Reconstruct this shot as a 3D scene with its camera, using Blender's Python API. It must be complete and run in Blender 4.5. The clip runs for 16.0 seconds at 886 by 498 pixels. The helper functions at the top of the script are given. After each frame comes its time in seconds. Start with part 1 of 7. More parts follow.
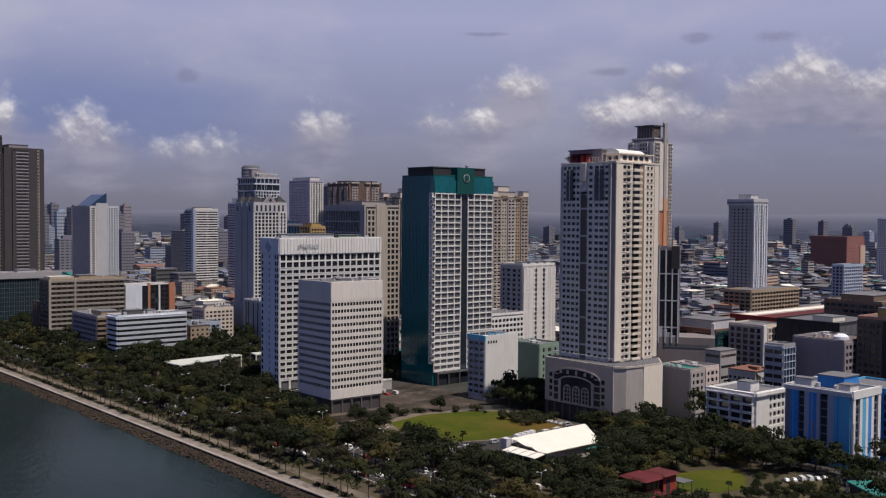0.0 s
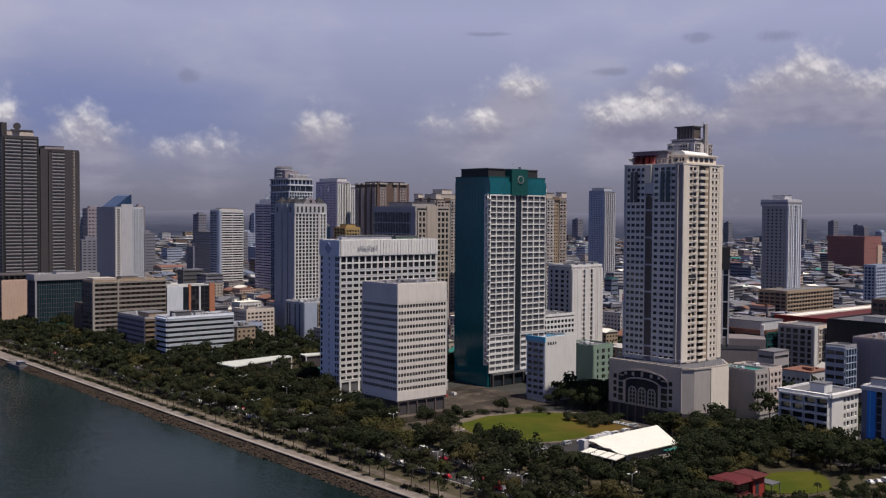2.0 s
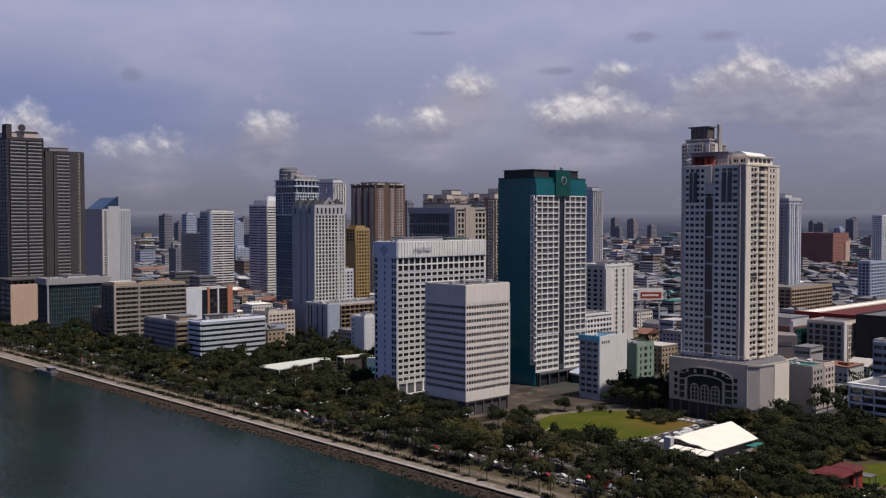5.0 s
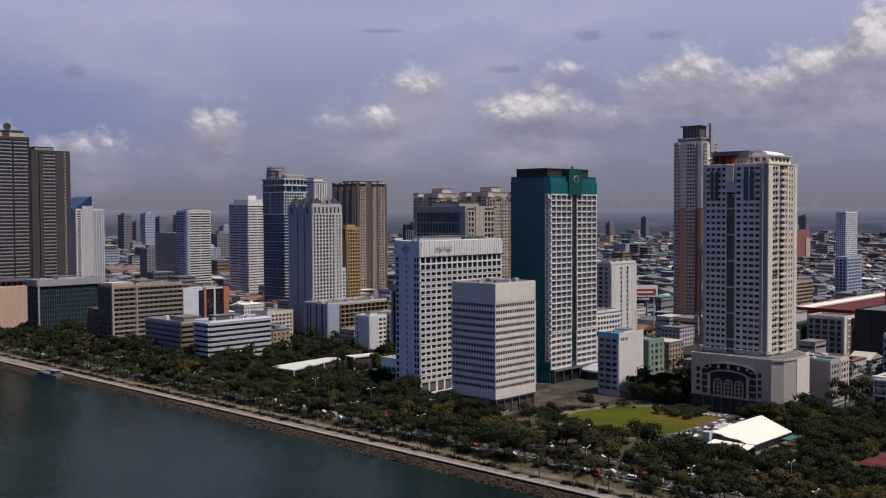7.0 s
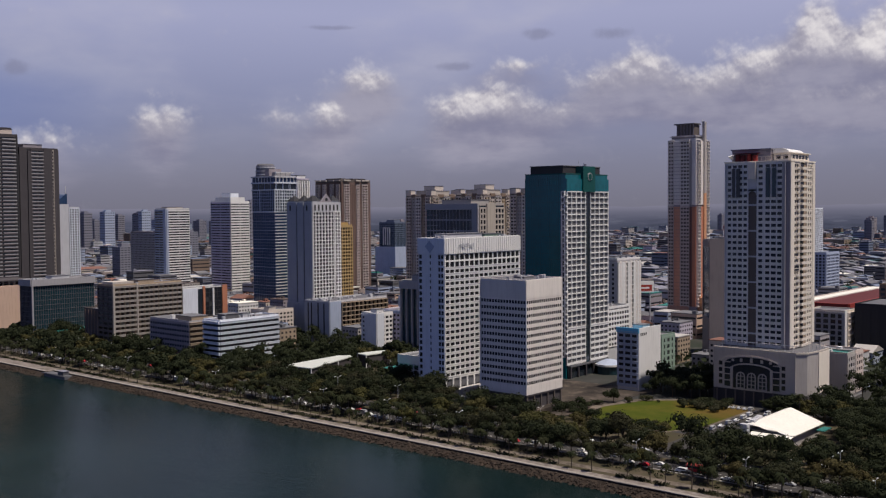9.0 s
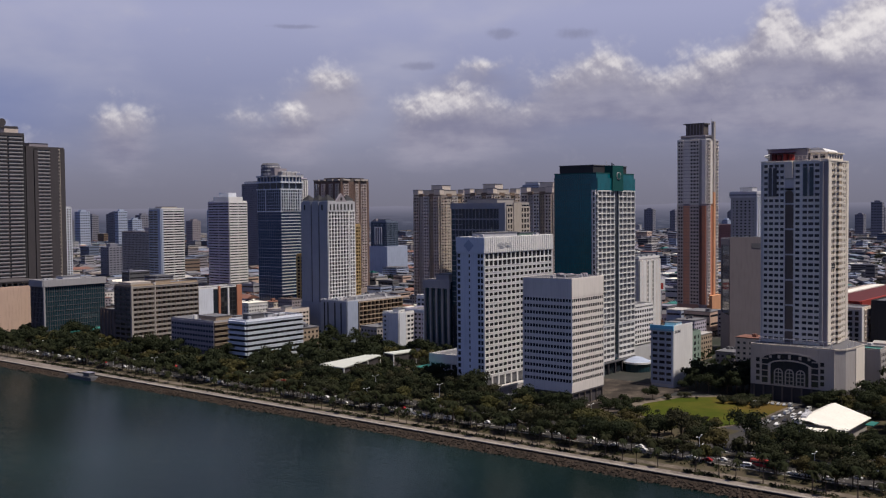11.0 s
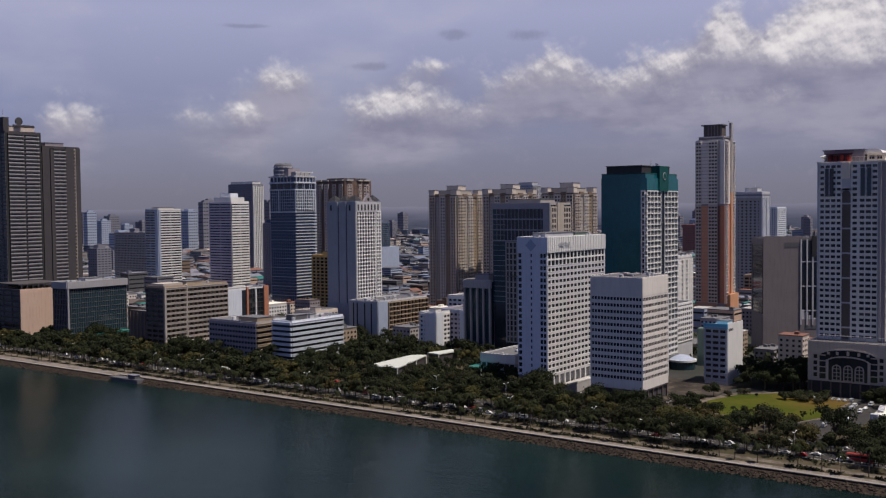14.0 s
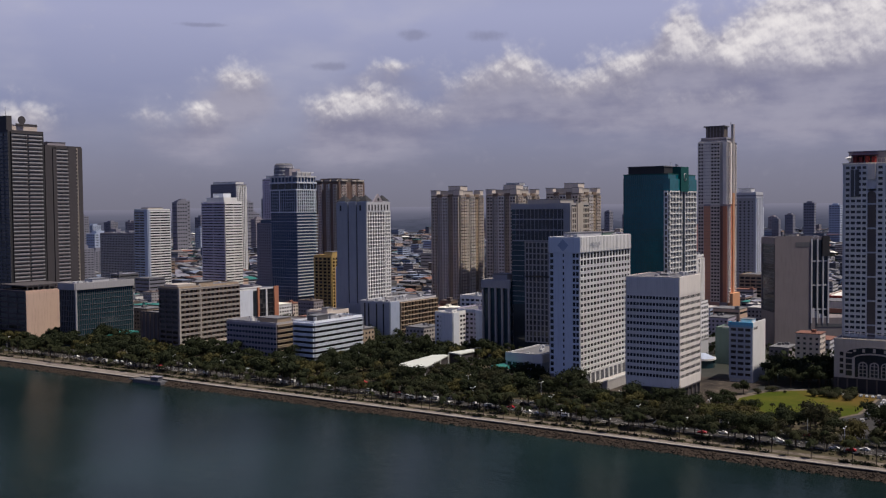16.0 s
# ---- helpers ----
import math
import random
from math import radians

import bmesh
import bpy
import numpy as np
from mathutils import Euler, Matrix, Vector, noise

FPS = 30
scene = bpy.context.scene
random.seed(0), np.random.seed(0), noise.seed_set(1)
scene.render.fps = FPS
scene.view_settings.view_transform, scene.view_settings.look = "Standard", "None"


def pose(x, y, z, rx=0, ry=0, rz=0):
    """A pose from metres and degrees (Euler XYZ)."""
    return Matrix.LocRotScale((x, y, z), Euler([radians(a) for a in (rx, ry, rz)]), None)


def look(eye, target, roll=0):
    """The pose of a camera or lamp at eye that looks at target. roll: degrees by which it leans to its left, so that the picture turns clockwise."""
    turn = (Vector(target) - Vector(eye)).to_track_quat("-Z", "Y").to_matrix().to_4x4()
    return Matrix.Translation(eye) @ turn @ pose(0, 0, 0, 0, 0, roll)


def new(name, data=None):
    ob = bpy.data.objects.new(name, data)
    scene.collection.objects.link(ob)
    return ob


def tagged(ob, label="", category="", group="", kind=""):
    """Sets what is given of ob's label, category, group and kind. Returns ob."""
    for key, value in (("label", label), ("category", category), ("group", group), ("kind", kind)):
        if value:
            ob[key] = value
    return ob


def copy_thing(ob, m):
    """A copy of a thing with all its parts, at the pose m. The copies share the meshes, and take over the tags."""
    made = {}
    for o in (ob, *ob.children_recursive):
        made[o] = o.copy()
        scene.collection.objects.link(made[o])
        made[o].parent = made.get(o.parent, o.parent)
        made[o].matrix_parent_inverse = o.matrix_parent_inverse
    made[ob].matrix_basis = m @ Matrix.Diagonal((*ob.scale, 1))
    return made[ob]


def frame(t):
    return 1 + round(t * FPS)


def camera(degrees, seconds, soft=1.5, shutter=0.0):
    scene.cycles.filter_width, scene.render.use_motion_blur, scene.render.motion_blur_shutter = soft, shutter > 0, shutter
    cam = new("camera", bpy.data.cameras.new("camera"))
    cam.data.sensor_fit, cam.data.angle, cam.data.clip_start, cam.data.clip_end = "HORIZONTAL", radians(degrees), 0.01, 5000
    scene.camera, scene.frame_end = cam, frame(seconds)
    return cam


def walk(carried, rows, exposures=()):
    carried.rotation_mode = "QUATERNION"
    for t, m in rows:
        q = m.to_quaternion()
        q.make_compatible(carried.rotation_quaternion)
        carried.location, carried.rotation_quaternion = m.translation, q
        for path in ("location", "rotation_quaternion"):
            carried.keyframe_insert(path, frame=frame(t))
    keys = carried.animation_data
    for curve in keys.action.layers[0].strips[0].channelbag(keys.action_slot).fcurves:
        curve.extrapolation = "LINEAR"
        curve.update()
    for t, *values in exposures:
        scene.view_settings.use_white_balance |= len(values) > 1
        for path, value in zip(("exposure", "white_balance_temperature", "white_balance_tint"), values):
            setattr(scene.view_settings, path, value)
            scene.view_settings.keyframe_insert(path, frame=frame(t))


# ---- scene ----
cam = camera(47.4, 16.0, soft=1.22)
METRES, EYE, TILT, LEAN, TURN = 322.522, 104.61, 0.0, 0.0, -40.4
ROWS = [
    (0.0, 0.0, 0.0, 0.0, 0.01, -1.92, -0.4),
    (0.5, -0.0219, -0.0005, 0.0003, 0.11, -1.93, -0.39),
    (1.0, -0.0461, -0.0009, 0.0006, 0.2, -1.93, -0.4),
    (1.5, -0.0735, -0.0015, 0.001, 0.2, -1.92, -0.39),
    (2.0, -0.1021, -0.0022, 0.0021, 0.08, -1.92, -0.34),
    (2.5, -0.1325, -0.0029, 0.0024, -0.22, -1.9, -0.3),
    (3.0, -0.1629, -0.0033, 0.0029, -0.63, -1.89, -0.24),
    (3.5, -0.1947, -0.0042, 0.0033, -1.15, -1.9, -0.17),
    (4.0, -0.2259, -0.0052, 0.0038, -1.68, -1.91, -0.1),
    (6.5, -0.3854, -0.0055, 0.0076, -4.98, -2.06, 0.21),
    (7.0, -0.4167, -0.0036, 0.0076, -5.76, -2.08, 0.26),
    (7.5, -0.4493, -0.0021, 0.0086, -6.54, -2.13, 0.31),
    (8.0, -0.4807, -0.0, 0.0086, -7.23, -2.17, 0.36),
    (8.5, -0.5131, 0.0021, 0.0087, -7.92, -2.21, 0.39),
    (9.0, -0.5445, 0.0052, 0.0084, -8.56, -2.25, 0.42),
    (11.5, -0.7056, 0.026, 0.009, -10.91, -2.29, 0.51),
    (12.0, -0.7372, 0.0315, 0.0093, -11.26, -2.29, 0.53),
    (12.5, -0.77, 0.0369, 0.0095, -11.69, -2.29, 0.53),
    (13.0, -0.8015, 0.0429, 0.0094, -12.15, -2.28, 0.54),
    (13.5, -0.8336, 0.0487, 0.0097, -12.69, -2.29, 0.55),
    (14.0, -0.8652, 0.0551, 0.0095, -13.25, -2.28, 0.55),
    (14.5, -0.8967, 0.0616, 0.0098, -13.82, -2.28, 0.56),
    (15.0, -0.9281, 0.068, 0.01, -14.39, -2.28, 0.56),
    (15.5, -0.9602, 0.075, 0.0102, -14.97, -2.28, 0.55),
    (16.0, -0.9926, 0.0822, 0.0103, -15.53, -2.28, 0.54),
]
walk(cam, [(t, pose(0, 0, EYE, TILT, LEAN, TURN) @ pose(METRES * x, METRES * y, METRES * z, 90 + pitch, roll, yaw)) for t, x, y, z, yaw, pitch, roll in ROWS])

# ---------------------------------------------------------------- light
SUN_EL, SUN_AZ = radians(68), radians(172)   # azimuth from +y towards +x
to_sun = Vector((math.cos(SUN_EL) * math.sin(SUN_AZ), math.cos(SUN_EL) * math.cos(SUN_AZ), math.sin(SUN_EL)))
sun = new("sun", bpy.data.lights.new("sun", "SUN"))
sun.data.energy, sun.data.angle, sun.data.color = 4.9, radians(0.6), (1.0, 0.90, 0.80)
sun.matrix_world = look((0, 0, 600), Vector((0, 0, 600)) - to_sun)
scene.view_settings.exposure = 0.0


class Nodes:
    """Short hand for node trees."""

    def __init__(self, tree):
        self.tree = tree
        tree.nodes.clear()

    def add(self, kind, **settings):
        n = self.tree.nodes.new(kind)
        for key, value in settings.items():
            if key == "inputs":
                for k, v in value.items():
                    if isinstance(v, bpy.types.NodeSocket):
                        self.tree.links.new(v, n.inputs[k])
                    else:
                        n.inputs[k].default_value = v
            elif key == "operation":
                n.operation = value
            elif key == "data_type":
                n.data_type = value
            elif key == "blend_type":
                n.blend_type = value
        return n

    def math(self, op, a, b=0.0, c=0.0, clamp=False):
        n = self.add("ShaderNodeMath", operation=op, inputs={0: a, 1: b, 2: c})
        n.use_clamp = clamp
        return n.outputs[0]

    def ramp(self, fac, stops):
        n = self.add("ShaderNodeValToRGB", inputs={0: fac})
        e = n.color_ramp.elements
        while len(e) < len(stops):
            e.new(0.5)
        for s, (p, c) in zip(e, stops):
            s.position, s.color = p, (*c, 1)
        return n.outputs[0]

    def mix(self, fac, a, b, blend="MIX"):
        n = self.add("ShaderNodeMix", data_type="RGBA", blend_type=blend, inputs={0: fac, 6: a, 7: b})
        return n.outputs[2]

    def noise(self, vec, scale, detail=4.0, rough=0.55, out=0):
        return self.add("ShaderNodeTexNoise", inputs={"Vector": vec, "Scale": scale, "Detail": detail, "Roughness": rough}).outputs[out]


def smooth(n, v, lo, hi):
    m = n.add("ShaderNodeMapRange", inputs={0: v, 1: lo, 2: hi, 3: 0.0, 4: 1.0})
    m.interpolation_type = "SMOOTHSTEP"
    return m.outputs[0]


# sky: clear-sky model behind a thin veil, with a belt of cumulus towards the city
world = bpy.data.worlds.new("sky")
scene.world = world
world.use_nodes = True
n = Nodes(world.node_tree)
sky = n.add("ShaderNodeTexSky")
sky.sky_type, sky.sun_disc, sky.sun_elevation, sky.sun_rotation = "NISHITA", False, SUN_EL, SUN_AZ
sky.air_density, sky.dust_density, sky.ozone_density = 1.0, 2.0, 1.5
way = n.add("ShaderNodeTexCoord").outputs["Generated"]
xyz = n.add("ShaderNodeSeparateXYZ", inputs={0: way})
az = n.math("MULTIPLY", n.math("ARCTAN2", xyz.outputs[0], xyz.outputs[1]), 57.2958)
el = n.math("MULTIPLY", n.math("ARCSINE", xyz.outputs[2]), 57.2958)
flat = n.add("ShaderNodeCombineXYZ", inputs={0: az, 1: el, 2: 0.0}).outputs[0]
flat_wide = n.add("ShaderNodeCombineXYZ", inputs={0: n.math("MULTIPLY", az, 0.45), 1: el, 2: 3.0}).outputs[0]
big = n.noise(flat_wide, 0.16, 5.0, 0.5)
fine = n.noise(flat, 0.42, 9.0, 0.62)
fine2 = n.noise(flat, 1.1, 6.0, 0.6)
# veil drops dark above the view, added to hold down sky light
veil = n.ramp(n.math("DIVIDE", el, 90.0, clamp=True), [
    (0.0, (0.205, 0.200, 0.268)), (0.027, (0.22, 0.22, 0.325)), (0.066, (0.26, 0.27, 0.44)), (0.12, (0.41, 0.415, 0.62)), (0.17, (0.35, 0.375, 0.56)), (0.28, (0.125, 0.150, 0.33)), (0.40, (0.070, 0.100, 0.28)), (1.0, (0.033, 0.060, 0.23))])
sky_col = n.mix(1.0, sky.outputs[0], (0.06, 0.06, 0.06, 1), "MULTIPLY")
# bright haze over the land; unseen bay-side sky darkened to dim west-facing walls
dimmed_sky = n.ramp(n.math("DIVIDE", el, 90.0, clamp=True), [(0.0, (0.19, 0.21, 0.36)), (0.10, (0.165, 0.205, 0.41)), (0.30, (0.085, 0.120, 0.31)), (1.0, (0.033, 0.060, 0.23))])
over_land = smooth(n, n.math("COSINE", n.math("MULTIPLY", n.math("SUBTRACT", az, 50.0), 0.0174533)), 0.0, 0.72)
sky_col = n.mix(over_land, n.mix(1.0, sky_col, (0.55, 0.55, 0.6, 1), "MULTIPLY"), sky_col)
base = n.mix(0.80, sky_col, n.mix(over_land, dimmed_sky, veil))
haze_white = n.math("MULTIPLY", n.math("MULTIPLY", smooth(n, big, 0.42, 0.72), over_land), smooth(n, el, 1.0, 9.0))
base = n.mix(n.math("MULTIPLY", haze_white, 0.75), base, (0.50, 0.49, 0.58, 1))
blue_gap = n.math("MULTIPLY", smooth(n, n.math("ABSOLUTE", n.math("SUBTRACT", az, 20.0)), 16.0, 4.0), smooth(n, n.math("ABSOLUTE", n.math("SUBTRACT", el, 5.5)), 4.0, 0.5))
base = n.mix(n.math("MULTIPLY", blue_gap, 0.55), base, (0.15, 0.20, 0.42, 1))
# azimuth, height, half width, half height and strength of each cumulus
CLOUDS = [
    (44.8, 6.9, 1.4, 0.9, 1.0), (42.9, 4.9, 1.1, 0.9, 0.8), (40.2, 4.9, 1.4, 0.9, 0.55), (49.8, 5.3, 1.6, 1.1, 0.9), (51.9, 5.8, 1.6, 1.1, 0.95),
    (55.0, 5.2, 1.9, 0.8, 0.65), (53.3, 7.8, 1.6, 0.5, 0.6), (57.6, 6.7, 1.6, 0.9, 0.65), (60.0, 7.5, 1.6, 1.1, 0.9), (62.9, 6.4, 1.6, 1.0, 0.75),
    (65.6, 6.7, 1.9, 1.2, 0.62), (69.2, 8.8, 1.2, 1.6, 1.25), (72.2, 8.0, 2.4, 1.1, 1.1), (76.6, 7.7, 3.4, 1.3, 1.0), (66.6, 7.7, 1.6, 0.8, 0.7), (74.4, 9.3, 1.9, 1.6, 1.2), (78.8, 9.4, 2.6, 1.9, 1.2),
    (71.0, 5.6, 3.6, 0.9, 0.5), (20.9, 4.1, 1.6, 1.2, 0.9), (16.2, 4.5, 1.4, 1.2, 0.9), (26.6, 3.3, 2.6, 0.9, 0.55), (33.4, 4.6, 1.3, 1.0, 0.9), (92.0, 8.0, 8.0, 3.0, 1.0),
]
total, lift, under = None, None, None
for a, e, sa, se, amp in CLOUDS:
    da = n.math("DIVIDE", n.math("SUBTRACT", az, a), sa)
    de = n.math("DIVIDE", n.math("SUBTRACT", el, e), se)
    q = n.math("MULTIPLY_ADD", da, da, n.math("MULTIPLY", de, de))
    w = n.math("MULTIPLY", n.math("EXPONENT", n.math("MULTIPLY", q, -1.0)), amp)
    h = n.math("MULTIPLY", w, de)
    low = n.math("MULTIPLY_ADD", de, 0.62, 0.62)
    da2 = n.math("MULTIPLY", da, 0.72)
    u = n.math("MULTIPLY", n.math("EXPONENT", n.math("MULTIPLY", n.math("MULTIPLY_ADD", da2, da2, n.math("MULTIPLY", low, low)), -1.0)), amp)
    total = w if total is None else n.math("ADD", total, w)
    lift = h if lift is None else n.math("ADD", lift, h)
    under = u if under is None else n.math("ADD", under, u)


def billow(scale, shift):
    v = n.add("ShaderNodeVectorMath", operation="ADD", inputs={0: flat, 1: shift}).outputs[0]
    v = n.add("ShaderNodeVectorMath", operation="ADD", inputs={0: v, 1: n.add("ShaderNodeVectorMath", operation="SCALE", inputs={0: n.noise(v, scale * 1.3, 3.0, 0.5, 1), 3: 0.7 / scale}).outputs[0]}).outputs[0]
    k = n.add("ShaderNodeTexVoronoi", inputs={"Vector": v, "Scale": scale, "Detail": 3.0, "Roughness": 0.45})
    k.feature, k.normalize = "SMOOTH_F1", True
    k.inputs["Smoothness"].default_value = 0.35
    return n.math("SUBTRACT", 0.5, k.outputs["Distance"])


puff = billow(0.62, (0.0, 0.0, 0.0))
knots = billow(1.7, (7.0, 2.0, 0.0))
relief = n.math("SUBTRACT", puff, billow(0.62, (0.12, 0.36, 0.0)))
relief = n.math("ADD", relief, n.math("MULTIPLY", n.math("SUBTRACT", knots, billow(1.7, (7.05, 2.15, 0.0))), 0.6))
body = n.math("ADD", n.math("MINIMUM", total, 1.15), n.math("MULTIPLY_ADD", puff, 1.0, n.math("MULTIPLY", knots, 0.45)))
body = n.math("ADD", body, n.math("MULTIPLY", n.math("SUBTRACT", fine, 0.5), 0.6))
height = n.math("DIVIDE", lift, n.math("ADD", total, 0.08))
# soft violet-grey undersides and drifting scraps
streaky = n.noise(n.add("ShaderNodeMapping", inputs={"Vector": flat, "Scale": (0.35, 1.0, 1.0)}).outputs[0], 0.55, 6.0, 0.55)
grey = smooth(n, n.math("ADD", n.math("MINIMUM", under, 1.0), n.math("MULTIPLY", n.math("SUBTRACT", streaky, 0.5), 1.1)), 0.12, 0.95)
grey_col = n.mix(smooth(n, n.math("ADD", streaky, n.math("MULTIPLY", puff, 0.4)), 0.35, 0.75), (0.21, 0.205, 0.30, 1), (0.35, 0.335, 0.42, 1))
col = n.mix(n.math("MULTIPLY", grey, 0.80), base, grey_col)
for a, e, sa, se in ((54.4, 9.7, 1.3, 0.40), (42.7, 10.1, 1.6, 0.16), (26.3, 7.5, 0.9, 0.5), (58.4, 9.6, 1.3, 0.4), (49.6, 8.0, 1.3, 0.3)):
    da = n.math("DIVIDE", n.math("SUBTRACT", az, a), sa)
    de = n.math("DIVIDE", n.math("SUBTRACT", el, e), se)
    w = n.math("EXPONENT", n.math("MULTIPLY", n.math("MULTIPLY_ADD", da, da, n.math("MULTIPLY", de, de)), -1.0))
    w = smooth(n, n.math("ADD", w, n.math("MULTIPLY", n.math("SUBTRACT", fine2, 0.5), 1.2)), 0.3, 1.0)
    col = n.mix(n.math("MULTIPLY", w, 0.55), col, (0.21, 0.215, 0.32, 1))
dense = smooth(n, total, 0.75, 1.3)
body = n.math("MULTIPLY", body, n.math("MULTIPLY_ADD", dense, 0.45, 1.0))
edge = n.math("SUBTRACT", 1.45, n.math("MULTIPLY", smooth(n, height, -0.35, 0.6), 0.45))
mask = n.math("MULTIPLY", smooth(n, body, 0.36, edge), smooth(n, n.math("ADD", height, n.math("MULTIPLY", n.math("SUBTRACT", fine, 0.5), 1.6)), -1.5, 0.5))
lit = n.math("ADD", n.math("MULTIPLY_ADD", height, 0.38, 0.42), n.math("ADD", n.math("MULTIPLY", relief, 1.0), n.math("MULTIPLY", n.math("SUBTRACT", fine, 0.5), 0.4)))
lit = n.math("ADD", lit, n.math("MULTIPLY", dense, 0.26))
cloud = n.ramp(smooth(n, lit, 0.08, 1.0), [(0.0, (0.26, 0.25, 0.33)), (0.45, (0.42, 0.40, 0.465)), (1.0, (0.88, 0.835, 0.83))])
col = n.mix(n.math("MULTIPLY", mask, 0.9), col, cloud)
bg = n.add("ShaderNodeBackground", inputs={0: col, 1: 1.0})
n.tree.links.new(bg.outputs[0], n.add("ShaderNodeOutputWorld").inputs[0])


# ---------------------------------------------------------------- materials
def shader(name):
    m = bpy.data.materials.new(name)
    m.use_nodes = True
    n = Nodes(m.node_tree)
    p = n.add("ShaderNodeBsdfPrincipled")
    n.tree.links.new(p.outputs[0], n.add("ShaderNodeOutputMaterial").inputs[0])
    return m, n, p


def place(n):
    return n.add("ShaderNodeNewGeometry").outputs["Position"]


def paint(name, colour, rough=0.75, dirt=0.25, streak=0.35, each=0.06):
    """Painted or rendered wall: grime in patches, rain streaks, slight tone per piece."""
    m, n, p = shader(name)
    pos = place(n)
    stretch = n.add("ShaderNodeMapping", inputs={"Vector": pos, "Scale": (1.0, 1.0, 0.09)}).outputs[0]
    stains = smooth(n, n.noise(stretch, 0.9, 6.0, 0.6), 0.45, 0.75)
    patch = n.noise(pos, 0.11, 5.0)
    grain = n.noise(pos, 2.3, 3.0)
    dark = tuple(c * 0.55 for c in colour)
    c = n.mix(n.math("MULTIPLY", stains, streak), (*colour, 1), (*dark, 1))
    c = n.mix(n.math("MULTIPLY", smooth(n, patch, 0.35, 0.75), dirt), c, (*[v * 0.7 for v in colour], 1))
    c = n.mix(n.math("MULTIPLY", grain, 0.12), c, (*[v * 0.75 for v in colour], 1))
    tone = n.math("ADD", n.math("MULTIPLY", n.add("ShaderNodeObjectInfo").outputs["Random"], each), 1.0 - each)
    c = n.mix(1.0, c, n.add("ShaderNodeCombineColor", inputs={0: tone, 1: tone, 2: tone}).outputs[0], "MULTIPLY")
    n.tree.links.new(c, p.inputs["Base Color"])
    p.inputs["Roughness"].default_value = rough
    p.inputs["Specular IOR Level"].default_value = 0.2
    return m


def glass(name, colour, rough=0.12, vary=0.5, light=(0.14, 0.14, 0.135), share=0.84):
    """Window glass: dark, with a share of panes that show pale blinds."""
    m, n, p = shader(name)
    r1 = n.add("ShaderNodeObjectInfo").outputs["Random"]
    r2 = n.add("ShaderNodeNewGeometry").outputs["Random Per Island"]
    r = n.math("FRACT", n.math("ADD", n.math("MULTIPLY", r1, 7.31), n.math("MULTIPLY", r2, 3.7)))
    c = n.mix(n.math("MULTIPLY", smooth(n, r, share, 1.0), vary), (*colour, 1), (*light, 1))
    c = n.mix(n.math("MULTIPLY", n.noise(place(n), 0.25, 3.0), 0.4), c, (*[v * 0.5 for v in colour], 1))
    n.tree.links.new(c, p.inputs["Base Color"])
    p.inputs["Roughness"].default_value = rough
    p.inputs["Specular IOR Level"].default_value = 0.6
    return m


def curtain(name, colour, rough=0.08):
    """Glass curtain wall: tinted, with panel to panel differences and slight waviness."""
    m, n, p = shader(name)
    pos = place(n)
    cell = n.add("ShaderNodeTexWhiteNoise", inputs={0: n.add("ShaderNodeVectorMath", operation="FLOOR", inputs={0: n.add("ShaderNodeVectorMath", operation="MULTIPLY", inputs={0: pos, 1: (0.62, 0.62, 0.285)}).outputs[0]}).outputs[0]}).outputs[0]
    c = n.mix(n.math("MULTIPLY", cell, 0.35), (*colour, 1), (*[v * 0.5 for v in colour], 1))
    c = n.mix(n.math("MULTIPLY", smooth(n, n.noise(pos, 0.035, 4.0), 0.4, 0.7), 0.45), c, (*[v * 0.55 for v in colour], 1))
    n.tree.links.new(c, p.inputs["Base Color"])
    p.inputs["Roughness"].default_value = rough
    p.inputs["Specular IOR Level"].default_value = 0.55
    b = n.add("ShaderNodeBump", inputs={"Strength": 0.08, "Distance": 0.3, "Height": n.noise(pos, 0.4, 2.0)})
    n.tree.links.new(b.outputs[0], p.inputs["Normal"])
    return m


def ground_mat(name, a, b, c3, s1, s2, rough=0.9, bump=0.0):
    m, n, p = shader(name)
    pos = place(n)
    c = n.mix(smooth(n, n.noise(pos, s1, 6.0, 0.6), 0.38, 0.65), (*a, 1), (*b, 1))
    c = n.mix(n.math("MULTIPLY", smooth(n, n.noise(pos, s2, 5.0, 0.65), 0.45, 0.7), 0.7), c, (*c3, 1))
    n.tree.links.new(c, p.inputs["Base Color"])
    p.inputs["Roughness"].default_value = rough
    p.inputs["Specular IOR Level"].default_value = 0.1
    if bump:
        b2 = n.add("ShaderNodeBump", inputs={"Strength": 0.5, "Distance": bump, "Height": n.noise(pos, s2 * 2, 4.0)})
        n.tree.links.new(b2.outputs[0], p.inputs["Normal"])
    return m


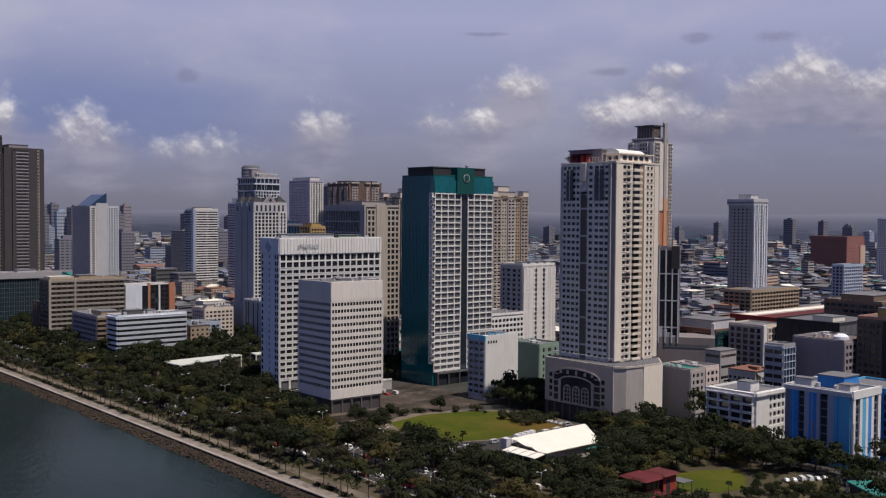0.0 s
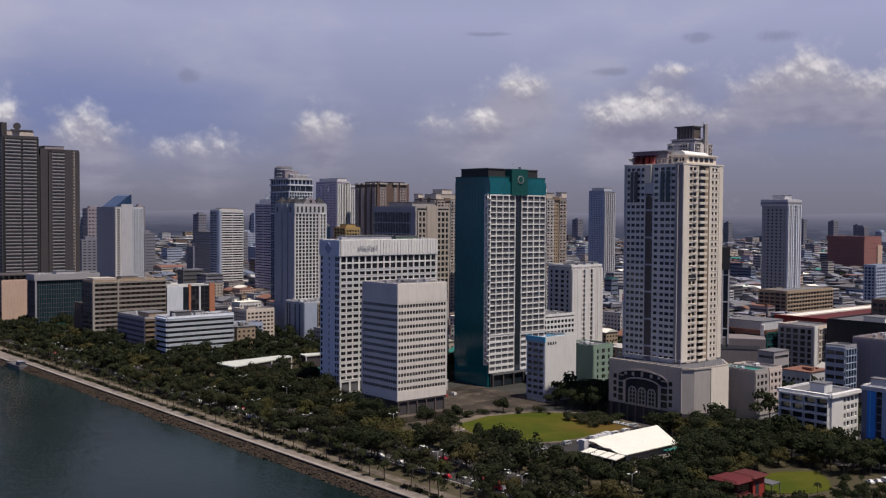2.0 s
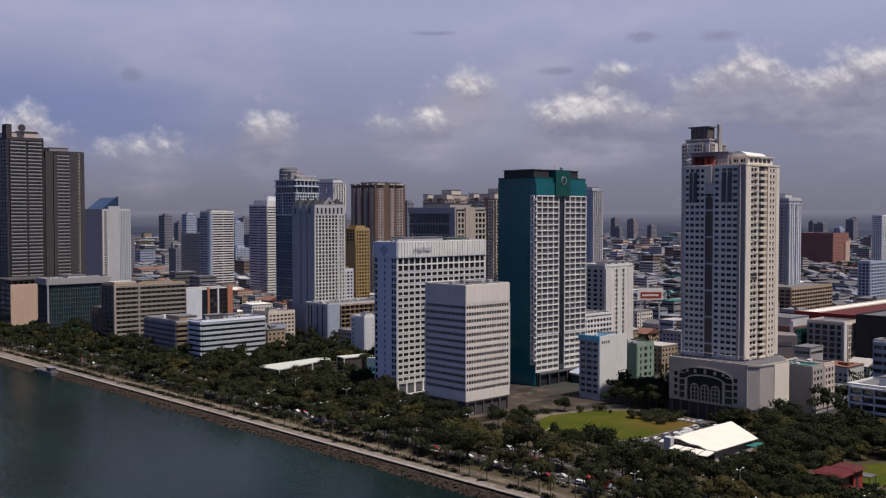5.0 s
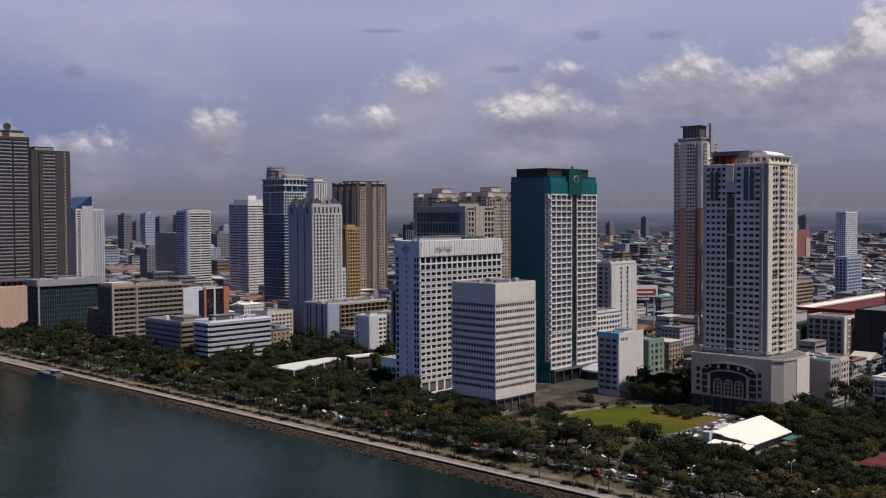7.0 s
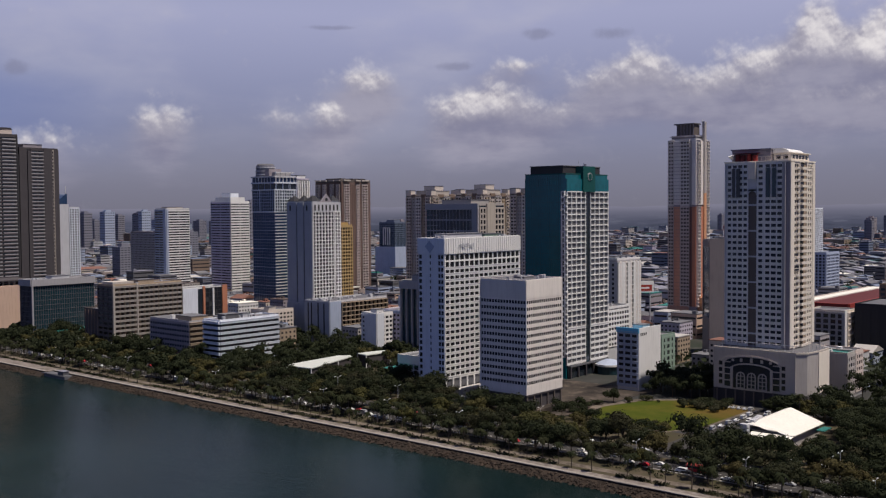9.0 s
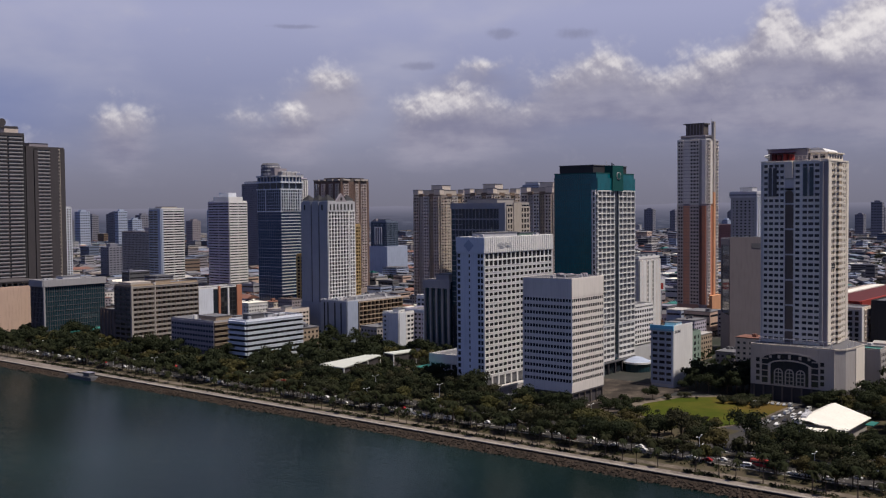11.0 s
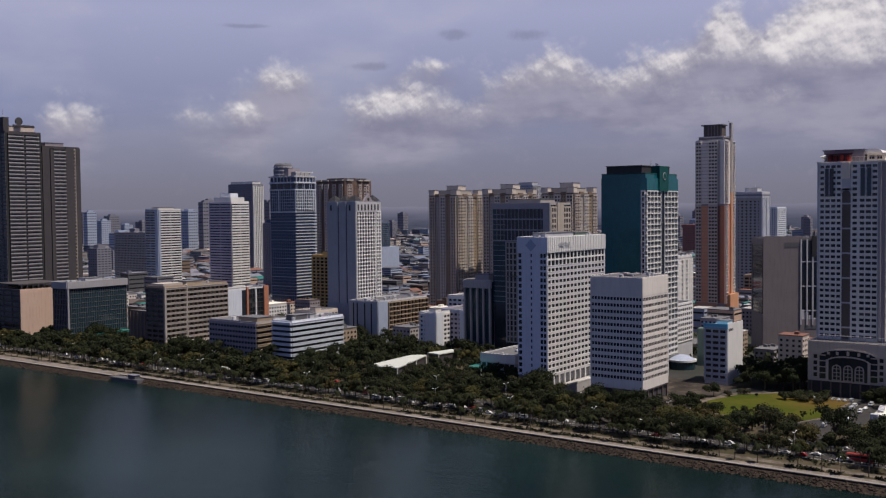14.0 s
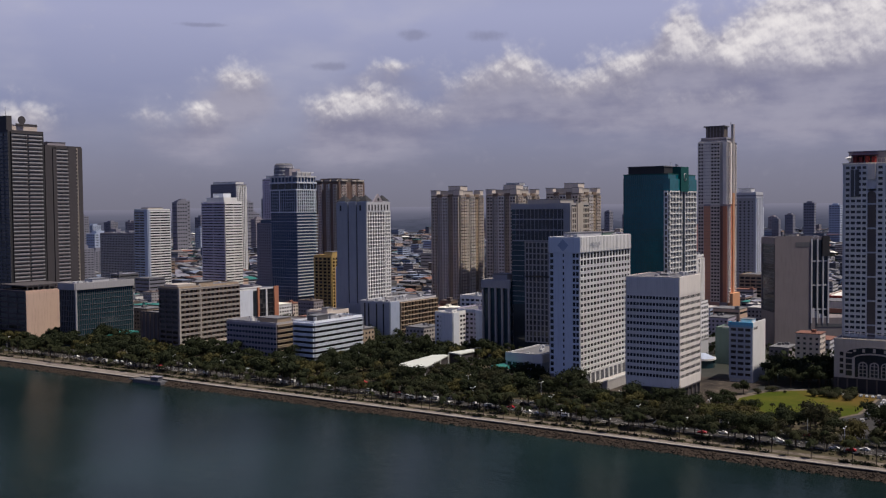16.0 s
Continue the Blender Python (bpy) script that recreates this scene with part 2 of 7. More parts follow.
def leafy(name, a, b, c3):
    m, n, p = shader(name)
    r = n.math("ADD", n.math("MULTIPLY", n.add("ShaderNodeNewGeometry").outputs["Random Per Island"], 0.4), n.math("MULTIPLY", smooth(n, n.noise(place(n), 0.22, 3.0), 0.36, 0.64), 0.6))
    o = n.add("ShaderNodeObjectInfo").outputs["Random"]
    c = n.mix(r, (*a, 1), (*b, 1))
    c = n.mix(n.math("MULTIPLY", smooth(n, o, 0.35, 1.0), 0.8), c, (*c3, 1))
    n.tree.links.new(c, p.inputs["Base Color"])
    p.inputs["Roughness"].default_value = 0.7
    p.inputs["Specular IOR Level"].default_value = 0.04
    thin = n.add("ShaderNodeBsdfTranslucent", inputs={0: c})
    both = n.add("ShaderNodeMixShader", inputs={0: 0.30, 1: p.outputs[0], 2: thin.outputs[0]})
    n.tree.links.new(both.outputs[0], [q for q in n.tree.nodes if q.bl_idname == "ShaderNodeOutputMaterial"][0].inputs[0])
    return m


def water_mat():
    m, n, p = shader("bay_water")
    pos = place(n)
    c = n.mix(smooth(n, n.noise(pos, 0.005, 5.0), 0.38, 0.66), (0.004, 0.011, 0.011, 1), (0.010, 0.022, 0.023, 1))
    n.tree.links.new(c, p.inputs["Base Color"])
    n.tree.links.new(n.math("ADD", 0.07, n.math("MULTIPLY", n.noise(pos, 0.02, 4.0), 0.14)), p.inputs["Roughness"])
    p.inputs["IOR"].default_value = 1.33
    p.inputs["Specular IOR Level"].default_value = 0.095
    wide = n.add("ShaderNodeMapping", inputs={"Vector": pos, "Rotation": (0, 0, 0.7), "Scale": (1.0, 0.45, 1.0)}).outputs[0]
    h = n.math("ADD", n.math("MULTIPLY", n.noise(wide, 0.55, 5.0, 0.6), 0.8), n.noise(wide, 0.09, 3.0))
    b = n.add("ShaderNodeBump", inputs={"Strength": 0.30, "Distance": 1.0, "Height": h})
    n.tree.links.new(b.outputs[0], p.inputs["Normal"])
    return m


M = {}
for key, colour in {
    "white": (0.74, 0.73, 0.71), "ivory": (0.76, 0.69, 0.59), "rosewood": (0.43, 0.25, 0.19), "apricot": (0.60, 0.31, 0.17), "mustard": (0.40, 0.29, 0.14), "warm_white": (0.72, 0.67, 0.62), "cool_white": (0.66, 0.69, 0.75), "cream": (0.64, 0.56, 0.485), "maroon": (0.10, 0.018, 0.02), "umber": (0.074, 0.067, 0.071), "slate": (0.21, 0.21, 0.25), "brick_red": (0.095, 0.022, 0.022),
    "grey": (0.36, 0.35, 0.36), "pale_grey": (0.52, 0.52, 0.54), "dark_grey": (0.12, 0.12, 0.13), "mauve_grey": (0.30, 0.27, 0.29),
    "brown": (0.20, 0.145, 0.11), "tan": (0.36, 0.28, 0.20), "stone": (0.40, 0.37, 0.35), "beige": (0.46, 0.41, 0.36), "taupe": (0.125, 0.105, 0.095),
    "pink": (0.58, 0.42, 0.33), "orange": (0.47, 0.20, 0.12), "terracotta": (0.20, 0.105, 0.085), "yellow": (0.47, 0.33, 0.13),
    "blue": (0.05, 0.25, 0.64), "sky_blue": (0.12, 0.42, 0.66), "green": (0.23, 0.31, 0.25), "dark_green": (0.008, 0.075, 0.072),
    "red": (0.30, 0.045, 0.035), "black": (0.038, 0.038, 0.042), "lilac": (0.50, 0.46, 0.55), "teal": (0.03, 0.16, 0.14), "bluish": (0.36, 0.41, 0.52),
    "salmon": (0.60, 0.30, 0.195), "dove": (0.34, 0.36, 0.40), "ash": (0.21, 0.185, 0.19), "shell": (0.60, 0.51, 0.46), "cocoa": (0.17, 0.115, 0.095), "hazed_brick": (0.29, 0.14, 0.125), "steel_blue": (0.15, 0.18, 0.245),
    "roof_grey": (0.15, 0.15, 0.16), "roof_white": (0.74, 0.72, 0.64), "roof_pale": (0.50, 0.52, 0.48), "roof_rust": (0.20, 0.10, 0.075), "concrete": (0.42, 0.40, 0.38), "roof_brown": (0.13, 0.105, 0.095), "steel": (0.45, 0.46, 0.48),
}.items():
    M[key] = paint(key, colour)
M["pane"] = glass("window_pane", (0.020, 0.021, 0.025))
M["pane_brown"] = glass("brown_pane", (0.026, 0.020, 0.018))
M["pane_blue"] = glass("blue_pane", (0.018, 0.034, 0.052), light=(0.10, 0.12, 0.15))
M["green_glass"] = curtain("green_curtain_wall", (0.005, 0.125, 0.150), 0.12)
M["blue_glass"] = curtain("blue_curtain_wall", (0.030, 0.060, 0.125))
M["teal_glass"] = curtain("teal_curtain_wall", (0.016, 0.044, 0.058))
M["dark_glass"] = curtain("dark_curtain_wall", (0.022, 0.029, 0.038))
M["land"] = ground_mat("city_ground", (0.042, 0.040, 0.042), (0.026, 0.034, 0.022), (0.062, 0.058, 0.056), 0.004, 0.03)
M["park"] = ground_mat("park_soil", (0.050, 0.043, 0.026), (0.074, 0.060, 0.041), (0.044, 0.048, 0.020), 0.03, 0.2)
lm, ln, lp = shader("worn_lawn")
pos = place(ln)
dry = ln.add("ShaderNodeVectorMath", operation="DISTANCE", inputs={0: pos, 1: (372.0, 346.0, 0.0)}).outputs["Value"]
dry = smooth(ln, ln.math("ADD", dry, ln.math("MULTIPLY", ln.math("SUBTRACT", ln.noise(pos, 0.07, 5.0, 0.6), 0.5), 60.0)), 44.0, 12.0)
blades = ln.mix(smooth(ln, ln.noise(pos, 0.05, 6.0, 0.65), 0.36, 0.66), (0.043, 0.060, 0.007, 1), (0.076, 0.077, 0.012, 1))
blades = ln.mix(ln.math("MULTIPLY", smooth(ln, ln.noise(pos, 0.6, 4.0, 0.6), 0.4, 0.7), 0.35), blades, (0.050, 0.050, 0.012, 1))
ln.tree.links.new(ln.mix(ln.math("MULTIPLY", dry, 0.8), blades, (0.105, 0.064, 0.020, 1)), lp.inputs["Base Color"])
lp.inputs["Roughness"].default_value, lp.inputs["Specular IOR Level"].default_value = 0.95, 0.05
M["lawn"] = lm
M["asphalt"] = ground_mat("asphalt", (0.040, 0.038, 0.038), (0.050, 0.047, 0.045), (0.030, 0.029, 0.029), 0.02, 0.4)
M["paving"] = ground_mat("plaza_paving", (0.052, 0.043, 0.036), (0.023, 0.020, 0.018), (0.125, 0.102, 0.083), 0.035, 0.11)
M["walk"] = ground_mat("promenade_concrete", (0.19, 0.163, 0.142), (0.105, 0.090, 0.078), (0.25, 0.222, 0.20), 0.09, 0.5)
M["rock"] = ground_mat("shore_rock", (0.046, 0.034, 0.026), (0.024, 0.019, 0.016), (0.062, 0.049, 0.040), 0.3, 0.9, 0.95, 0.2)
M["coping"] = paint("pale_coping", (0.33, 0.295, 0.26), 0.85, 0.7, 0.5, 0.25)
M["path"] = ground_mat("tan_path", (0.14, 0.115, 0.092), (0.07, 0.058, 0.045), (0.18, 0.155, 0.13), 0.07, 0.4)
M["water"] = water_mat()
M["leaf"] = leafy("broad_leaves", (0.021, 0.027, 0.015), (0.034, 0.040, 0.020), (0.046, 0.044, 0.025))
M["leaf_olive"] = leafy("olive_leaves", (0.050, 0.051, 0.019), (0.083, 0.079, 0.031), (0.070, 0.058, 0.027))
M["frond"] = leafy("palm_fronds", (0.017, 0.023, 0.011), (0.033, 0.037, 0.018), (0.029, 0.030, 0.015))
M["bark"] = ground_mat("bark", (0.10, 0.075, 0.055), (0.065, 0.05, 0.04), (0.14, 0.12, 0.10), 0.5, 3.0)
M["tyre"] = paint("tyre", (0.02, 0.02, 0.02), 0.9)
M["rim"] = paint("wheel_rim", (0.4, 0.4, 0.4), 0.4)
for key, colour in {"car_white": (0.75, 0.75, 0.74), "car_silver": (0.42, 0.43, 0.44), "car_dark": (0.03, 0.03, 0.035), "car_red": (0.42, 0.02, 0.03), "car_blue": (0.05, 0.10, 0.25)}.items():
    m, n, p = shader(key)
    tint = n.mix(n.math("MULTIPLY", n.noise(place(n), 1.5, 3.0), 0.3), (*colour, 1), (*[v * 0.7 for v in colour], 1))
    n.tree.links.new(tint, p.inputs["Base Color"])
    p.inputs["Roughness"].default_value, p.inputs["Coat Weight"].default_value = 0.35, 0.6
    M[key] = m


# ---------------------------------------------------------------- mesh helpers
class Mesh:
    """Vertices and faces of one part."""

    def __init__(self):
        self.v, self.f = [], []

    def box(self, x0, x1, y0, y1, z0, z1):
        b = len(self.v)
        self.v += [(x0, y0, z0), (x1, y0, z0), (x1, y1, z0), (x0, y1, z0), (x0, y0, z1), (x1, y0, z1), (x1, y1, z1), (x0, y1, z1)]
        self.f += [(b, b + 3, b + 2, b + 1), (b + 4, b + 5, b + 6, b + 7), (b, b + 1, b + 5, b + 4), (b + 1, b + 2, b + 6, b + 5), (b + 2, b + 3, b + 7, b + 6), (b + 3, b, b + 4, b + 7)]
        return self

    def prism(self, pts, z0, z1, top=None):
        """A vertical prism over the plan pts, tapering to the plan top."""
        b, k = len(self.v), len(pts)
        self.v += [(x, y, z0) for x, y in pts] + [(x, y, z1) for x, y in (top or pts)]
        self.f += [tuple(b + i for i in reversed(range(k))), tuple(b + k + i for i in range(k))]
        self.f += [(b + i, b + (i + 1) % k, b + k + (i + 1) % k, b + k + i) for i in range(k)]
        return self

    def side(self, pts, u0, u1):
        """A profile in x and z, extruded along y."""
        b, k = len(self.v), len(pts)
        self.v += [(x, u0, z) for x, z in pts] + [(x, u1, z) for x, z in pts]
        self.f += [tuple(b + i for i in range(k)), tuple(b + k + i for i in reversed(range(k)))]
        self.f += [(b + i, b + k + i, b + k + (i + 1) % k, b + (i + 1) % k) for i in range(k)]
        return self

    def tube(self, a, c, r0, r1, k=7):
        a, c = Vector(a), Vector(c)
        q = (c - a).to_track_quat("Z", "Y")
        b = len(self.v)
        for o, r in ((a, r0), (c, r1)):
            self.v += [tuple(o + q @ Vector((r * math.cos(6.2832 * i / k), r * math.sin(6.2832 * i / k), 0))) for i in range(k)]
        self.f += [(b + i, b + (i + 1) % k, b + k + (i + 1) % k, b + k + i) for i in range(k)]
        self.f += [tuple(b + i for i in reversed(range(k))), tuple(b + k + i for i in range(k))]
        return self

    def disc_y(self, x, y, z, r, t, k=16):
        return self.tube((x, y, z), (x, y - t, z), r, r, k)

    def data(self, name, mat):
        me = bpy.data.meshes.new(name)
        me.from_pydata(self.v, [], self.f)
        me.materials.append(mat)
        me.update()
        return me


def part(name, mesh, mat, parent=None, label="", kind="", smooth_faces=False):
    """One mesh object under a thing or part; mesh: a Mesh, or mesh data to share."""
    me = mesh.data(name, mat) if isinstance(mesh, Mesh) else mesh
    if smooth_faces:
        me.shade_smooth()
    ob = new(name, me)
    ob.parent = parent
    return tagged(ob, label, "", "", kind)


def thing(name, label, category, at=(0, 0, 0), turn=0.0, group="", kind=""):
    e = new(name)
    e.empty_display_size = 2.0
    e.matrix_basis = pose(*at, 0, 0, turn)
    return tagged(e, label, category, group, kind)


FOOT = []   # footprints that trees and city blocks keep clear of


class Building:
    """A building over a rectangle: an Empty at its near corner, with a body, a roof and facades of pieces."""
    CAP = 230

    def __init__(self, name, label, x0, x1, y0, y1, z1, wall, z0=0.0, category="building", core="dark_grey", inset=0.0, parapet=1.2, roof="roof_grey", group="", foot=True, near=False, turn=0.0):
        self.near = near
        self.w, self.d, self.h, self.z0 = x1 - x0, y1 - y0, z1, z0
        self.wall, self.count = wall, {}
        self.ob = thing(name, label, category, (x0, y0, 0), turn, group)
        if foot:
            FOOT.append((x0, x1, y0, y1))
        i = inset
        part("body", Mesh().box(i, self.w - i, i, self.d - i, z0, z1), M[core], self.ob)
        p = Mesh()
        for a in ((-0.1, self.w + 0.1, -0.1, 0.35), (-0.1, self.w + 0.1, self.d - 0.35, self.d + 0.1), (-0.1, 0.35, 0.35, self.d - 0.35), (self.w - 0.35, self.w + 0.1, 0.35, self.d - 0.35)):
            p.box(*a, z1 - 0.3, z1 + parapet)
        part("parapet", p, M[wall], self.ob)
        part("roof", Mesh().box(0.35, self.w - 0.35, 0.35, self.d - 0.35, z1, z1 + 0.25), M[roof], self.ob)

    def matrix(self, face):
        return {"S": pose(0, 0, 0), "W": pose(0, self.d, 0, 0, 0, -90), "E": pose(self.w, 0, 0, 0, 0, 90), "N": pose(self.w, self.d, 0, 0, 0, 180)}[face]

    def length(self, face):
        return self.w if face in "SN" else self.d

    def piece(self, name, me, face, u, z, d=0.0):
        ob = part(name, me, None, self.ob)
        ob.matrix_basis = self.matrix(face) @ Matrix.Translation((u, -d, z))
        return ob

    def slab(self, name, face, u0, u1, z0, z1, d0, d1, mat, label=""):
        ob = part(name, Mesh().box(u0, u1, -d1, -d0, z0, z1), M[mat], self.ob, label)
        ob.matrix_basis = self.matrix(face)
        return ob

    def facade(self, face, u0, u1, z0, z1, floors, bays, band=1.2, pier=0.8, depth=0.35, mat=None, pane="pane", singles=True, pier_mat=None, skip=None, lift=0.0, sill=0.0, split=1):
        """Spandrel bands, piers and recessed panes over a stretch of one face."""
        mat = mat or self.wall
        fh, bw = (z1 - z0) / floors, (u1 - u0) / bays
        singles = singles and self.near
        if not singles:
            grid = Mesh()
            for k in range(floors + 1 if band > 0 else 0):
                zc = z0 + k * fh
                grid.box(u0, u1, -depth, 0.0, zc - band / 2, zc + band / 2)
                if sill:
                    grid.box(u0, u1, -depth - sill, -depth, zc + band / 2 - 0.25, zc + band / 2)
            if grid.v:
                part("band_grid", grid, M[mat], self.ob, "", "stuff").matrix_basis = self.matrix(face)
            grid = Mesh()
            for k in range(bays + 1 if pier > 0 else 0):
                uc = u0 + k * bw + (pier / 2 if k == 0 else (-pier / 2 if k == bays else 0))
                grid.box(uc - pier / 2, uc + pier / 2, -depth + 0.03, 0.0, z0, z1)
            if grid.v:
                part("pier_grid", grid, M[pier_mat or mat], self.ob, "", "stuff").matrix_basis = self.matrix(face)
        if band > 0 and singles:
            bm = Mesh().box(u0, u1, -depth, 0.0, -band / 2, band / 2)
            if sill:
                bm.box(u0, u1, -depth - sill, -depth, band / 2 - 0.25, band / 2)
            me = bm.data("floor_band", M[mat])
            for k in range(floors + 1):
                self.piece("floor_band", me, face, 0, z0 + k * fh)
        if pier > 0 and singles:
            me = Mesh().box(-pier / 2, pier / 2, -depth + 0.03, 0.0, z0, z1).data("pier", M[pier_mat or mat])
            for k in range(bays + 1):
                shift = pier / 2 if k == 0 else (-pier / 2 if k == bays else 0)
                self.piece("pier", me, face, u0 + k * bw + shift, 0)
        hw, hh = (bw - pier) / 2 + 0.02, (fh - band) / 2 + 0.02
        if split > 1:
            pm = Mesh()
            for j in range(split):
                a = -hw + 2 * hw * j / split
                pm.box(a + 0.05, a + 2 * hw / split - 0.05, -0.07, 0.0, -hh, hh)
        else:
            pm = Mesh().box(-hw, hw, -0.07, 0.0, -hh, hh)
        me = pm.data("window", M[pane])
        rest = Mesh()
        for i in range(floors):
            for j in range(bays):
                if skip and skip(i, j):
                    continue
                u, z = u0 + (j + 0.5) * bw, z0 + (i + 0.5) * fh
                used = self.count.get("window", 0)
                if singles and used < self.CAP:
                    self.count["window"] = used + 1
                    self.piece("window", me, face, u, z)
                else:
                    rest.box(u - hw, u + hw, -0.07, 0.0, z - hh, z + hh)
        if rest.v:
            ob = part("window_grid", rest, M[pane], self.ob, "", "stuff")
            ob.matrix_basis = self.matrix(face)

    def backs(self, floors, bays=8, band=1.4, pier=1.2, z0=None, mat=None):
        z0 = self.z0 + 1 if z0 is None else z0
        for face in "EN":
            self.facade(face, 0, self.length(face), z0, self.h - 1.5, floors, bays, band, pier, 0.3, mat, singles=False)

    def roof_box(self, x0, x1, y0, y1, h, mat, name="machine_room", z=None):
        z = self.h + 0.25 if z is None else z
        ob = part(name, Mesh().box(x0, x1, y0, y1, z, z + h), M[mat], self.ob)
        part("roof_cap", Mesh().box(x0 - 0.3, x1 + 0.3, y0 - 0.3, y1 + 0.3, z + h, z + h + 0.35), M["roof_grey"], ob)
        return ob

    def clutter(self, seed, k=5):
        """Tanks, ducts and cooling units on the roof."""
        r = random.Random(seed)
        for _ in range(k):
            x, y = r.uniform(2, max(2.5, self.w - 5)), r.uniform(2, max(2.5, self.d - 4))
            s = r.uniform(1.2, 2.6)
            if r.random() < 0.4:
                part("water_tank", Mesh().tube((x, y, self.h + 0.2), (x, y, self.h + 0.2 + s), s * 0.5, s * 0.5, 12), M["steel"], self.ob)
            else:
                part("cooling_unit", Mesh().box(x, x + s * 1.5, y, y + s, self.h + 0.2, self.h + 0.2 + s * 0.7), M[r.choice(("pale_grey", "steel", "grey"))], self.ob)

# ---------------------------------------------------------------- ground, water, shore
SHORE = 213.0   # datum of the boulevard
EDGE = 206.3    # line of the seawall
part("ground", Mesh().box(EDGE, 4900, -3800, 4900, -6.0, 0.0), M["land"], None, "city ground of asphalt, soil and dust", "structure")
part("water", Mesh().box(-4900, EDGE - 1.0, -4900, 4900, -7.0, -2.6), M["water"], None, "dark green-blue bay water with small ripples", "structure")
part("park_ground", Mesh().box(EDGE + 1.2, 300, 100, 1100, 0.0, 0.06), M["park"], None, "dark soil and grass under the trees", "structure")
part("park_ground", Mesh().box(300.01, 378, 150, 320, 0.0, 0.055), M["park"], None, "dark soil and grass under the trees", "structure")
part("park_ground", Mesh().box(300.01, 420, 505, 700, 0.0, 0.05), M["park"], None, "dark soil and grass in the hotel garden", "structure")
def jut(y):
    """The shore stands a few metres farther out past the landing."""
    return -5.5 if y >= 770 else 0.0


wall_ob = thing("seawall", "pale concrete seawall with a flat coping along the bay", "seawall", (EDGE, 0, 0), 0, "", "structure")
for k in range(60):
    y, o = 40 + k * 20, jut(50 + k * 20)
    seg = Mesh().side([(o - 0.8, 0.35), (o + 0.9, 0.35), (o + 0.9, 0.6), (o + 0.75, 0.75), (o - 0.65, 0.75), (o - 0.8, 0.6)], y, y + 19.92)
    part("coping_block", seg, M["coping"], wall_ob)
for y0, y1, o in ((40, 760, 0.0), (760, 1240, -5.5)):
    part("wall_face", Mesh().side([(o - 1.4, -4.0), (o + 0.85, -4.0), (o + 0.85, 0.35), (o - 0.6, 0.35)], y0, y1), M["rock"], wall_ob, "dark weathered stone face")
    part("promenade", Mesh().box(EDGE + o + 0.9, EDGE + 6.0, y0, y1, 0.0, 0.30), M["walk"], None, "worn concrete promenade behind the seawall", "structure")
part("planting_strip", Mesh().box(EDGE + 6.05, EDGE + 9.6, 40, 1240, 0.0, 0.22), M["park"], None, "strip of soil and low plants beside the promenade", "structure")
part("footpath", Mesh().box(EDGE + 9.65, EDGE + 14.6, 40, 1240, 0.0, 0.26), M["path"], None, "tan footpath beneath the palms", "structure")
part("kerb", Mesh().box(SHORE + 20.6, SHORE + 21.0, 40, 1240, 0.0, 0.24), M["concrete"], None, "concrete kerb of the boulevard", "structure")
part("boulevard", Mesh().box(SHORE + 21.0, SHORE + 34.0, 40, 1240, 0.0, 0.10), M["asphalt"], None, "grey asphalt boulevard with lanes", "structure")
part("boulevard", Mesh().box(SHORE + 39.0, SHORE + 52.0, 40, 1240, 0.0, 0.10), M["asphalt"], None, "grey asphalt boulevard with lanes", "structure")
part("median_kerb", Mesh().box(SHORE + 34.0, SHORE + 39.0, 40, 1240, 0.0, 0.24), M["park"], None, "planted median between the carriageways", "structure")
marks = Mesh()
for k in range(200):
    for x in (25.3, 29.6, 43.3, 47.6):
        marks.box(SHORE + x, SHORE + x + 0.15, 60 + k * 6, 63 + k * 6, 0.10, 0.115)
part("lane_marks", marks, M["white"], None, "white dashed lane marks", "structure")
part("side_street", Mesh().box(SHORE + 52.0, 378, 325, 338, 0.0, 0.09), M["asphalt"], None, "asphalt side street between lawn and pavilion", "structure")
part("plaza", Mesh().box(283, 392, 408, 486, 0.0, 0.11), M["paving"], None, "worn grey paved forecourt with parking", "structure")
lawn_pts = [(300, 350), (322, 341), (374, 341), (379, 356), (376, 380), (360, 398), (332, 406), (306, 400), (297, 374)]
part("lawn_border", Mesh().prism([(340 + (x - 340) * 1.07, 374 + (y - 372) * 1.12) for x, y in lawn_pts], 0.0, 0.15), M["path"], None, "worn tan path round the lawn", "structure")
part("lawn", Mesh().prism(lawn_pts, 0.0, 0.20), M["lawn"], None, "sunlit green lawn with dry brown patches", "structure")
part("lawn_near", Mesh().prism([(316, 231), (326, 243), (337, 249), (350, 245), (362, 236), (352, 226), (340, 218), (326, 221)], 0.0, 0.18), M["lawn"], None, "small green lawn among the trees", "structure")
FOOT += [(356, 382, 199, 217), (386, 446, 425, 472), (300, 379, 338, 406), (283, 392, 408, 486), (316, 362, 219, 248), (265, 378, 324, 339)]

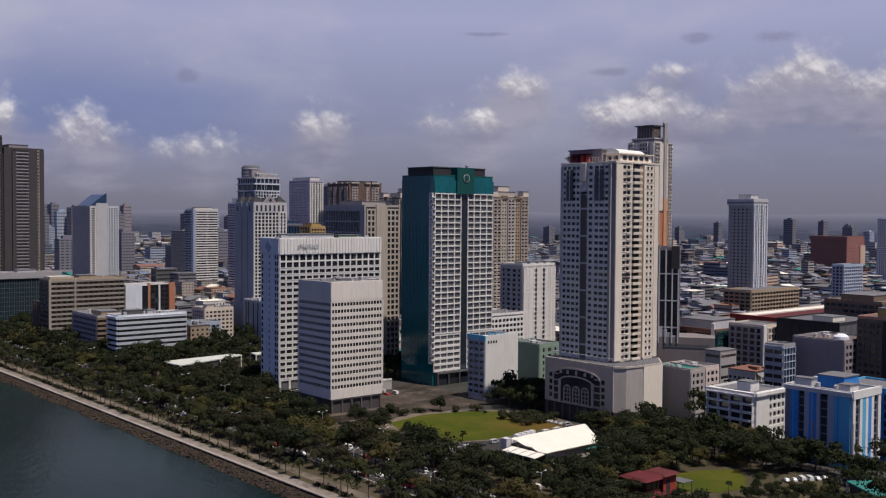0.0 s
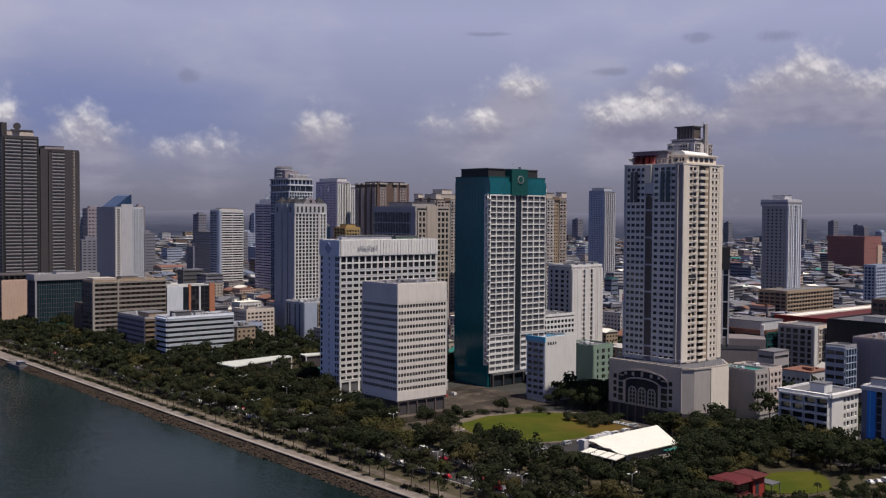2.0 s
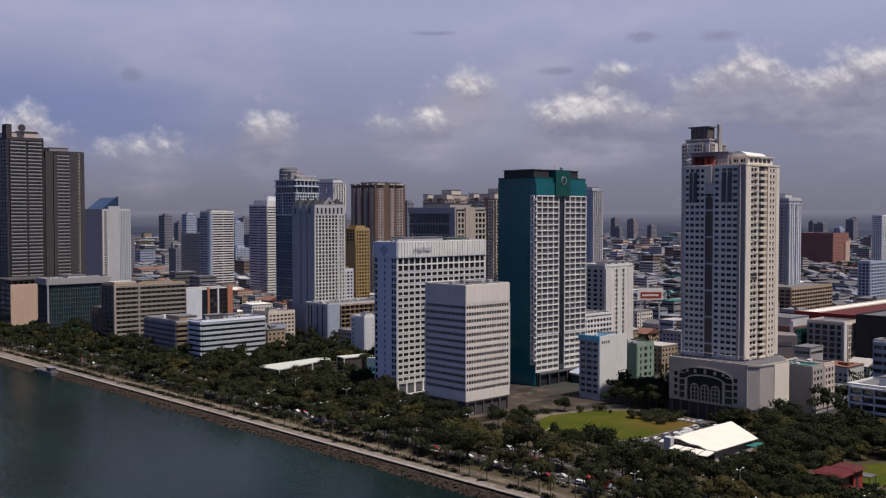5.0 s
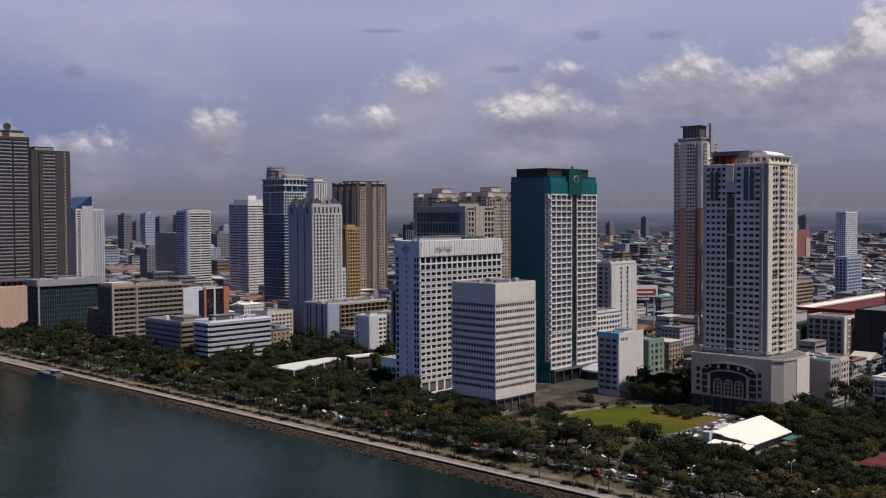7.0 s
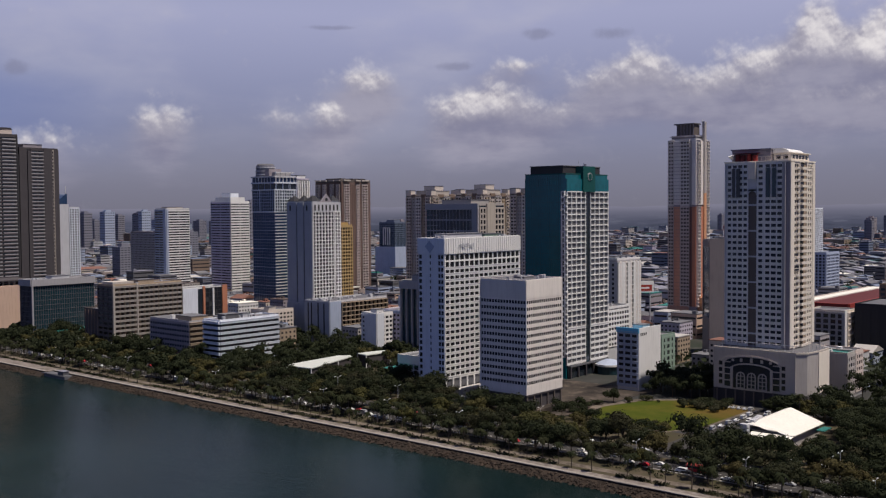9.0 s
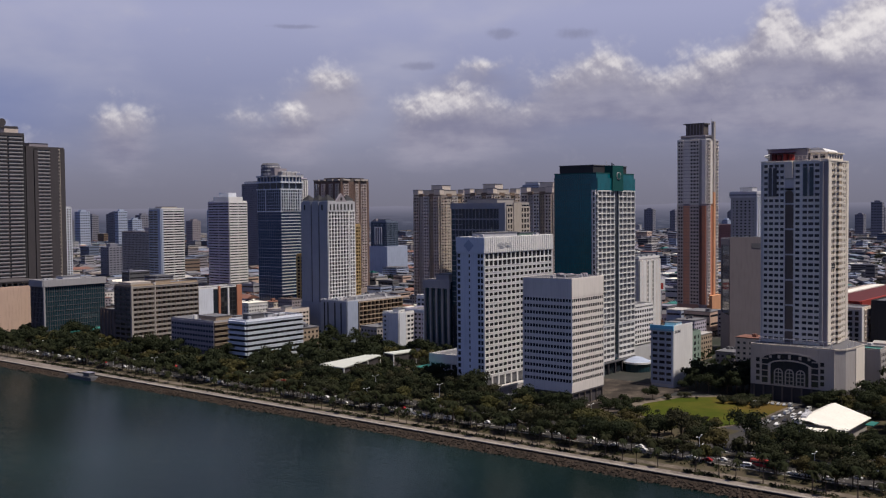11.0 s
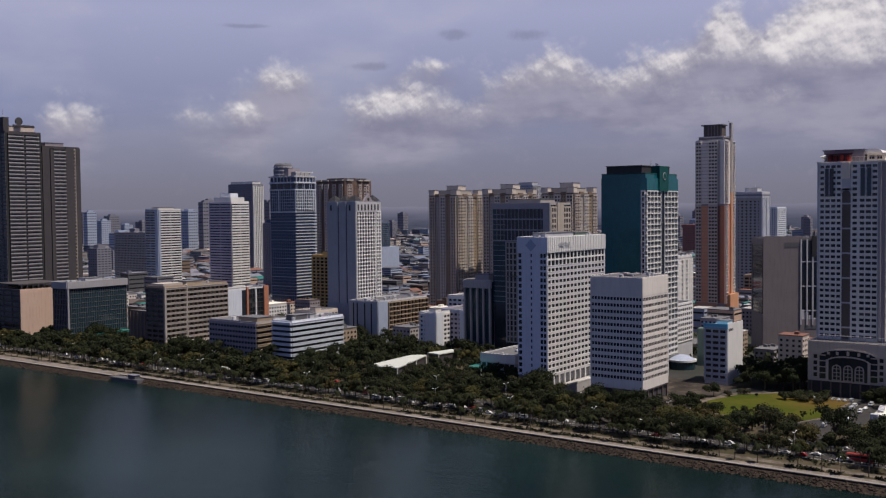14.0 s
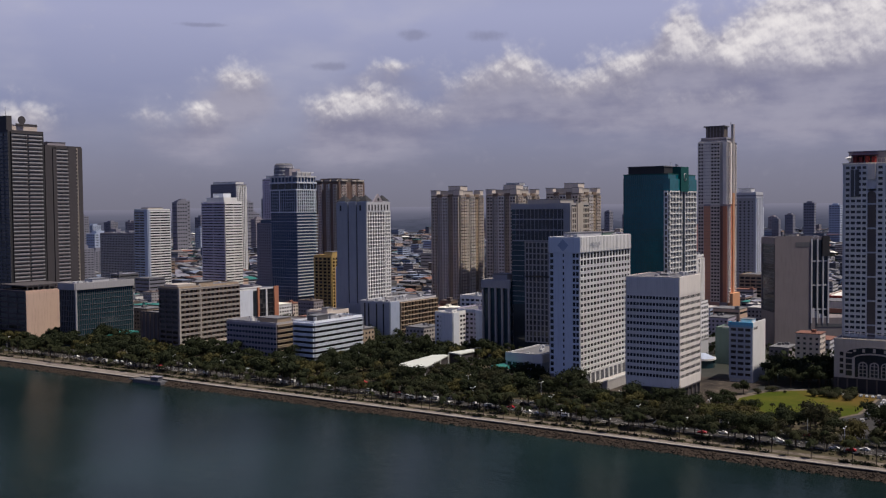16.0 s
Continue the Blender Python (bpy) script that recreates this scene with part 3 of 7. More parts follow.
r = random.Random(5)
rocks = Mesh()
for k in range(6500):
    y, q = r.uniform(60, 1100), r.random()
    x = EDGE + jut(y) - 1.1 - 5.2 * q ** 1.2 - 2.2 * q * (noise.noise((0, y * 0.03, 0)) + 0.6 * noise.noise((5, y * 0.13, 0)))
    z, s = -0.5 - 2.3 * q + r.uniform(-0.2, 0.2), r.uniform(0.4, 1.25)
    a = [r.uniform(0.6, 1.2) * s for _ in range(6)]
    b = len(rocks.v)
    rocks.v += [(x - a[0], y, z), (x + a[1], y + r.uniform(-.3, .3), z), (x, y - a[2], z - 0.1), (x, y + a[3], z), (x, y, z - a[4]), (x + r.uniform(-.3, .3), y + r.uniform(-.3, .3), z + a[5] * 0.6)]
    for i, j in ((0, 2), (2, 1), (1, 3), (3, 0)):
        rocks.f += [(b + i, b + j, b + 5), (b + j, b + i, b + 4)]
part("shore_rocks", rocks, M["rock"], None, "brown tumbled rocks along the foot of the seawall", "stuff")
for y0, y1, o in ((40, 760, 0.0), (760, 1240, -5.5)):
    part("rock_slope", Mesh().side([(-8.5, -4.0), (-0.9, -4.0), (-0.9, -0.4), (-4.4, -2.5), (-8.5, -3.4)], y0, y1), M["rock"], None, "stony brown shore slope", "structure").location.x = EDGE + o

# glowing backdrop at the end of the view: haze painted over hills and skyline
m, nn, p = shader("painted_haze_glow")
nn.tree.nodes.remove(p)
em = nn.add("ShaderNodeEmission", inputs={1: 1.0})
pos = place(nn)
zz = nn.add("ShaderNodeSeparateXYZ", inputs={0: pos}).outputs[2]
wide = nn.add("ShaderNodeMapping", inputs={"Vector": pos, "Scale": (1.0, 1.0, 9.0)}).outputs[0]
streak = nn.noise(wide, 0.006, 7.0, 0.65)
# haze put into the glow as a ramp by height
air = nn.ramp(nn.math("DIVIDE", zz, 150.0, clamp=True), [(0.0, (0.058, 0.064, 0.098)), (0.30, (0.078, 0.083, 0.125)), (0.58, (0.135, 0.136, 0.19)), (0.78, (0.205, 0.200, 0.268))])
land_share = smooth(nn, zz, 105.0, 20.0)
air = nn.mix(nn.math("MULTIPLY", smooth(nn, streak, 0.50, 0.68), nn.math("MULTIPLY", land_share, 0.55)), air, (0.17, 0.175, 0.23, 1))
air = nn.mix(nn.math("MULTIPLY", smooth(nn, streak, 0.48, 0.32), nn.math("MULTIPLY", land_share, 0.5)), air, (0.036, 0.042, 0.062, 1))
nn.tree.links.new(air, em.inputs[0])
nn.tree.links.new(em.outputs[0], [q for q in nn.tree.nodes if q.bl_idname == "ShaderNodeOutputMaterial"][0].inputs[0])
M["haze"] = m
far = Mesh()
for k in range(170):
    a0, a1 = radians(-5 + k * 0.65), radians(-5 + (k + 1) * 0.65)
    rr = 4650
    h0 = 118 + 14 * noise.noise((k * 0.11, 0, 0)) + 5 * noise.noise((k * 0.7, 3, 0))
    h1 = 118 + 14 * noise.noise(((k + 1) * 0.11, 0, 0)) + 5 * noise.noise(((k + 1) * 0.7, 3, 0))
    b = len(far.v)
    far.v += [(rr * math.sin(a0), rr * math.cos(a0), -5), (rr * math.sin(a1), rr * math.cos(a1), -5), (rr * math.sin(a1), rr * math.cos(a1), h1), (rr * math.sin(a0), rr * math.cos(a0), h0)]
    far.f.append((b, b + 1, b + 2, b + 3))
part("backdrop", far, M["haze"], None, "glowing backdrop painted with blue-grey haze over distant low hills", "structure")


# ---------------------------------------------------------------- the four large buildings by the park
def striped_office():
    b = Building("office_block", "pale striped office block with ribbon windows and blank parapet", 287, 319, 424, 454, 70, "warm_white", 10.6, core="mauve_grey", parapet=0.5, roof="dark_grey", near=True)
    FOOT.append((284, 322, 421, 457))
    for face, bays in (("S", 17), ("W", 16), ("E", 16), ("N", 17)):
        ln = b.length(face)
        b.slab("blank_wall", face, -0.45, ln + 0.45, 60.7, 70.2, 0.0, 0.3, "warm_white")
        b.slab("base_wall", face, -0.4, ln + 0.4, 10.6, 15.0, 0.0, 0.28, "warm_white")
        b.facade(face, 0, ln, 14.9, 60.6, 13, bays, 1.85, 0.42, 0.22, singles=face in "SW", pane="pane")
        b.slab("corner_fin", face, -0.5, -0.1, 14.6, 60.0, 0.0, 0.55, "white")
    # umber slab and near-flush storeys imitate the shadow under the block
    part("base_slab", Mesh().box(-0.4, 32.4, -0.4, 30.4, 9.8, 10.5), M["umber"], b.ob, "floor slab darkened with the shadow below it")
    part("ground_floor", Mesh().box(0.4, 31.6, 0.4, 29.6, 0, 9.8), M["umber"], b.ob, "ground floors coloured dark to look like shadow")
    part("plinth", Mesh().box(-4, 40, -5, 32, 0, 3.2), M["paving"], b.ob, "low paved plinth")
    for k in range(6):
        part("column", Mesh().box(0.2 + k * 6.1, 1.0 + k * 6.1, -0.3, 0.4, 3.2, 9.8), M["taupe"], b.ob)
    part("roof_hatch", Mesh().box(12, 21, 10, 17, 70.2, 71.2), M["roof_grey"], b.ob)
    b.clutter(11, 9)


def white_hotel():
    b = Building("hotel", "tall white hotel slab with a grid of small windows", 294, 364, 486, 505, 90.6, "white", 6.0, core="dark_grey", parapet=0.6, near=True)
    FOOT.append((288, 372, 478, 512))
    S, W = "S", "W"
    b.slab("crown_wall", S, -0.4, 70.4, 82.2, 90.9, 0.0, 0.9, "white")
    fin = Mesh().box(-0.25, 0.25, -0.35, 0.0, 82.2, 90.9).data("crown_fin", M["white"])
    for k in range(34):
        b.piece("crown_fin", fin, S, 1 + k * 2.06, 0, 0.9)
    bars = Mesh()
    for k in range(9):
        bars.box(11.5 + k * 1.55, 12.5 + k * 1.55, -1.5, -1.27, 85.6, 87.2 + 0.3 * (k % 3))
    part("sign_bars", bars, M["steel"], b.ob, "row of small metal sign letters, unreadable")
    b.facade(S, 0, 70, 74.0, 82.2, 2, 16, 0.9, 0.8, 0.5, split=2)
    b.facade(S, 0, 70, 12.0, 74.0, 18, 16, 1.6, 0.7, 0.55, split=2, sill=0.25)
    # west end in cooler white: its sky-lit shade is put into the paint
    b.slab("blank_wall", W, 2.6, 8.2, 6, 90.9, 0.0, 0.32, "cool_white")
    b.slab("blank_wall", W, 9.5, 14.4, 6, 90.9, 0.0, 0.32, "cool_white")
    b.slab("blank_wall", W, -0.4, 19.9, 82.2, 91.0, 0.0, 0.85, "cool_white")
    b.slab("emblem", W, 6.5, 11.5, 83.8, 88.8, 0.86, 1.05, "bluish", "faded diamond emblem").matrix_basis = b.matrix(W) @ Matrix.Translation((9, 0, 86.3)) @ Matrix.Rotation(radians(45), 4, "Y") @ Matrix.Translation((-9, 0, -86.3))
    b.facade(W, 0, 2.6, 12, 82.2, 20, 1, 1.2, 0.25, 0.3, "cool_white")
    b.facade(W, 8.2, 9.5, 12, 82.2, 20, 1, 1.7, 0.15, 0.3, "cool_white")
    b.facade(W, 14.4, 19.0, 12, 82.2, 20, 2, 1.2, 0.4, 0.3, "cool_white")
    b.slab("blank_wall", "E", -0.4, 19.4, 6, 90.9, 0.0, 0.5, "white")
    b.facade("N", 0, 70, 12, 82.2, 20, 17, 1.7, 1.3, 0.6, singles=False)
    b.slab("crown_wall", "N", -0.4, 70.4, 82.2, 90.9, 0.0, 0.7, "white")
    part("ground_floor", Mesh().box(3, 67, 2, 17, 0, 6), M["dark_grey"], b.ob, "dark recessed ground floor")
    for k in range(12):
        part("column", Mesh().box(-0.2 + k * 6.27, 1.0 + k * 6.27, -0.7, 0.6, 0, 12.5), M["white"], b.ob)
    part("podium", Mesh().box(6, 74, -7, -0.8, 0, 5.6), M["concrete"], b.ob)
    part("podium_rail", Mesh().box(5.8, 74.2, -7.2, -6.9, 5.6, 6.5), M["white"], b.ob)
    b.roof_box(8, 40, 5, 14, 2.2, "pale_grey")
    b.roof_box(44, 60, 6, 13, 1.6, "green", "roof_garden")
    b.clutter(12, 8)
    part("mast", Mesh().tube((20, 9, 91), (20, 9, 96), 0.2, 0.1), M["steel"], b.ob)


def green_tower():
    b = Building("office_tower", "dark green glass office tower with white grid fronts", 394, 443, 472, 503, 129, "dark_green", 0, core="green_glass", parapet=0.4, near=True)
    S, W = "S", "W"
    # mullion lines of the plain curtain wall
    mull = Mesh().box(-0.06, 0.06, -0.10, 0, 12, 128.8).data("mullion", M["dark_green"])
    for k in range(20):
        b.piece("mullion", mull, W, 0.6 + k * 1.4, 0)
    line = Mesh().box(0, 27.6, -0.07, 0, -0.08, 0.08).data("transom", M["dark_green"])
    for k in range(32):
        b.piece("transom", line, W, 0, 14 + k * 3.6)
    for u0, u1, bays in ((0.2, 21.8, 4), (27.0, 48.8, 4)):
        b.slab("front_panel", S, u0 - 0.2, u1 + 0.2, 9, 117.8, 0.0, 0.5, "dark_grey")
        b.facade(S, u0, u1, 32.0, 117.8, 24, bays, 0.72, 0.62, 1.1, "white", "pane", split=2)
        b.facade(S, u0, u1, 9.2, 31.2, 6, bays, 1.5, 0.5, 0.9, "white", "pane", split=3)
    b.slab("centre_glass", S, 22.2, 26.6, 9, 117.8, 0.0, 0.35, "dark_glass", "narrow dark glass strip between the grids")
    b.facade(W, 28.3, 31.0, 14, 117.8, 29, 1, 0.95, 0.5, 1.2, "white", "pane")
    slab = Mesh().box(-1.6, 0.4, -1.6, 0.4, -0.35, 0.35).data("corner_balcony", M["white"])
    for k in range(29):
        ob = part("corner_balcony", slab, None, b.ob)
        ob.location = (0, 0, 16 + k * 3.55)
    b.slab("shoulder", S, 0.0, 49.0, 117.8, 126.0, 0.0, 1.0, "green_glass")
    part("pylon", Mesh().box(17.5, 31.5, -1.8, 8, 117.8, 134.2), M["dark_green"], b.ob, "dark green crown block")
    part("emblem", Mesh().disc_y(25.0, -1.8, 127.6, 2.5, 0.35, 24), M["grey"], b.ob, "round pale emblem")
    part("emblem_core", Mesh().disc_y(25.0, -2.15, 127.6, 2.0, 0.12, 24), M["dark_green"], b.ob)
    part("roof_house", Mesh().box(3, 46, 4, 29, 129.2, 134.0), M["black"], b.ob, "dark set-back roof storey")
    part("roof_edge", Mesh().box(2.6, 46.4, 3.6, 29.4, 134.0, 134.5), M["dark_grey"], b.ob)
    part("shoulder_block", Mesh().box(31.6, 49.4, 0.5, 6, 126.0, 127.8), M["dark_green"], b.ob)
    part("mast", Mesh().tube((30, 10, 134.4), (30, 10, 138.5), 0.2, 0.12), M["steel"], b.ob)
    part("dish", Mesh().tube((33, 8, 134.6), (33.6, 7.2, 136.2), 0.3, 1.3, 12), M["pale_grey"], b.ob)
    for face in "EN":
        b.facade(face, 0, b.length(face), 14, 126, 31, 10, 0.8, 0.8, 0.3, "dark_green", singles=False)
    # added dark slab, wall and posts stand for the shaded void under the grid
    part("entrance_canopy", Mesh().box(2, 47, -2.6, -1.4, 7.2, 8.2), M["dark_grey"], b.ob)
    part("lobby", Mesh().box(1, 48, -1.2, 0, 0, 8.4), M["dark_glass"], b.ob)
    for k in range(6):
        part("column", Mesh().box(2 + k * 8.8, 3 + k * 8.8, -2.4, -1.4, 0, 7.2), M["umber"], b.ob)
    # round glazed entrance pavilion
    t = thing("entrance_rotunda", "low round glazed pavilion with a white rim and pale blue roof", "pavilion", (431, 463, 0))
    part("drum", Mesh().tube((0, 0, 0), (0, 0, 5.2), 8.6, 8.6, 24), M["teal_glass"], t)
    part("rim", Mesh().tube((0, 0, 5.2), (0, 0, 6.4), 9.4, 9.4, 24), M["white"], t)
    part("dome", Mesh().tube((0, 0, 6.4), (0, 0, 9.0), 8.8, 3.0, 24), M["bluish"], t)
    # low annexe east of the tower
    a = Building("annexe", "white office annexe with rows of small windows", 444, 474, 474, 500, 40, "white", 0, core="dark_grey")
    a.facade("S", 0, 30, 14, 38, 7, 9, 1.5, 0.9, 0.5)
    a.facade("W", 0, 26, 14, 38, 7, 8, 1.5, 0.9, 0.5)
    a.slab("base_wall", "S", 0, 30, 0, 14, 0, 0.5, "pale_grey")
    a.slab("base_wall", "W", 0, 26, 0, 14, 0, 0.5, "pale_grey")
    a.backs(9)
    a.clutter(3)


def residential_tower():
    b = Building("apartment_tower", "tall cream apartment tower with balconies and a front greyed for shade", 392, 425, 328, 364, 130.6, "warm_white", 30, core="mauve_grey", parapet=0.8, foot=False, near=True)
    S, W = "S", "W"
    nf, z0, z1 = 31, 32.0, 131.0
    # neutral white in front, warm ivory on the sunny side: light set by paint
    b.facade(W, 0.4, 13.0, z0, z1, nf, 4, 1.6, 0.7, 0.5, "white", sill=0.5)
    b.facade(W, 17.8, 22.0, z0, z1, nf, 1, 1.6, 0.9, 0.5, "white", sill=0.5)
    b.facade(W, 22.0, 32.4, z0, z1, nf, 3, 1.6, 0.6, 0.5, "white", sill=0.5)
    b.slab("corner_pier", W, -0.4, 0.4, z0, z1, 0, 1.0, "pale_grey")
    b.slab("corner_pier", W, 32.4, 34.0, z0, z1, 0, 1.5, "grey")
    b.slab("corner_shaft", W, 34.0, 36.2, z0, z1, 0, 0.5, "mauve_grey", "grey blank corner shaft")
    # shallow taupe strip paints the shade of a deeper recess
    b.slab("recess_back", W, 13.0, 17.8, z0, 116, 0.0, 0.06, "taupe", "central recess, its shade painted as a dark strip")
    arch = Mesh()
    for k in range(8):
        a0, a1 = math.pi * k / 8, math.pi * (k + 1) / 8
        arch.v += [(15.4 - 2.4 * math.cos(a0), -0.7, 113.5 + 2.4 * math.sin(a0)), (15.4 - 2.4 * math.cos(a1), -0.7, 113.5 + 2.4 * math.sin(a1)), (15.4 - 2.4 * math.cos(a1), -0.7, 117), (15.4 - 2.4 * math.cos(a0), -0.7, 117)]
        arch.f.append((4 * k, 4 * k + 1, 4 * k + 2, 4 * k + 3))
    part("recess_arch", arch, M["pale_grey"], b.ob).matrix_basis = b.matrix(W)
    b.slab("recess_top", W, 13.0, 17.8, 116, 122.5, 0.0, 0.7, "pale_grey")
    b.slab("cream_notch", W, 13.2, 17.4, 122.5, 131.6, 0.0, 1.6, "ivory", "cream niche at the top")
    for k in range(6):
        b.slab("recess_beam", W, 13.0, 17.8, 38 + k * 14, 38.9 + k * 14, 0.06, 0.5, "pale_grey")
    for u, g in ((4.0, "dark_glass"), (6.4, "dark_glass"), (23.2, "teal_glass"), (26.6, "teal_glass")):
        b.slab("tall_window", W, u, u + 2.2, 112.6, 128.4, 1.12, 1.25, g, "tall dark glazing at the top floors")
        b.slab("tall_frame", W, u - 0.35, u, 112.4, 128.8, 1.12, 1.45, "pale_grey")
    # sunlit side: a window column, a balcony stack, a shadowed slot and two slim window columns
    fh = (z1 - z0) / nf
    b.facade(S, 4.6, 11.2, z0, z1, nf, 2, 1.5, 0.5, 0.5, "ivory", "pane_brown", sill=0.2)
    b.facade(S, 22.8, 30.0, z0, z1, nf, 2, 1.6, 1.3, 0.5, "ivory", "pane_brown", sill=0.15)
    for u0, u1 in ((-0.4, 4.6), (11.2, 12.2), (30.0, 33.4)):
        b.slab("cream_pier", S, u0, u1, z0, z1, 0, 0.75, "ivory")
    # dark sheet paints the shade inside the balconies
    b.slab("balcony_back", S, 12.2, 18.6, z0, z1, 0, 0.1, "pane_brown", "dark back standing for the shaded balcony voids")
    # the slot's shadow is painted as tan
    b.slab("shaft_pier", S, 18.6, 22.8, z0, z1, 0, 0.25, "tan")
    b.slab("shaft_rib", S, 21.4, 22.8, z0, z1, 0.25, 0.9, "ivory")
    bal = Mesh().box(0, 6.4, -2.0, -0.1, 0, 0.25).box(0, 6.4, -2.05, -1.8, 0.25, 1.45).box(0, 0.2, -1.8, -0.1, 0.25, 1.45).box(6.2, 6.4, -1.8, -0.1, 0.25, 1.45).data("balcony", M["ivory"])
    side = Mesh().box(0, 3.4, -1.1, -0.5, 0, 0.2).box(0, 3.4, -1.2, -1.05, 0.2, 1.0).data("window_ledge", M["warm_white"])
    for k in range(nf):
        b.piece("balcony", bal, S, 12.2, z0 + k * fh - 0.5)
        if k != 13:
            b.piece("window_ledge", side, S, 7.6, z0 + k * fh - 0.3)
    # black slab on the wall in place of a shaded opening
    b.slab("blind_floor", S, 4.4, 11.4, 73.0, 75.6, 0.5, 0.62, "black", "black slab painting the shade of an open storey")
    for face in "EN":
        b.facade(face, 0, b.length(face), z0, z1, nf, 10, 1.3, 1.2, 0.5, "warm_white", singles=False)
    part("cornice", Mesh().box(-0.8, 33.8, -0.8, 36.8, 131.4, 132.2), M["ivory"], b.ob)
    # roof terrace storeys
    part("plant_room", Mesh().box(3, 20, 12, 34, 132.2, 138.4), M["mauve_grey"], b.ob, "grey roof plant room")
    part("plant_roof", Mesh().box(2.4, 20.6, 11.4, 34.6, 138.4, 139.0), M["slate"], b.ob)
    part("penthouse", Mesh().box(5, 30, 1.5, 11, 132.2, 136.0), M["ivory"], b.ob)
    for k in range(5):
        part("penthouse_window", Mesh().box(7 + k * 4.4, 9.8 + k * 4.4, 1.36, 1.5, 133.2, 135.2), M["pane_brown"], b.ob)
    for k in range(2):
        part("penthouse_window", Mesh().box(4.86, 5.0, 3 + k * 4, 5.6 + k * 4, 133.2, 135.2), M["pane_brown"], b.ob)
    part("penthouse_slab", Mesh().box(4.2, 30.8, 0.7, 11.8, 136.0, 136.5), M["ivory"], b.ob)
    vault = Mesh()
    for k in range(9):
        a = math.pi * k / 8
        vault.v += [(6 + 0.0, 8.5 - 5.5 * math.cos(a), 136.5 + 2.6 * math.sin(a)), (26, 8.5 - 5.5 * math.cos(a), 136.5 + 2.2 * math.sin(a))]
    for k in range(8):
        vault.f.append((2 * k, 2 * k + 1, 2 * k + 3, 2 * k + 2))
    vault.f += [tuple(range(0, 18, 2)), tuple(range(17, 0, -2))]
    part("vaulted_roof", vault, M["white"], b.ob, "white vaulted roof")
    for k, (x, y) in enumerate(((1.6, 20), (1.8, 23.5), (1.6, 27), (1.7, 30))):
        part("roof_drum", Mesh().tube((x, y, 132.2), (x, y, 135.6 + 0.4 * (k % 2)), 1.4, 1.4, 12), M["red" if k < 2 else "maroon"], b.ob, "dark red rooftop tank")
    part("roof_shade", Mesh().box(0.2, 3.0, 18, 32, 136.4, 136.7), M["maroon"], b.ob, "dark red canopy")
    part("dish", Mesh().tube((1.6, 33, 133), (0.8, 33.6, 135.6), 0.3, 1.7, 14), M["white"], b.ob, "white satellite dish")
    for k in range(9):
        part("railing_post", Mesh().box(0.2, 0.4, 1 + k * 2.1, 1.2 + k * 2.1, 132.2, 134.4), M["cream"], b.ob)
    part("terrace_beam", Mesh().box(0.1, 0.5, 1, 18, 134.4, 134.8), M["cream"], b.ob)
    b.clutter(13, 4)

    q = thing("tower_podium", "grey podium of the apartment tower with an arched glazed front", "podium", (384, 314, 0))
    FOOT.append((376, 432, 310, 369))
    pts = [(0, 7), (4, 2.5), (15, 1), (30, 1), (43, 13), (43, 53), (0, 53)]
    part("body", Mesh().prism(pts, 0, 30.0), M["stone"], q)
    # added umber band darkens the foot of the walls like shade
    part("base_band", Mesh().prism([(x - 0.25, y - 0.45) for x, y in pts[:4]] + [(43.3, 12.8), (43.3, 53.2), (-0.2, 53.2)], 0, 8.2), M["umber"], q, "umber band painted as street-level shade")
    part("coping", Mesh().prism([(x * 1.01 - 0.4, y * 1.01 - 0.3) for x, y in pts], 30.0, 30.9), M["beige"], q)
    part("terrace_floor", Mesh().prism([(x * 0.97 + 0.5, y * 0.97 + 0.5) for x, y in pts], 30.9, 31.0), M["dark_grey"], q)
    # warm sunlight put into this wall as ivory; the front is duller beige
    part("sunlit_wall", Mesh().box(15.2, 30.2, 0.6, 1.0, 3, 30.0), M["ivory"], q, "plain side wall coloured cream for the sun on it")
    part("front_wall", Mesh().box(-0.5, 0, 7, 53, 8.4, 30.0), M["beige"], q)

    def arc(m, x, yc, zc, half, rise, thick, k=14, a_from=0.0, a_to=1.0):
        """A band along a flat arch in the front wall's plane."""
        b0 = len(m.v)
        for e in range(k + 1):
            a = math.pi * (a_from + (a_to - a_from) * e / k)
            for dx, h, r in ((0.0, half, rise), (0.0, half - thick, rise - thick), (0.4, half - thick, rise - thick), (0.4, half, rise)):
                m.v.append((x + dx, yc - h * math.cos(a), zc + r * math.sin(a)))
        for e in range(k):
            c = b0 + 4 * e
            m.f += [(c + q, c + (q + 1) % 4, c + 4 + (q + 1) % 4, c + 4 + q) for q in range(4)]
        m.f += [(b0 + 3, b0 + 2, b0 + 1, b0), tuple(b0 + 4 * k + q for q in range(4))]
        return m

    gl = Mesh().box(-0.62, -0.5, 15.5, 46.5, 9.2, 22.6)
    gl.v += [(-0.62, 31 - 15.5 * math.cos(math.pi * e / 16), 22.5 + 3.9 * math.sin(math.pi * e / 16)) for e in range(17)]
    gl.f.append(tuple(range(8, 25)))
    part("arched_glazing", gl, M["dark_glass"], q, "wide dark arched glazing")
    part("arch_trim", arc(Mesh(), -1.0, 31, 22.5, 16.1, 4.6, 0.7), M["beige"], q)
    part("inner_arch", arc(Mesh(), -1.2, 31, 19.8, 11.6, 3.4, 0.8), M["beige"], q, "pale arched band over the portal")
    for y in (20.4, 25.2, 31.0, 36.8, 41.6):
        part("arch_bar", Mesh().box(-0.95, -0.62, y - 0.7, y + 0.7, 23.6, 26.0 - abs(y - 31) * 0.10), M["beige"], q)
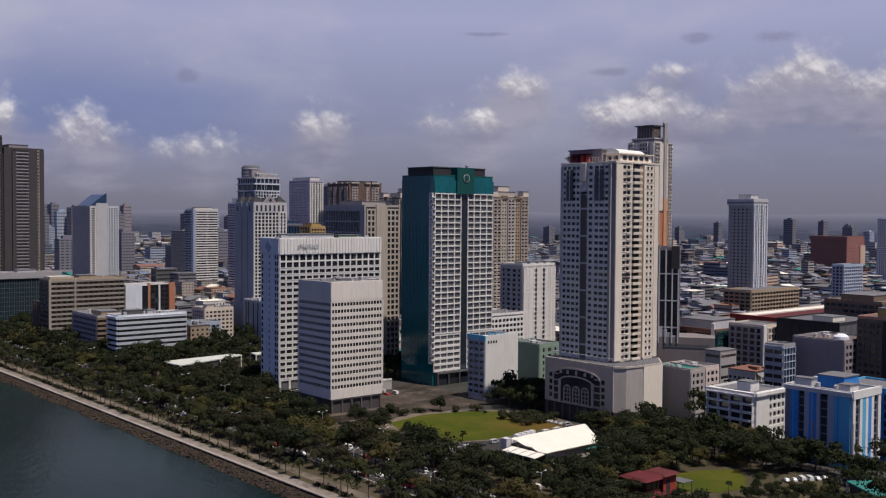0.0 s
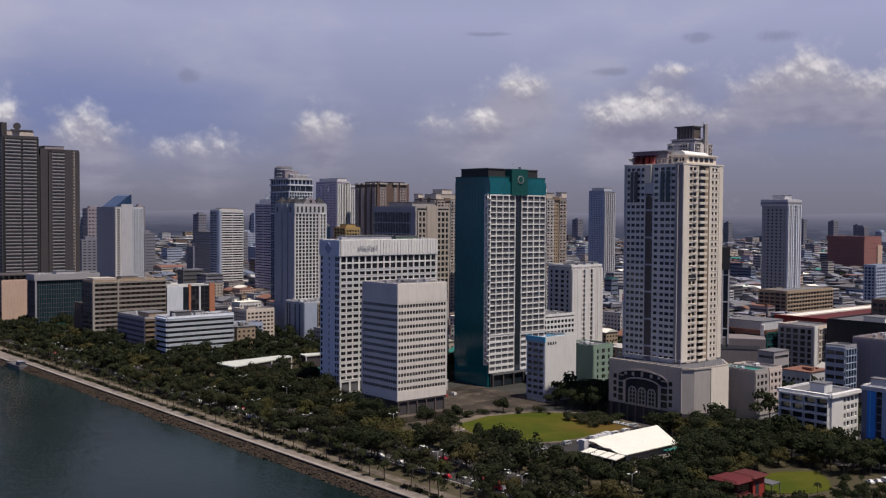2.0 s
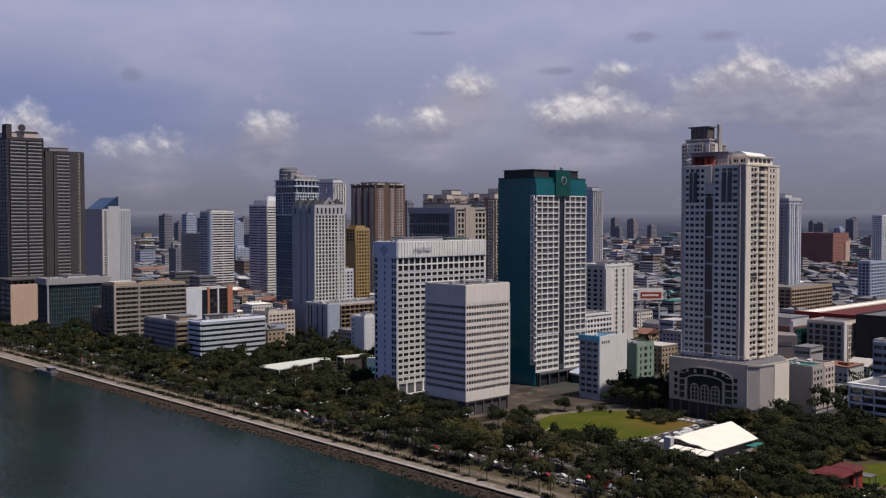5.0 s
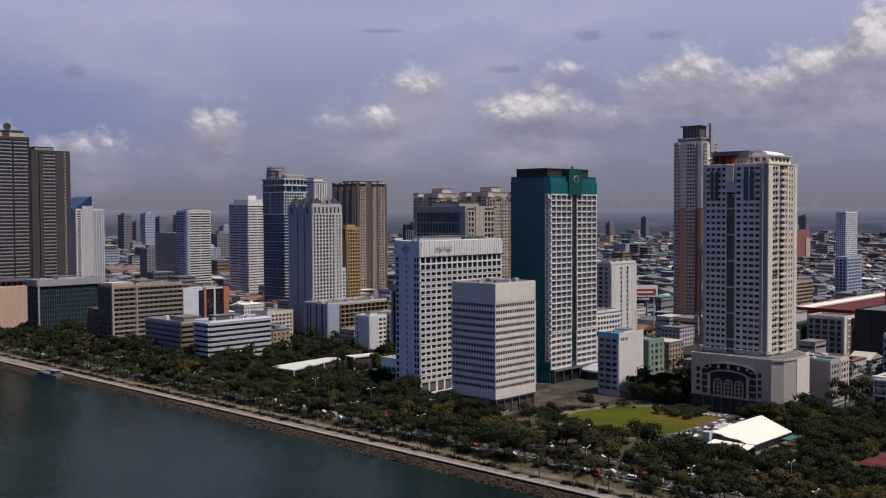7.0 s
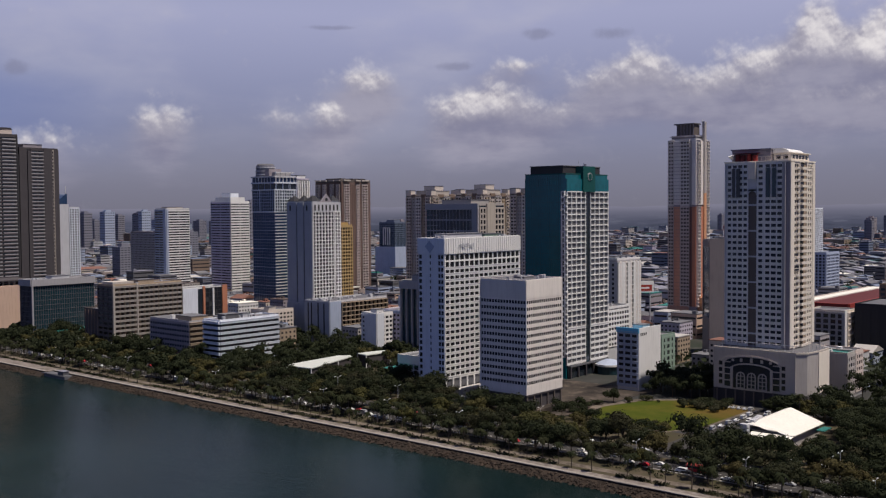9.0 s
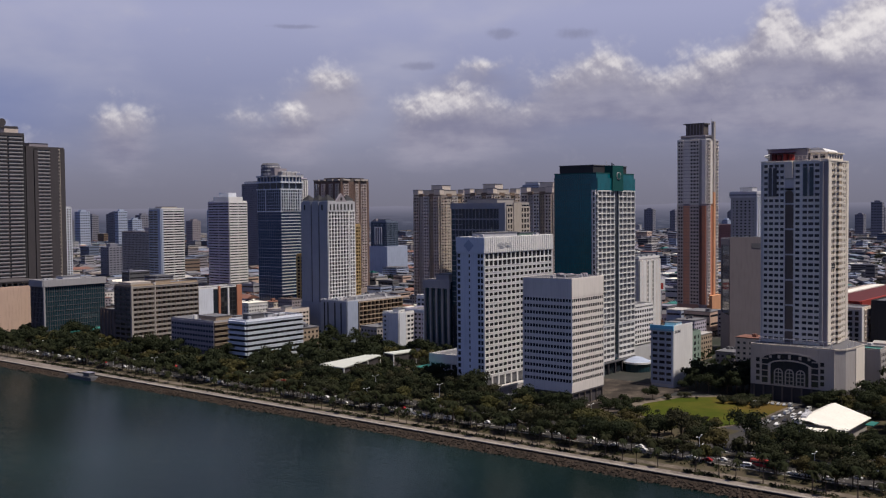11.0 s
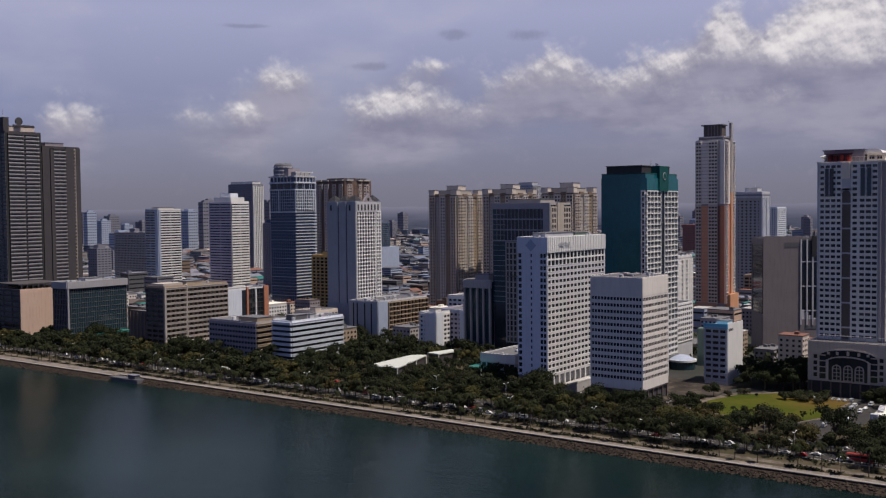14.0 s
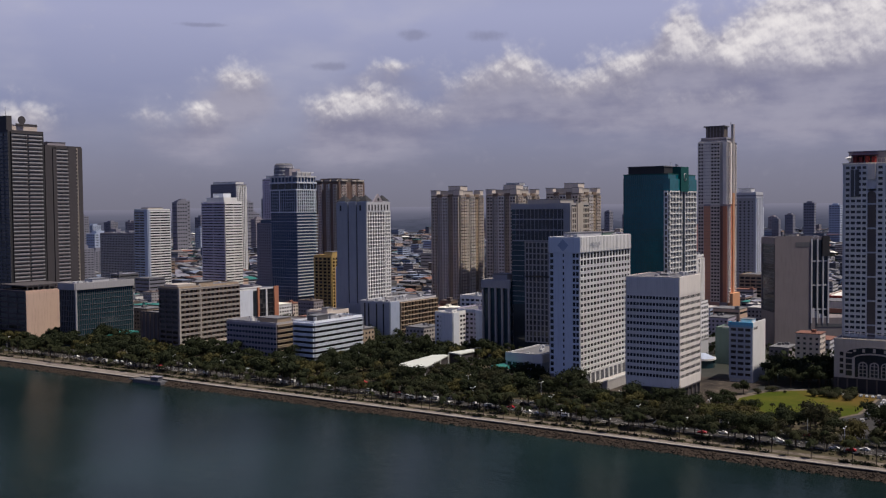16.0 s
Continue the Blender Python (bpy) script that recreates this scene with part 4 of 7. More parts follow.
    for y in (19.8, 42.2):
        part("portal_post", Mesh().box(-1.3, -0.62, y - 0.7, y + 0.7, 8.6, 20.6), M["beige"], q)
    for z in (9.4, 13.0, 16.4, 19.8, 23.0):
        for y0, y1 in ((15.5, 19.0), (43.0, 46.5)):
            part("transom", Mesh().box(-0.85, -0.62, y0, y1, z - 0.3, z + 0.3), M["beige"], q)
    for y in (24.9, 31.0, 37.1):
        d = Mesh().box(-1.0, -0.62, y - 2.5, y - 1.9, 9.2, 15.8).box(-1.0, -0.62, y + 1.9, y + 2.5, 9.2, 15.8).box(-0.9, -0.62, y - 0.2, y + 0.2, 9.2, 17.6)
        for z in (9.5, 11.6, 13.7, 15.8):
            d.box(-0.9, -0.62, y - 1.9, y + 1.9, z - 0.2, z + 0.2)
        part("door_arch", arc(d, -1.0, y, 15.8, 2.5, 2.4, 0.6, 8), M["stone"], q)
    for y in (13.4, 48.8):
        for z in (10.6, 14.0, 17.4, 21.0):
            part("small_window", Mesh().box(-0.62, -0.48, y - 1.0, y + 1.0, z, z + 2.2), M["pane"], q)
    # black sheet paints the shade of the entrance
    part("entrance", Mesh().box(-0.3, 0.0, 8, 52, 0, 8.2), M["black"], q, "black slab standing for shade in the open entrance")
    for k in range(9):
        part("column", Mesh().box(-1.0, -0.4, 8 + k * 5.3, 8.8 + k * 5.3, 0, 8.4), M["taupe"], q)
    for k in range(10):
        part("terrace_post", Mesh().box(1.4, 1.65, 9 + k * 4.4, 9.25 + k * 4.4, 31.0, 34.0), M["steel"], q)
    part("terrace_beam", Mesh().box(1.3, 1.75, 9, 49, 34.0, 34.35), M["pale_grey"], q)
    for k in range(5):
        part("terrace_post", Mesh().box(8 + k * 5, 8.25 + k * 5, 3, 3.25, 31.0, 33.4), M["steel"], q)


striped_office()
white_hotel()
green_tower()
residential_tower()


# ---------------------------------------------------------------- boulevard front, from the far end inwards
def dark_twin_tower():
    b = Building("apartment_tower", "dark grey-brown high-rise with long balcony bands", 269, 302, 999, 1040, 176, "umber", 0, core="black")
    b.facade("S", 2, 31, 40, 175, 42, 2, 1.25, 1.6, 1.3, "umber", pane="pane_blue", pier_mat="black")
    for k in range(42):
        b.slab("balcony_rail", "S", 2.2, 16.4, 40.5 + k * 3.214, 41.5 + k * 3.214, 1.3, 1.55, "grey")
        b.slab("balcony_rail", "S", 18.2, 30.8, 40.5 + k * 3.214, 41.5 + k * 3.214, 1.3, 1.55, "grey")
    b.facade("W", 0, 41, 40, 175, 42, 6, 1.1, 1.2, 0.5, "dark_grey", singles=False)
    b.backs(30, 6, mat="umber")
    b.roof_box(3, 30, 4, 30, 5.5, "shell", "crown_storey")
    part("roof_wheel", Mesh().disc_y(14, 2, 186.0, 3.4, 0.7, 20), M["umber"], b.ob, "round emblem on the roof")
    part("sign_bars", Mesh().box(8, 28, 1.0, 1.4, 181.5, 183.0), M["umber"], b.ob)
    part("stair_tower", Mesh().box(0, 5, 2, 12, 176, 189), M["umber"], b.ob)
    part("mast", Mesh().tube((2, 6, 189), (2, 6, 197), 0.25, 0.1), M["steel"], b.ob)
    c = Building("apartment_tower", "dark grey-brown high-rise wing with balcony bands and ribbed edge", 304, 341, 1001, 1042, 165, "umber", 0, core="black")
    c.slab("rib_wall", "S", 0, 7, 30, 166, 0, 0.9, "umber")
    c.slab("rib_wall", "S", 7.6, 11, 30, 163, 0, 1.4, "umber")
    c.facade("S", 11, 23, 30, 164, 42, 2, 1.2, 0.8, 1.0, "umber", pane="pane_blue")
    for k in range(42):
        c.slab("balcony_rail", "S", 11.2, 22.8, 30.5 + k * 3.19, 31.5 + k * 3.19, 1.0, 1.25, "grey")
    c.slab("rib_wall", "S", 23, 31, 30, 166, 0, 1.2, "umber")
    c.facade("S", 31, 33, 30, 164, 42, 1, 1.2, 0.3, 0.8, "beige", singles=False)
    c.slab("rib_wall", "S", 33, 37.4, 30, 165, 0, 1.0, "umber")
    c.backs(30, 6, mat="umber")
    c.roof_box(6, 24, 4, 26, 4.0, "mauve_grey", "crown_storey")
    c.slab("link_wall", "W", -0.4, 41, 30, 160, 0, 1.6, "black")
    p = Building("parking_podium", "pink-beige blank parking podium with louvred side", 256, 296, 960, 997, 44, "pink", 0, core="umber")
    p.slab("blank_wall", "S", -0.3, 40.3, 4, 44, 0, 0.5, "pink")
    p.facade("W", 0, 37, 4, 44, 9, 3, 1.6, 1.0, 0.4, "umber")
    for k in range(8):
        p.slab("terrace_post", "S", 1 + k * 5, 2 + k * 5, 44.2, 48.5, -0.6, 0.0, "umber")
    part("terrace_slab", Mesh().box(-0.5, 40, 0.5, 38, 48.5, 49.4), M["umber"], p.ob)


def glass_hotel():
    b = Building("hotel", "low wide hotel block with teal glass and pale roof band", 271, 327, 917, 937, 50.5, "grey", 0, core="teal_glass")
    b.slab("roof_band", "S", -0.6, 56.6, 46.2, 51.6, 0, 1.3, "grey")
    b.slab("roof_band", "W", -0.6, 20.6, 46.2, 51.6, 0, 1.3, "grey")
    b.slab("end_fin", "S", -0.6, 0.8, 2, 46.2, 0, 1.1, "grey")
    b.facade("S", 1, 55.6, 6, 46, 10, 26, 0.30, 0.24, 0.4, "dark_grey", pane="teal_glass")
    b.facade("W", 0, 20, 4, 46, 10, 9, 0.5, 0.7, 0.5, "dark_grey", singles=False)
    b.backs(10, 12)
    part("porch_roof", Mesh().box(14, 50, -14, -1, 8.0, 9.4), M["teal"], b.ob, "green flat porch roof")
    for k in range(4):
        part("porch_column", Mesh().box(16 + k * 10, 17 + k * 10, -13, -12, 0, 8), M["concrete"], b.ob)
    b.roof_box(20, 36, 5, 15, 2.6, "pale_grey")
    b.clutter(4, 5)


def banded_hotel():
    b = Building("hotel", "brown seaside hotel with horizontal balcony bands", 278, 339, 805, 826, 51, "tan", 0, core="brown", near=True)
    b.facade("S", 1.2, 61, 9, 50, 11, 14, 1.55, 0.22, 1.3, "beige", "pane_brown", pier_mat="brown", sill=0.3)
    b.slab("end_pier", "S", -0.3, 1.2, 3, 51.5, 0, 1.3, "beige")
    b.slab("mid_pier", "S", 20, 21.0, 9, 52, 0, 1.6, "beige")
    b.facade("W", 0, 21, 9, 50, 11, 3, 1.7, 0.8, 0.6, "taupe", "pane_brown")
    b.backs(11, 10, mat="tan")
    part("podium", Mesh().box(-1.5, 62, -4, -0.1, 0, 8.6), M["beige"], b.ob, "pale podium wall")
    part("roof_deck", Mesh().box(2, 20, 3, 18, 51.2, 53.6), M["beige"], b.ob)
    b.roof_box(26, 40, 6, 16, 2.6, "tan")
    b.clutter(5, 6)
    w = Building("hotel_wing", "dark brown windowless hotel wing", 280, 292, 828, 850, 31, "taupe", 0, core="taupe")
    for k in range(5):
        w.slab("rib", "W", 1 + k * 4.5, 2.2 + k * 4.5, 2, 31, 0, 0.5, "brown")
    w.facade("S", 0, 12, 3, 30, 8, 3, 1.8, 0.8, 0.3, singles=False)
    w.backs(8, 4)
    g = Building("office_block", "white slab with orange piers and dark glass", 341, 384, 806, 824, 44, "white", 0, core="dark_glass")
    g.slab("blank_wall", "S", -0.3, 14, 0, 44.5, 0, 0.6, "cool_white")
    g.slab("orange_pier", "S", 19, 21, 0, 46, 0, 1.2, "orange")
    g.slab("orange_pier", "S", 38, 43, 0, 46, 0, 1.2, "orange")
    g.slab("white_pier", "S", 28.5, 30.0, 0, 44, 0, 1.0, "white")
    g.facade("S", 21.2, 38, 3, 44, 11, 4, 0.6, 0.5, 0.4, "black")
    g.backs(10, 8)
    e = Building("office_block", "low grey office block with a tan end bay", 278, 300, 707, 755, 30, "grey", 0, core="dark_grey", near=True)
    e.facade("W", 0, 48, 4, 29, 7, 16, 1.9, 0.5, 0.4, "mauve_grey", "pane_blue")
    e.facade("S", 0, 22, 4, 29, 7, 4, 1.6, 0, 1.2, "tan", "pane_brown", sill=0.3)
    e.backs(7, 8)
    e.roof_box(4, 18, 3, 22, 3.2, "tan")
    part("water_tank", Mesh().tube((7, 30, 30.2), (7, 30, 33), 1.6, 1.6, 12), M["white"], e.ob)
    e.clutter(7, 5)
    f = Building("office_block", "weathered white office block with dark ribbon windows", 280, 331, 675, 693, 32.6, "cool_white", 0, core="dark_grey", near=True)
    f.facade("S", 0, 51, 3.5, 31.6, 8, 14, 1.75, 0, 1.0, "cool_white", sill=0.3)
    f.facade("W", 0, 18, 3.5, 31.6, 8, 5, 1.75, 0, 1.0, "cool_white", sill=0.3)
    f.backs(8, 10)
    f.roof_box(8, 20, 5, 13, 3.4, "dark_grey")
    f.roof_box(24, 30, 6, 12, 2.8, "pale_grey")
    f.clutter(8, 10)


def pavilion(name, label, pts, z, mat, posts, eave=0.7):
    t = thing(name, label, "pavilion")
    c = (sum(p[0] for p in pts) / len(pts), sum(p[1] for p in pts) / len(pts))
    out = pts
    part("roof", Mesh().prism(out, z, z + eave), M[mat], t)
    # umber puts the shade under the eaves into the wall colour
    part("wall", Mesh().prism([(c[0] + (x - c[0]) * 0.9, c[1] + (y - c[1]) * 0.9) for x, y in pts], 0, z), M["umber"], t, "walls coloured dark as shade under the eaves")
    for x, y in pts:
        x, y = c[0] + (x - c[0]) * 0.97, c[1] + (y - c[1]) * 0.97
        part("post", Mesh().box(x - 0.3, x + 0.3, y - 0.3, y + 0.3, 0, z), M["white"], t)
    xs, ys = [p[0] for p in pts], [p[1] for p in pts]
    FOOT.append((min(xs), max(xs), min(ys), max(ys)))
    return t


def low_park_buildings():
    pavilion("garden_pavilion", "low building with a flat white roof in the garden", [(282, 611), (284, 588), (300, 593), (318, 599), (338, 606), (338, 616)], 8.4, "roof_pale", 6)
    pavilion("garden_hall", "low hall with a flat pale roof among trees", [(346, 602), (368, 600), (371, 609), (348, 613)], 8.4, "roof_pale", 4)
    pavilion("garden_shed", "small shed with a green metal roof", [(318, 548), (332, 546), (334, 560), (320, 562)], 7.0, "teal", 4)
    b = Building("hotel_annexe", "low pale hotel annexe with roof terrace", 330, 374, 530, 556, 14.5, "pale_grey", 0, core="pale_grey")
    b.slab("parapet_band", "W", -0.3, 26.3, 10.5, 15.9, 0, 0.8, "warm_white")
    b.slab("parapet_band", "S", -0.3, 44.3, 10.5, 15.9, 0, 0.8, "warm_white")
    b.facade("W", 0, 26, 2, 10.5, 2, 6, 1.4, 0.8, 0.4)
    b.backs(4)
    b.clutter(2, 9)
    # white event hall beside the lawn: a barrel roof with a wavy front edge
    t = thing("event_hall", "white barrel-roofed event hall with a wavy canopy edge", "hall", (300, 292, 0))
    FOOT.append((286, 360, 284, 322))
    roof = Mesh()
    n_x, n_y = 18, 12
    for i in range(n_x + 1):
        for j in range(n_y + 1):
            q = j / n_y
            x = 3 + i / n_x * (35 + 15 * q)
            y = -3 + q * 25
            z = 6.0 + (2.9 * q / 0.85 if q < 0.85 else 2.9 - 1.6 * (q - 0.85) / 0.15) - (0.7 * abs(math.sin(q * 9)) if i == 0 else 0)
            roof.v.append((x, y, z))
    for i in range(n_x):
        for j in range(n_y):
            k = i * (n_y + 1) + j
            roof.f.append((k, k + n_y + 1, k + n_y + 2, k + 1))
    ob = part("roof", roof, M["roof_white"], t, "bright white curved roof sheet")
    mod = ob.modifiers.new("thickness", "SOLIDIFY")
    mod.thickness = 0.35
    part("wall", Mesh().prism([(5, -1.5), (36, -1.5), (49, 20.0), (5, 20.0)], 0, 5.9), M["stone"], t)
    part("glass_front", Mesh().box(4.7, 5.0, -1, 20, 0, 5.5), M["dark_glass"], t)
    part("pylon", Mesh().box(0.5, 3.5, 18, 21.5, 0, 8.6), M["pale_grey"], t)
    for k in range(4):
        part("canopy", Mesh().side([(-3.2, 4.3), (3.0, 5.2), (3.0, 5.5), (-3.2, 4.6)], -2.4 + k * 5.0, 1.9 + k * 5.0), M["roof_white"], t, "small white awning")
    for k in range(4):
        part("vent_box", Mesh().box(6 + k * 3.5, 8.5 + k * 3.5, 17 + k * 0.6, 19.4 + k * 0.6, 8.2, 9.8), M["pale_grey"], t)
    for k in range(4):
        part("porch_post", Mesh().box(-3.0, -2.7, -0.4 + k * 5, -0.1 + k * 5, 0, 4.3), M["steel"], t)
    part("side_awning", Mesh().box(27, 37, -7, -3.2, 4.2, 4.6), M["teal"], t, "green awning")
    # red pavilion
    t = thing("red_pavilion", "dark red two-storey pavilion with flat overhanging roofs", "pavilion", (295, 231, 0))
    FOOT.append((288, 320, 222, 246))
    part("wall", Mesh().box(0, 9, 0, 10, 0, 7.4), M["maroon"], t)
    part("roof", Mesh().prism([(-1.6, -1.6), (10.2, -1.6), (10.2, 11.4), (-1.6, 11.4)], 7.4, 8.3, [(0, 0), (9, 0), (9, 10), (0, 10)]), M["maroon"], t, "dark red roof")
    part("wing", Mesh().box(9.2, 17, -1, 8, 0, 8.0), M["red"], t)
    part("wing_roof", Mesh().prism([(8.6, -2.2), (18.4, -2.2), (18.4, 9.2), (8.6, 9.2)], 8.0, 8.8, [(10, -0.6), (17, -0.6), (17, 7.6), (10, 7.6)]), M["brick_red"], t)
    part("terrace_roof", Mesh().box(-6, 6, -6, -1.8, 2.8, 3.4), M["brick_red"], t, "low terrace roof")
    part("terrace_wall", Mesh().box(-5.4, 5.4, -5.6, -1.8, 0, 2.8), M["maroon"], t)
    part("shade_roof", Mesh().box(18.8, 25, -3, 4, 4.0, 4.4), M["dark_grey"], t, "dark flat shade roof")
    for x, y in ((19, -2.8), (24.6, -2.8), (24.6, 3.6)):
        part("shade_post", Mesh().box(x, x + 0.3, y, y + 0.3, 0, 4.0), M["dark_grey"], t)
    for k in range(3):
        part("window", Mesh().box(-0.1, 0.0, 0.8 + k * 3.1, 3.4 + k * 3.1, 3.6, 6.4), M["pane"], t)
        part("window", Mesh().box(0.6 + k * 2.9, 3.0 + k * 2.9, -0.1, 0.0, 3.6, 6.4), M["pane"], t)
    part("doorway", Mesh().box(11, 13.2, -1.1, -1.0, 0, 6.6), M["black"], t)
    # green-roofed shed and a tall pole by the hotel
    pavilion("garden_shed", "small shed with a bright teal metal roof", [(352, 172), (372, 166), (382, 182), (364, 190)], 4.0, "teal", 4)
    t = thing("flag_pole", "tall pale steel pole beside the blue hotel", "pole", (384, 198, 0))
    part("shaft", Mesh().tube((0, 0, 0), (0, 0, 22.5), 0.5, 0.35, 10), M["pale_grey"], t)
    part("footing", Mesh().box(-0.9, 0.9, -0.9, 0.9, 0, 0.6), M["concrete"], t)


def second_row():
    b = Building("apartment_block", "small white apartment block with a bright blue roof rim", 385, 410, 415, 429, 34.5, "white", 0, core="pale_grey", roof="sky_blue", parapet=0.3, near=True)
    b.slab("blank_wall", "S", -0.3, 25.3, 0, 37, 0, 0.5, "white")
    for k in range(4):
        b.slab("vent_slot", "S", 1.5 + k * 2.0, 2.6 + k * 2.0, 32.4, 34, 0.5, 0.6, "black")
    # west side in a bluish tone that carries its shade
    b.facade("W", 0, 14, 3, 34, 9, 3, 1.7, 0.9, 0.6, "bluish", sill=0.5)
    b.slab("blue_fascia", "W", -0.6, 14.6, 34, 37, 0, 0.9, "sky_blue", "bright blue roof fascia")
    b.facade("E", 0, 14, 3, 34, 9, 3, 1.7, 0.9, 0.4, singles=False)
    b.facade("N", 0, 25, 3, 34, 9, 6, 1.7, 0.9, 0.4, singles=False)
    b.roof_box(12, 20, 4, 11, 2.6, "white")

    b = Building("apartment_tower", "white apartment tower with narrow window columns", 495, 527, 496, 518, 70, "white", 0, core="grey")
    b.facade("S", 0, 32, 4, 68, 19, 4, 0.55, 5.2, 1.0)
    for u in (2.2, 9.6, 17.2, 24.6, 29.2):
        b.facade("S", u, u + 1.8, 4, 68, 19, 1, 1.7, 0.3, 1.1, "warm_white", singles=False)
    # shade of the west side put in as pale grey
    b.facade("W", 0, 22, 4, 68, 19, 4, 1.5, 2.4, 0.5, "pale_grey")
    b.backs(19)
    for k in range(4):
        b.roof_box(1 + k * 8, 6 + k * 8, 2, 9, 2.0, "white")

    b = Building("office_slab", "tall blank grey slab building with dark glass end", 534.8, 574.8, 444, 472, 83, "ash", 0, core="ash", roof="roof_grey", turn=-55, foot=False)
    FOOT.append((528, 600, 396, 475))
    b.slab("blank_wall", "S", -0.3, 26.5, 0, 85.0, 0, 0.8, "ash")
    b.slab("glass_end", "W", 1.5, 27.0, 28, 79, 0, 0.4, "dark_glass", "dark glazed end wall")
    b.slab("end_frame", "W", -0.3, 28.3, 79, 83.6, 0, 0.9, "ash")
    b.slab("end_frame", "W", -0.3, 1.5, 0, 79, 0, 0.9, "ash")
    b.slab("end_frame", "W", 1.5, 28.3, 0, 28, 0, 0.8, "ash")
    for k in range(15):
        b.slab("floor_line", "W", 1.5, 27.0, 30.6 + k * 3.4, 30.85 + k * 3.4, 0.4, 0.5, "dark_grey")
    b.slab("glass_strip", "S", 26.5, 40, 10, 82, 0, 0.3, "dark_glass")
    for u in (26.6, 31.0, 35.2, 39.2):
        b.slab("white_fin", "S", u, u + 0.9, 20, 83, 0.3, 1.6, "pale_grey")
    for z in (66, 48, 30):
        b.slab("white_band", "S", 27.4, 39.4, z, z + 0.8, 0.3, 1.0, "pale_grey")
    b.slab("dark_top", "S", 35.0, 40.2, 70, 85, 0.3, 1.9, "black")
    b.slab("slot", "S", 15, 25.5, 77.0, 80.6, 0.8, 0.95, "dark_grey", "dark sign panel near the top")
    b.backs(18, 6)
    for k in range(5):
        b.roof_box(4 + k * 7, 6.5 + k * 7, 4, 9, 1.6, "white")
    part("podium", Mesh().box(26.6, 64, -1.0, 26, 0, 24), M["ash"], b.ob)
    part("podium_slot", Mesh().box(30, 60, -1.2, -1.0, 17, 19.5), M["dark_grey"], b.ob)
    for k in range(4):
        part("terrace_box", Mesh().box(27 + k * 3, 29.6 + k * 3, -0.9, 3, 24, 31 - 2 * k), M["pale_grey"], b.ob)

    # orange and white tower
    b = Building("apartment_tower", "very tall apartment tower, terracotta below and white above", 681, 704, 529, 556, 166, "pale_grey", 0, core="mauve_grey", roof="roof_grey")
    for z0, z1, nf, a, c in ((20, 108, 28, "salmon", "orange"), (109.75, 166, 18, "warm_white", "warm_white")):
        b.facade("W", 0, 5.5, z0, z1, nf, 2, 1.5, 0.5, 1.3, "warm_white" if z0 > 20 else "shell", sill=0.5)
        b.slab("plain_wall", "W", 5.5, 12.0, z0, z1, 0, 0.7, a)
        for k in range(nf):
            b.slab("floor_line", "W", 5.5, 12.0, z0 + (k + 0.5) * (z1 - z0) / nf, z0 + (k + 0.5) * (z1 - z0) / nf + 0.35, 0.7, 0.85, "mauve_grey" if z0 > 20 else "rosewood")
        b.facade("W", 12.0, 20.8, z0, z1, nf, 3, 1.6, 0.5, 1.4, "warm_white" if z0 > 20 else "shell", sill=0.6)
        b.slab("rib_wall", "W", 20.8, 23.6, z0, z1, 0, 0.5, "stone" if z0 > 20 else "terracotta")
        b.slab("rib_wall", "W", 23.6, 27.2, z0, z1, 0, 1.2, "warm_white" if z0 > 20 else "orange")
        b.facade("S", 0, 6, z0, z1, nf, 2, 0.8, 0.5, 1.5, "warm_white", sill=0.6)
        b.slab("rib_wall", "S", 6, 11, z0, z1, 0, 1.2, c)
        b.slab("rib_wall", "S", 15.2, 17.5, z0, z1, 0, 1.0, c)
        b.facade("S", 17.5, 23, z0, z1, nf, 2, 0.8, 0.5, 1.4, "warm_white", sill=0.5)
    b.slab("pale_rib", "S", 11, 15.2, 20, 120, 0, 2.2, "apricot", "apricot painted shaft")
    b.slab("pale_rib", "S", 11, 14.6, 120, 183, 0, 2.2, "stone", "pale shaft rising over the roof")
    b.backs(40, 5, mat="mauve_grey")
    b.slab("base_wall", "S", 3, 24, 0, 28, 0, 4.5, "apricot")
    b.slab("base_wall", "W", 0, 20, 0, 20, 0, 1.5, "rosewood")
    part("crown_step", Mesh().box(2, 21, 2, 25, 166.2, 171), M["mauve_grey"], b.ob)
    for z in (167.6, 169.8):
        part("crown_slab", Mesh().box(0.8, 22.2, 0.8, 26.2, z, z + 0.4), M["pale_grey"], b.ob)
    part("crown_house", Mesh().box(3.5, 13.5, 4, 21, 171, 180.6), M["taupe"], b.ob, "dark roof crown")
    part("crown_cap", Mesh().box(2.6, 15, 3, 23, 180.6, 181.6), M["dark_grey"], b.ob)
    for k in range(6):
        part("crown_mullion", Mesh().box(3.2, 3.5, 4.5 + k * 3, 4.9 + k * 3, 171, 180.6), M["mauve_grey"], b.ob)
    part("mast", Mesh().tube((13, 1, 183), (13, 1, 185), 0.5, 0.3), M["steel"], b.ob)

    # stone tower behind the white hotel
    b = Building("office_tower", "stone-clad tower with large dark glazed front", 394, 422, 542, 588, 110, "stone", 0, core="dark_glass")
    # same stone, toned greyer in the west for shade, beige in the south for sun
    b.facade("W", 10, 41, 60, 84, 6, 10, 0.8, 0.9, 0.5, "stone")
    b.facade("W", 10, 41, 14, 60, 12, 10, 0.7, 1.1, 0.5, "stone")
    b.slab("glass_wall", "W", -0.4, 10, 40, 107.5, 0, 0.4, "teal_glass", "teal glazed corner bay")
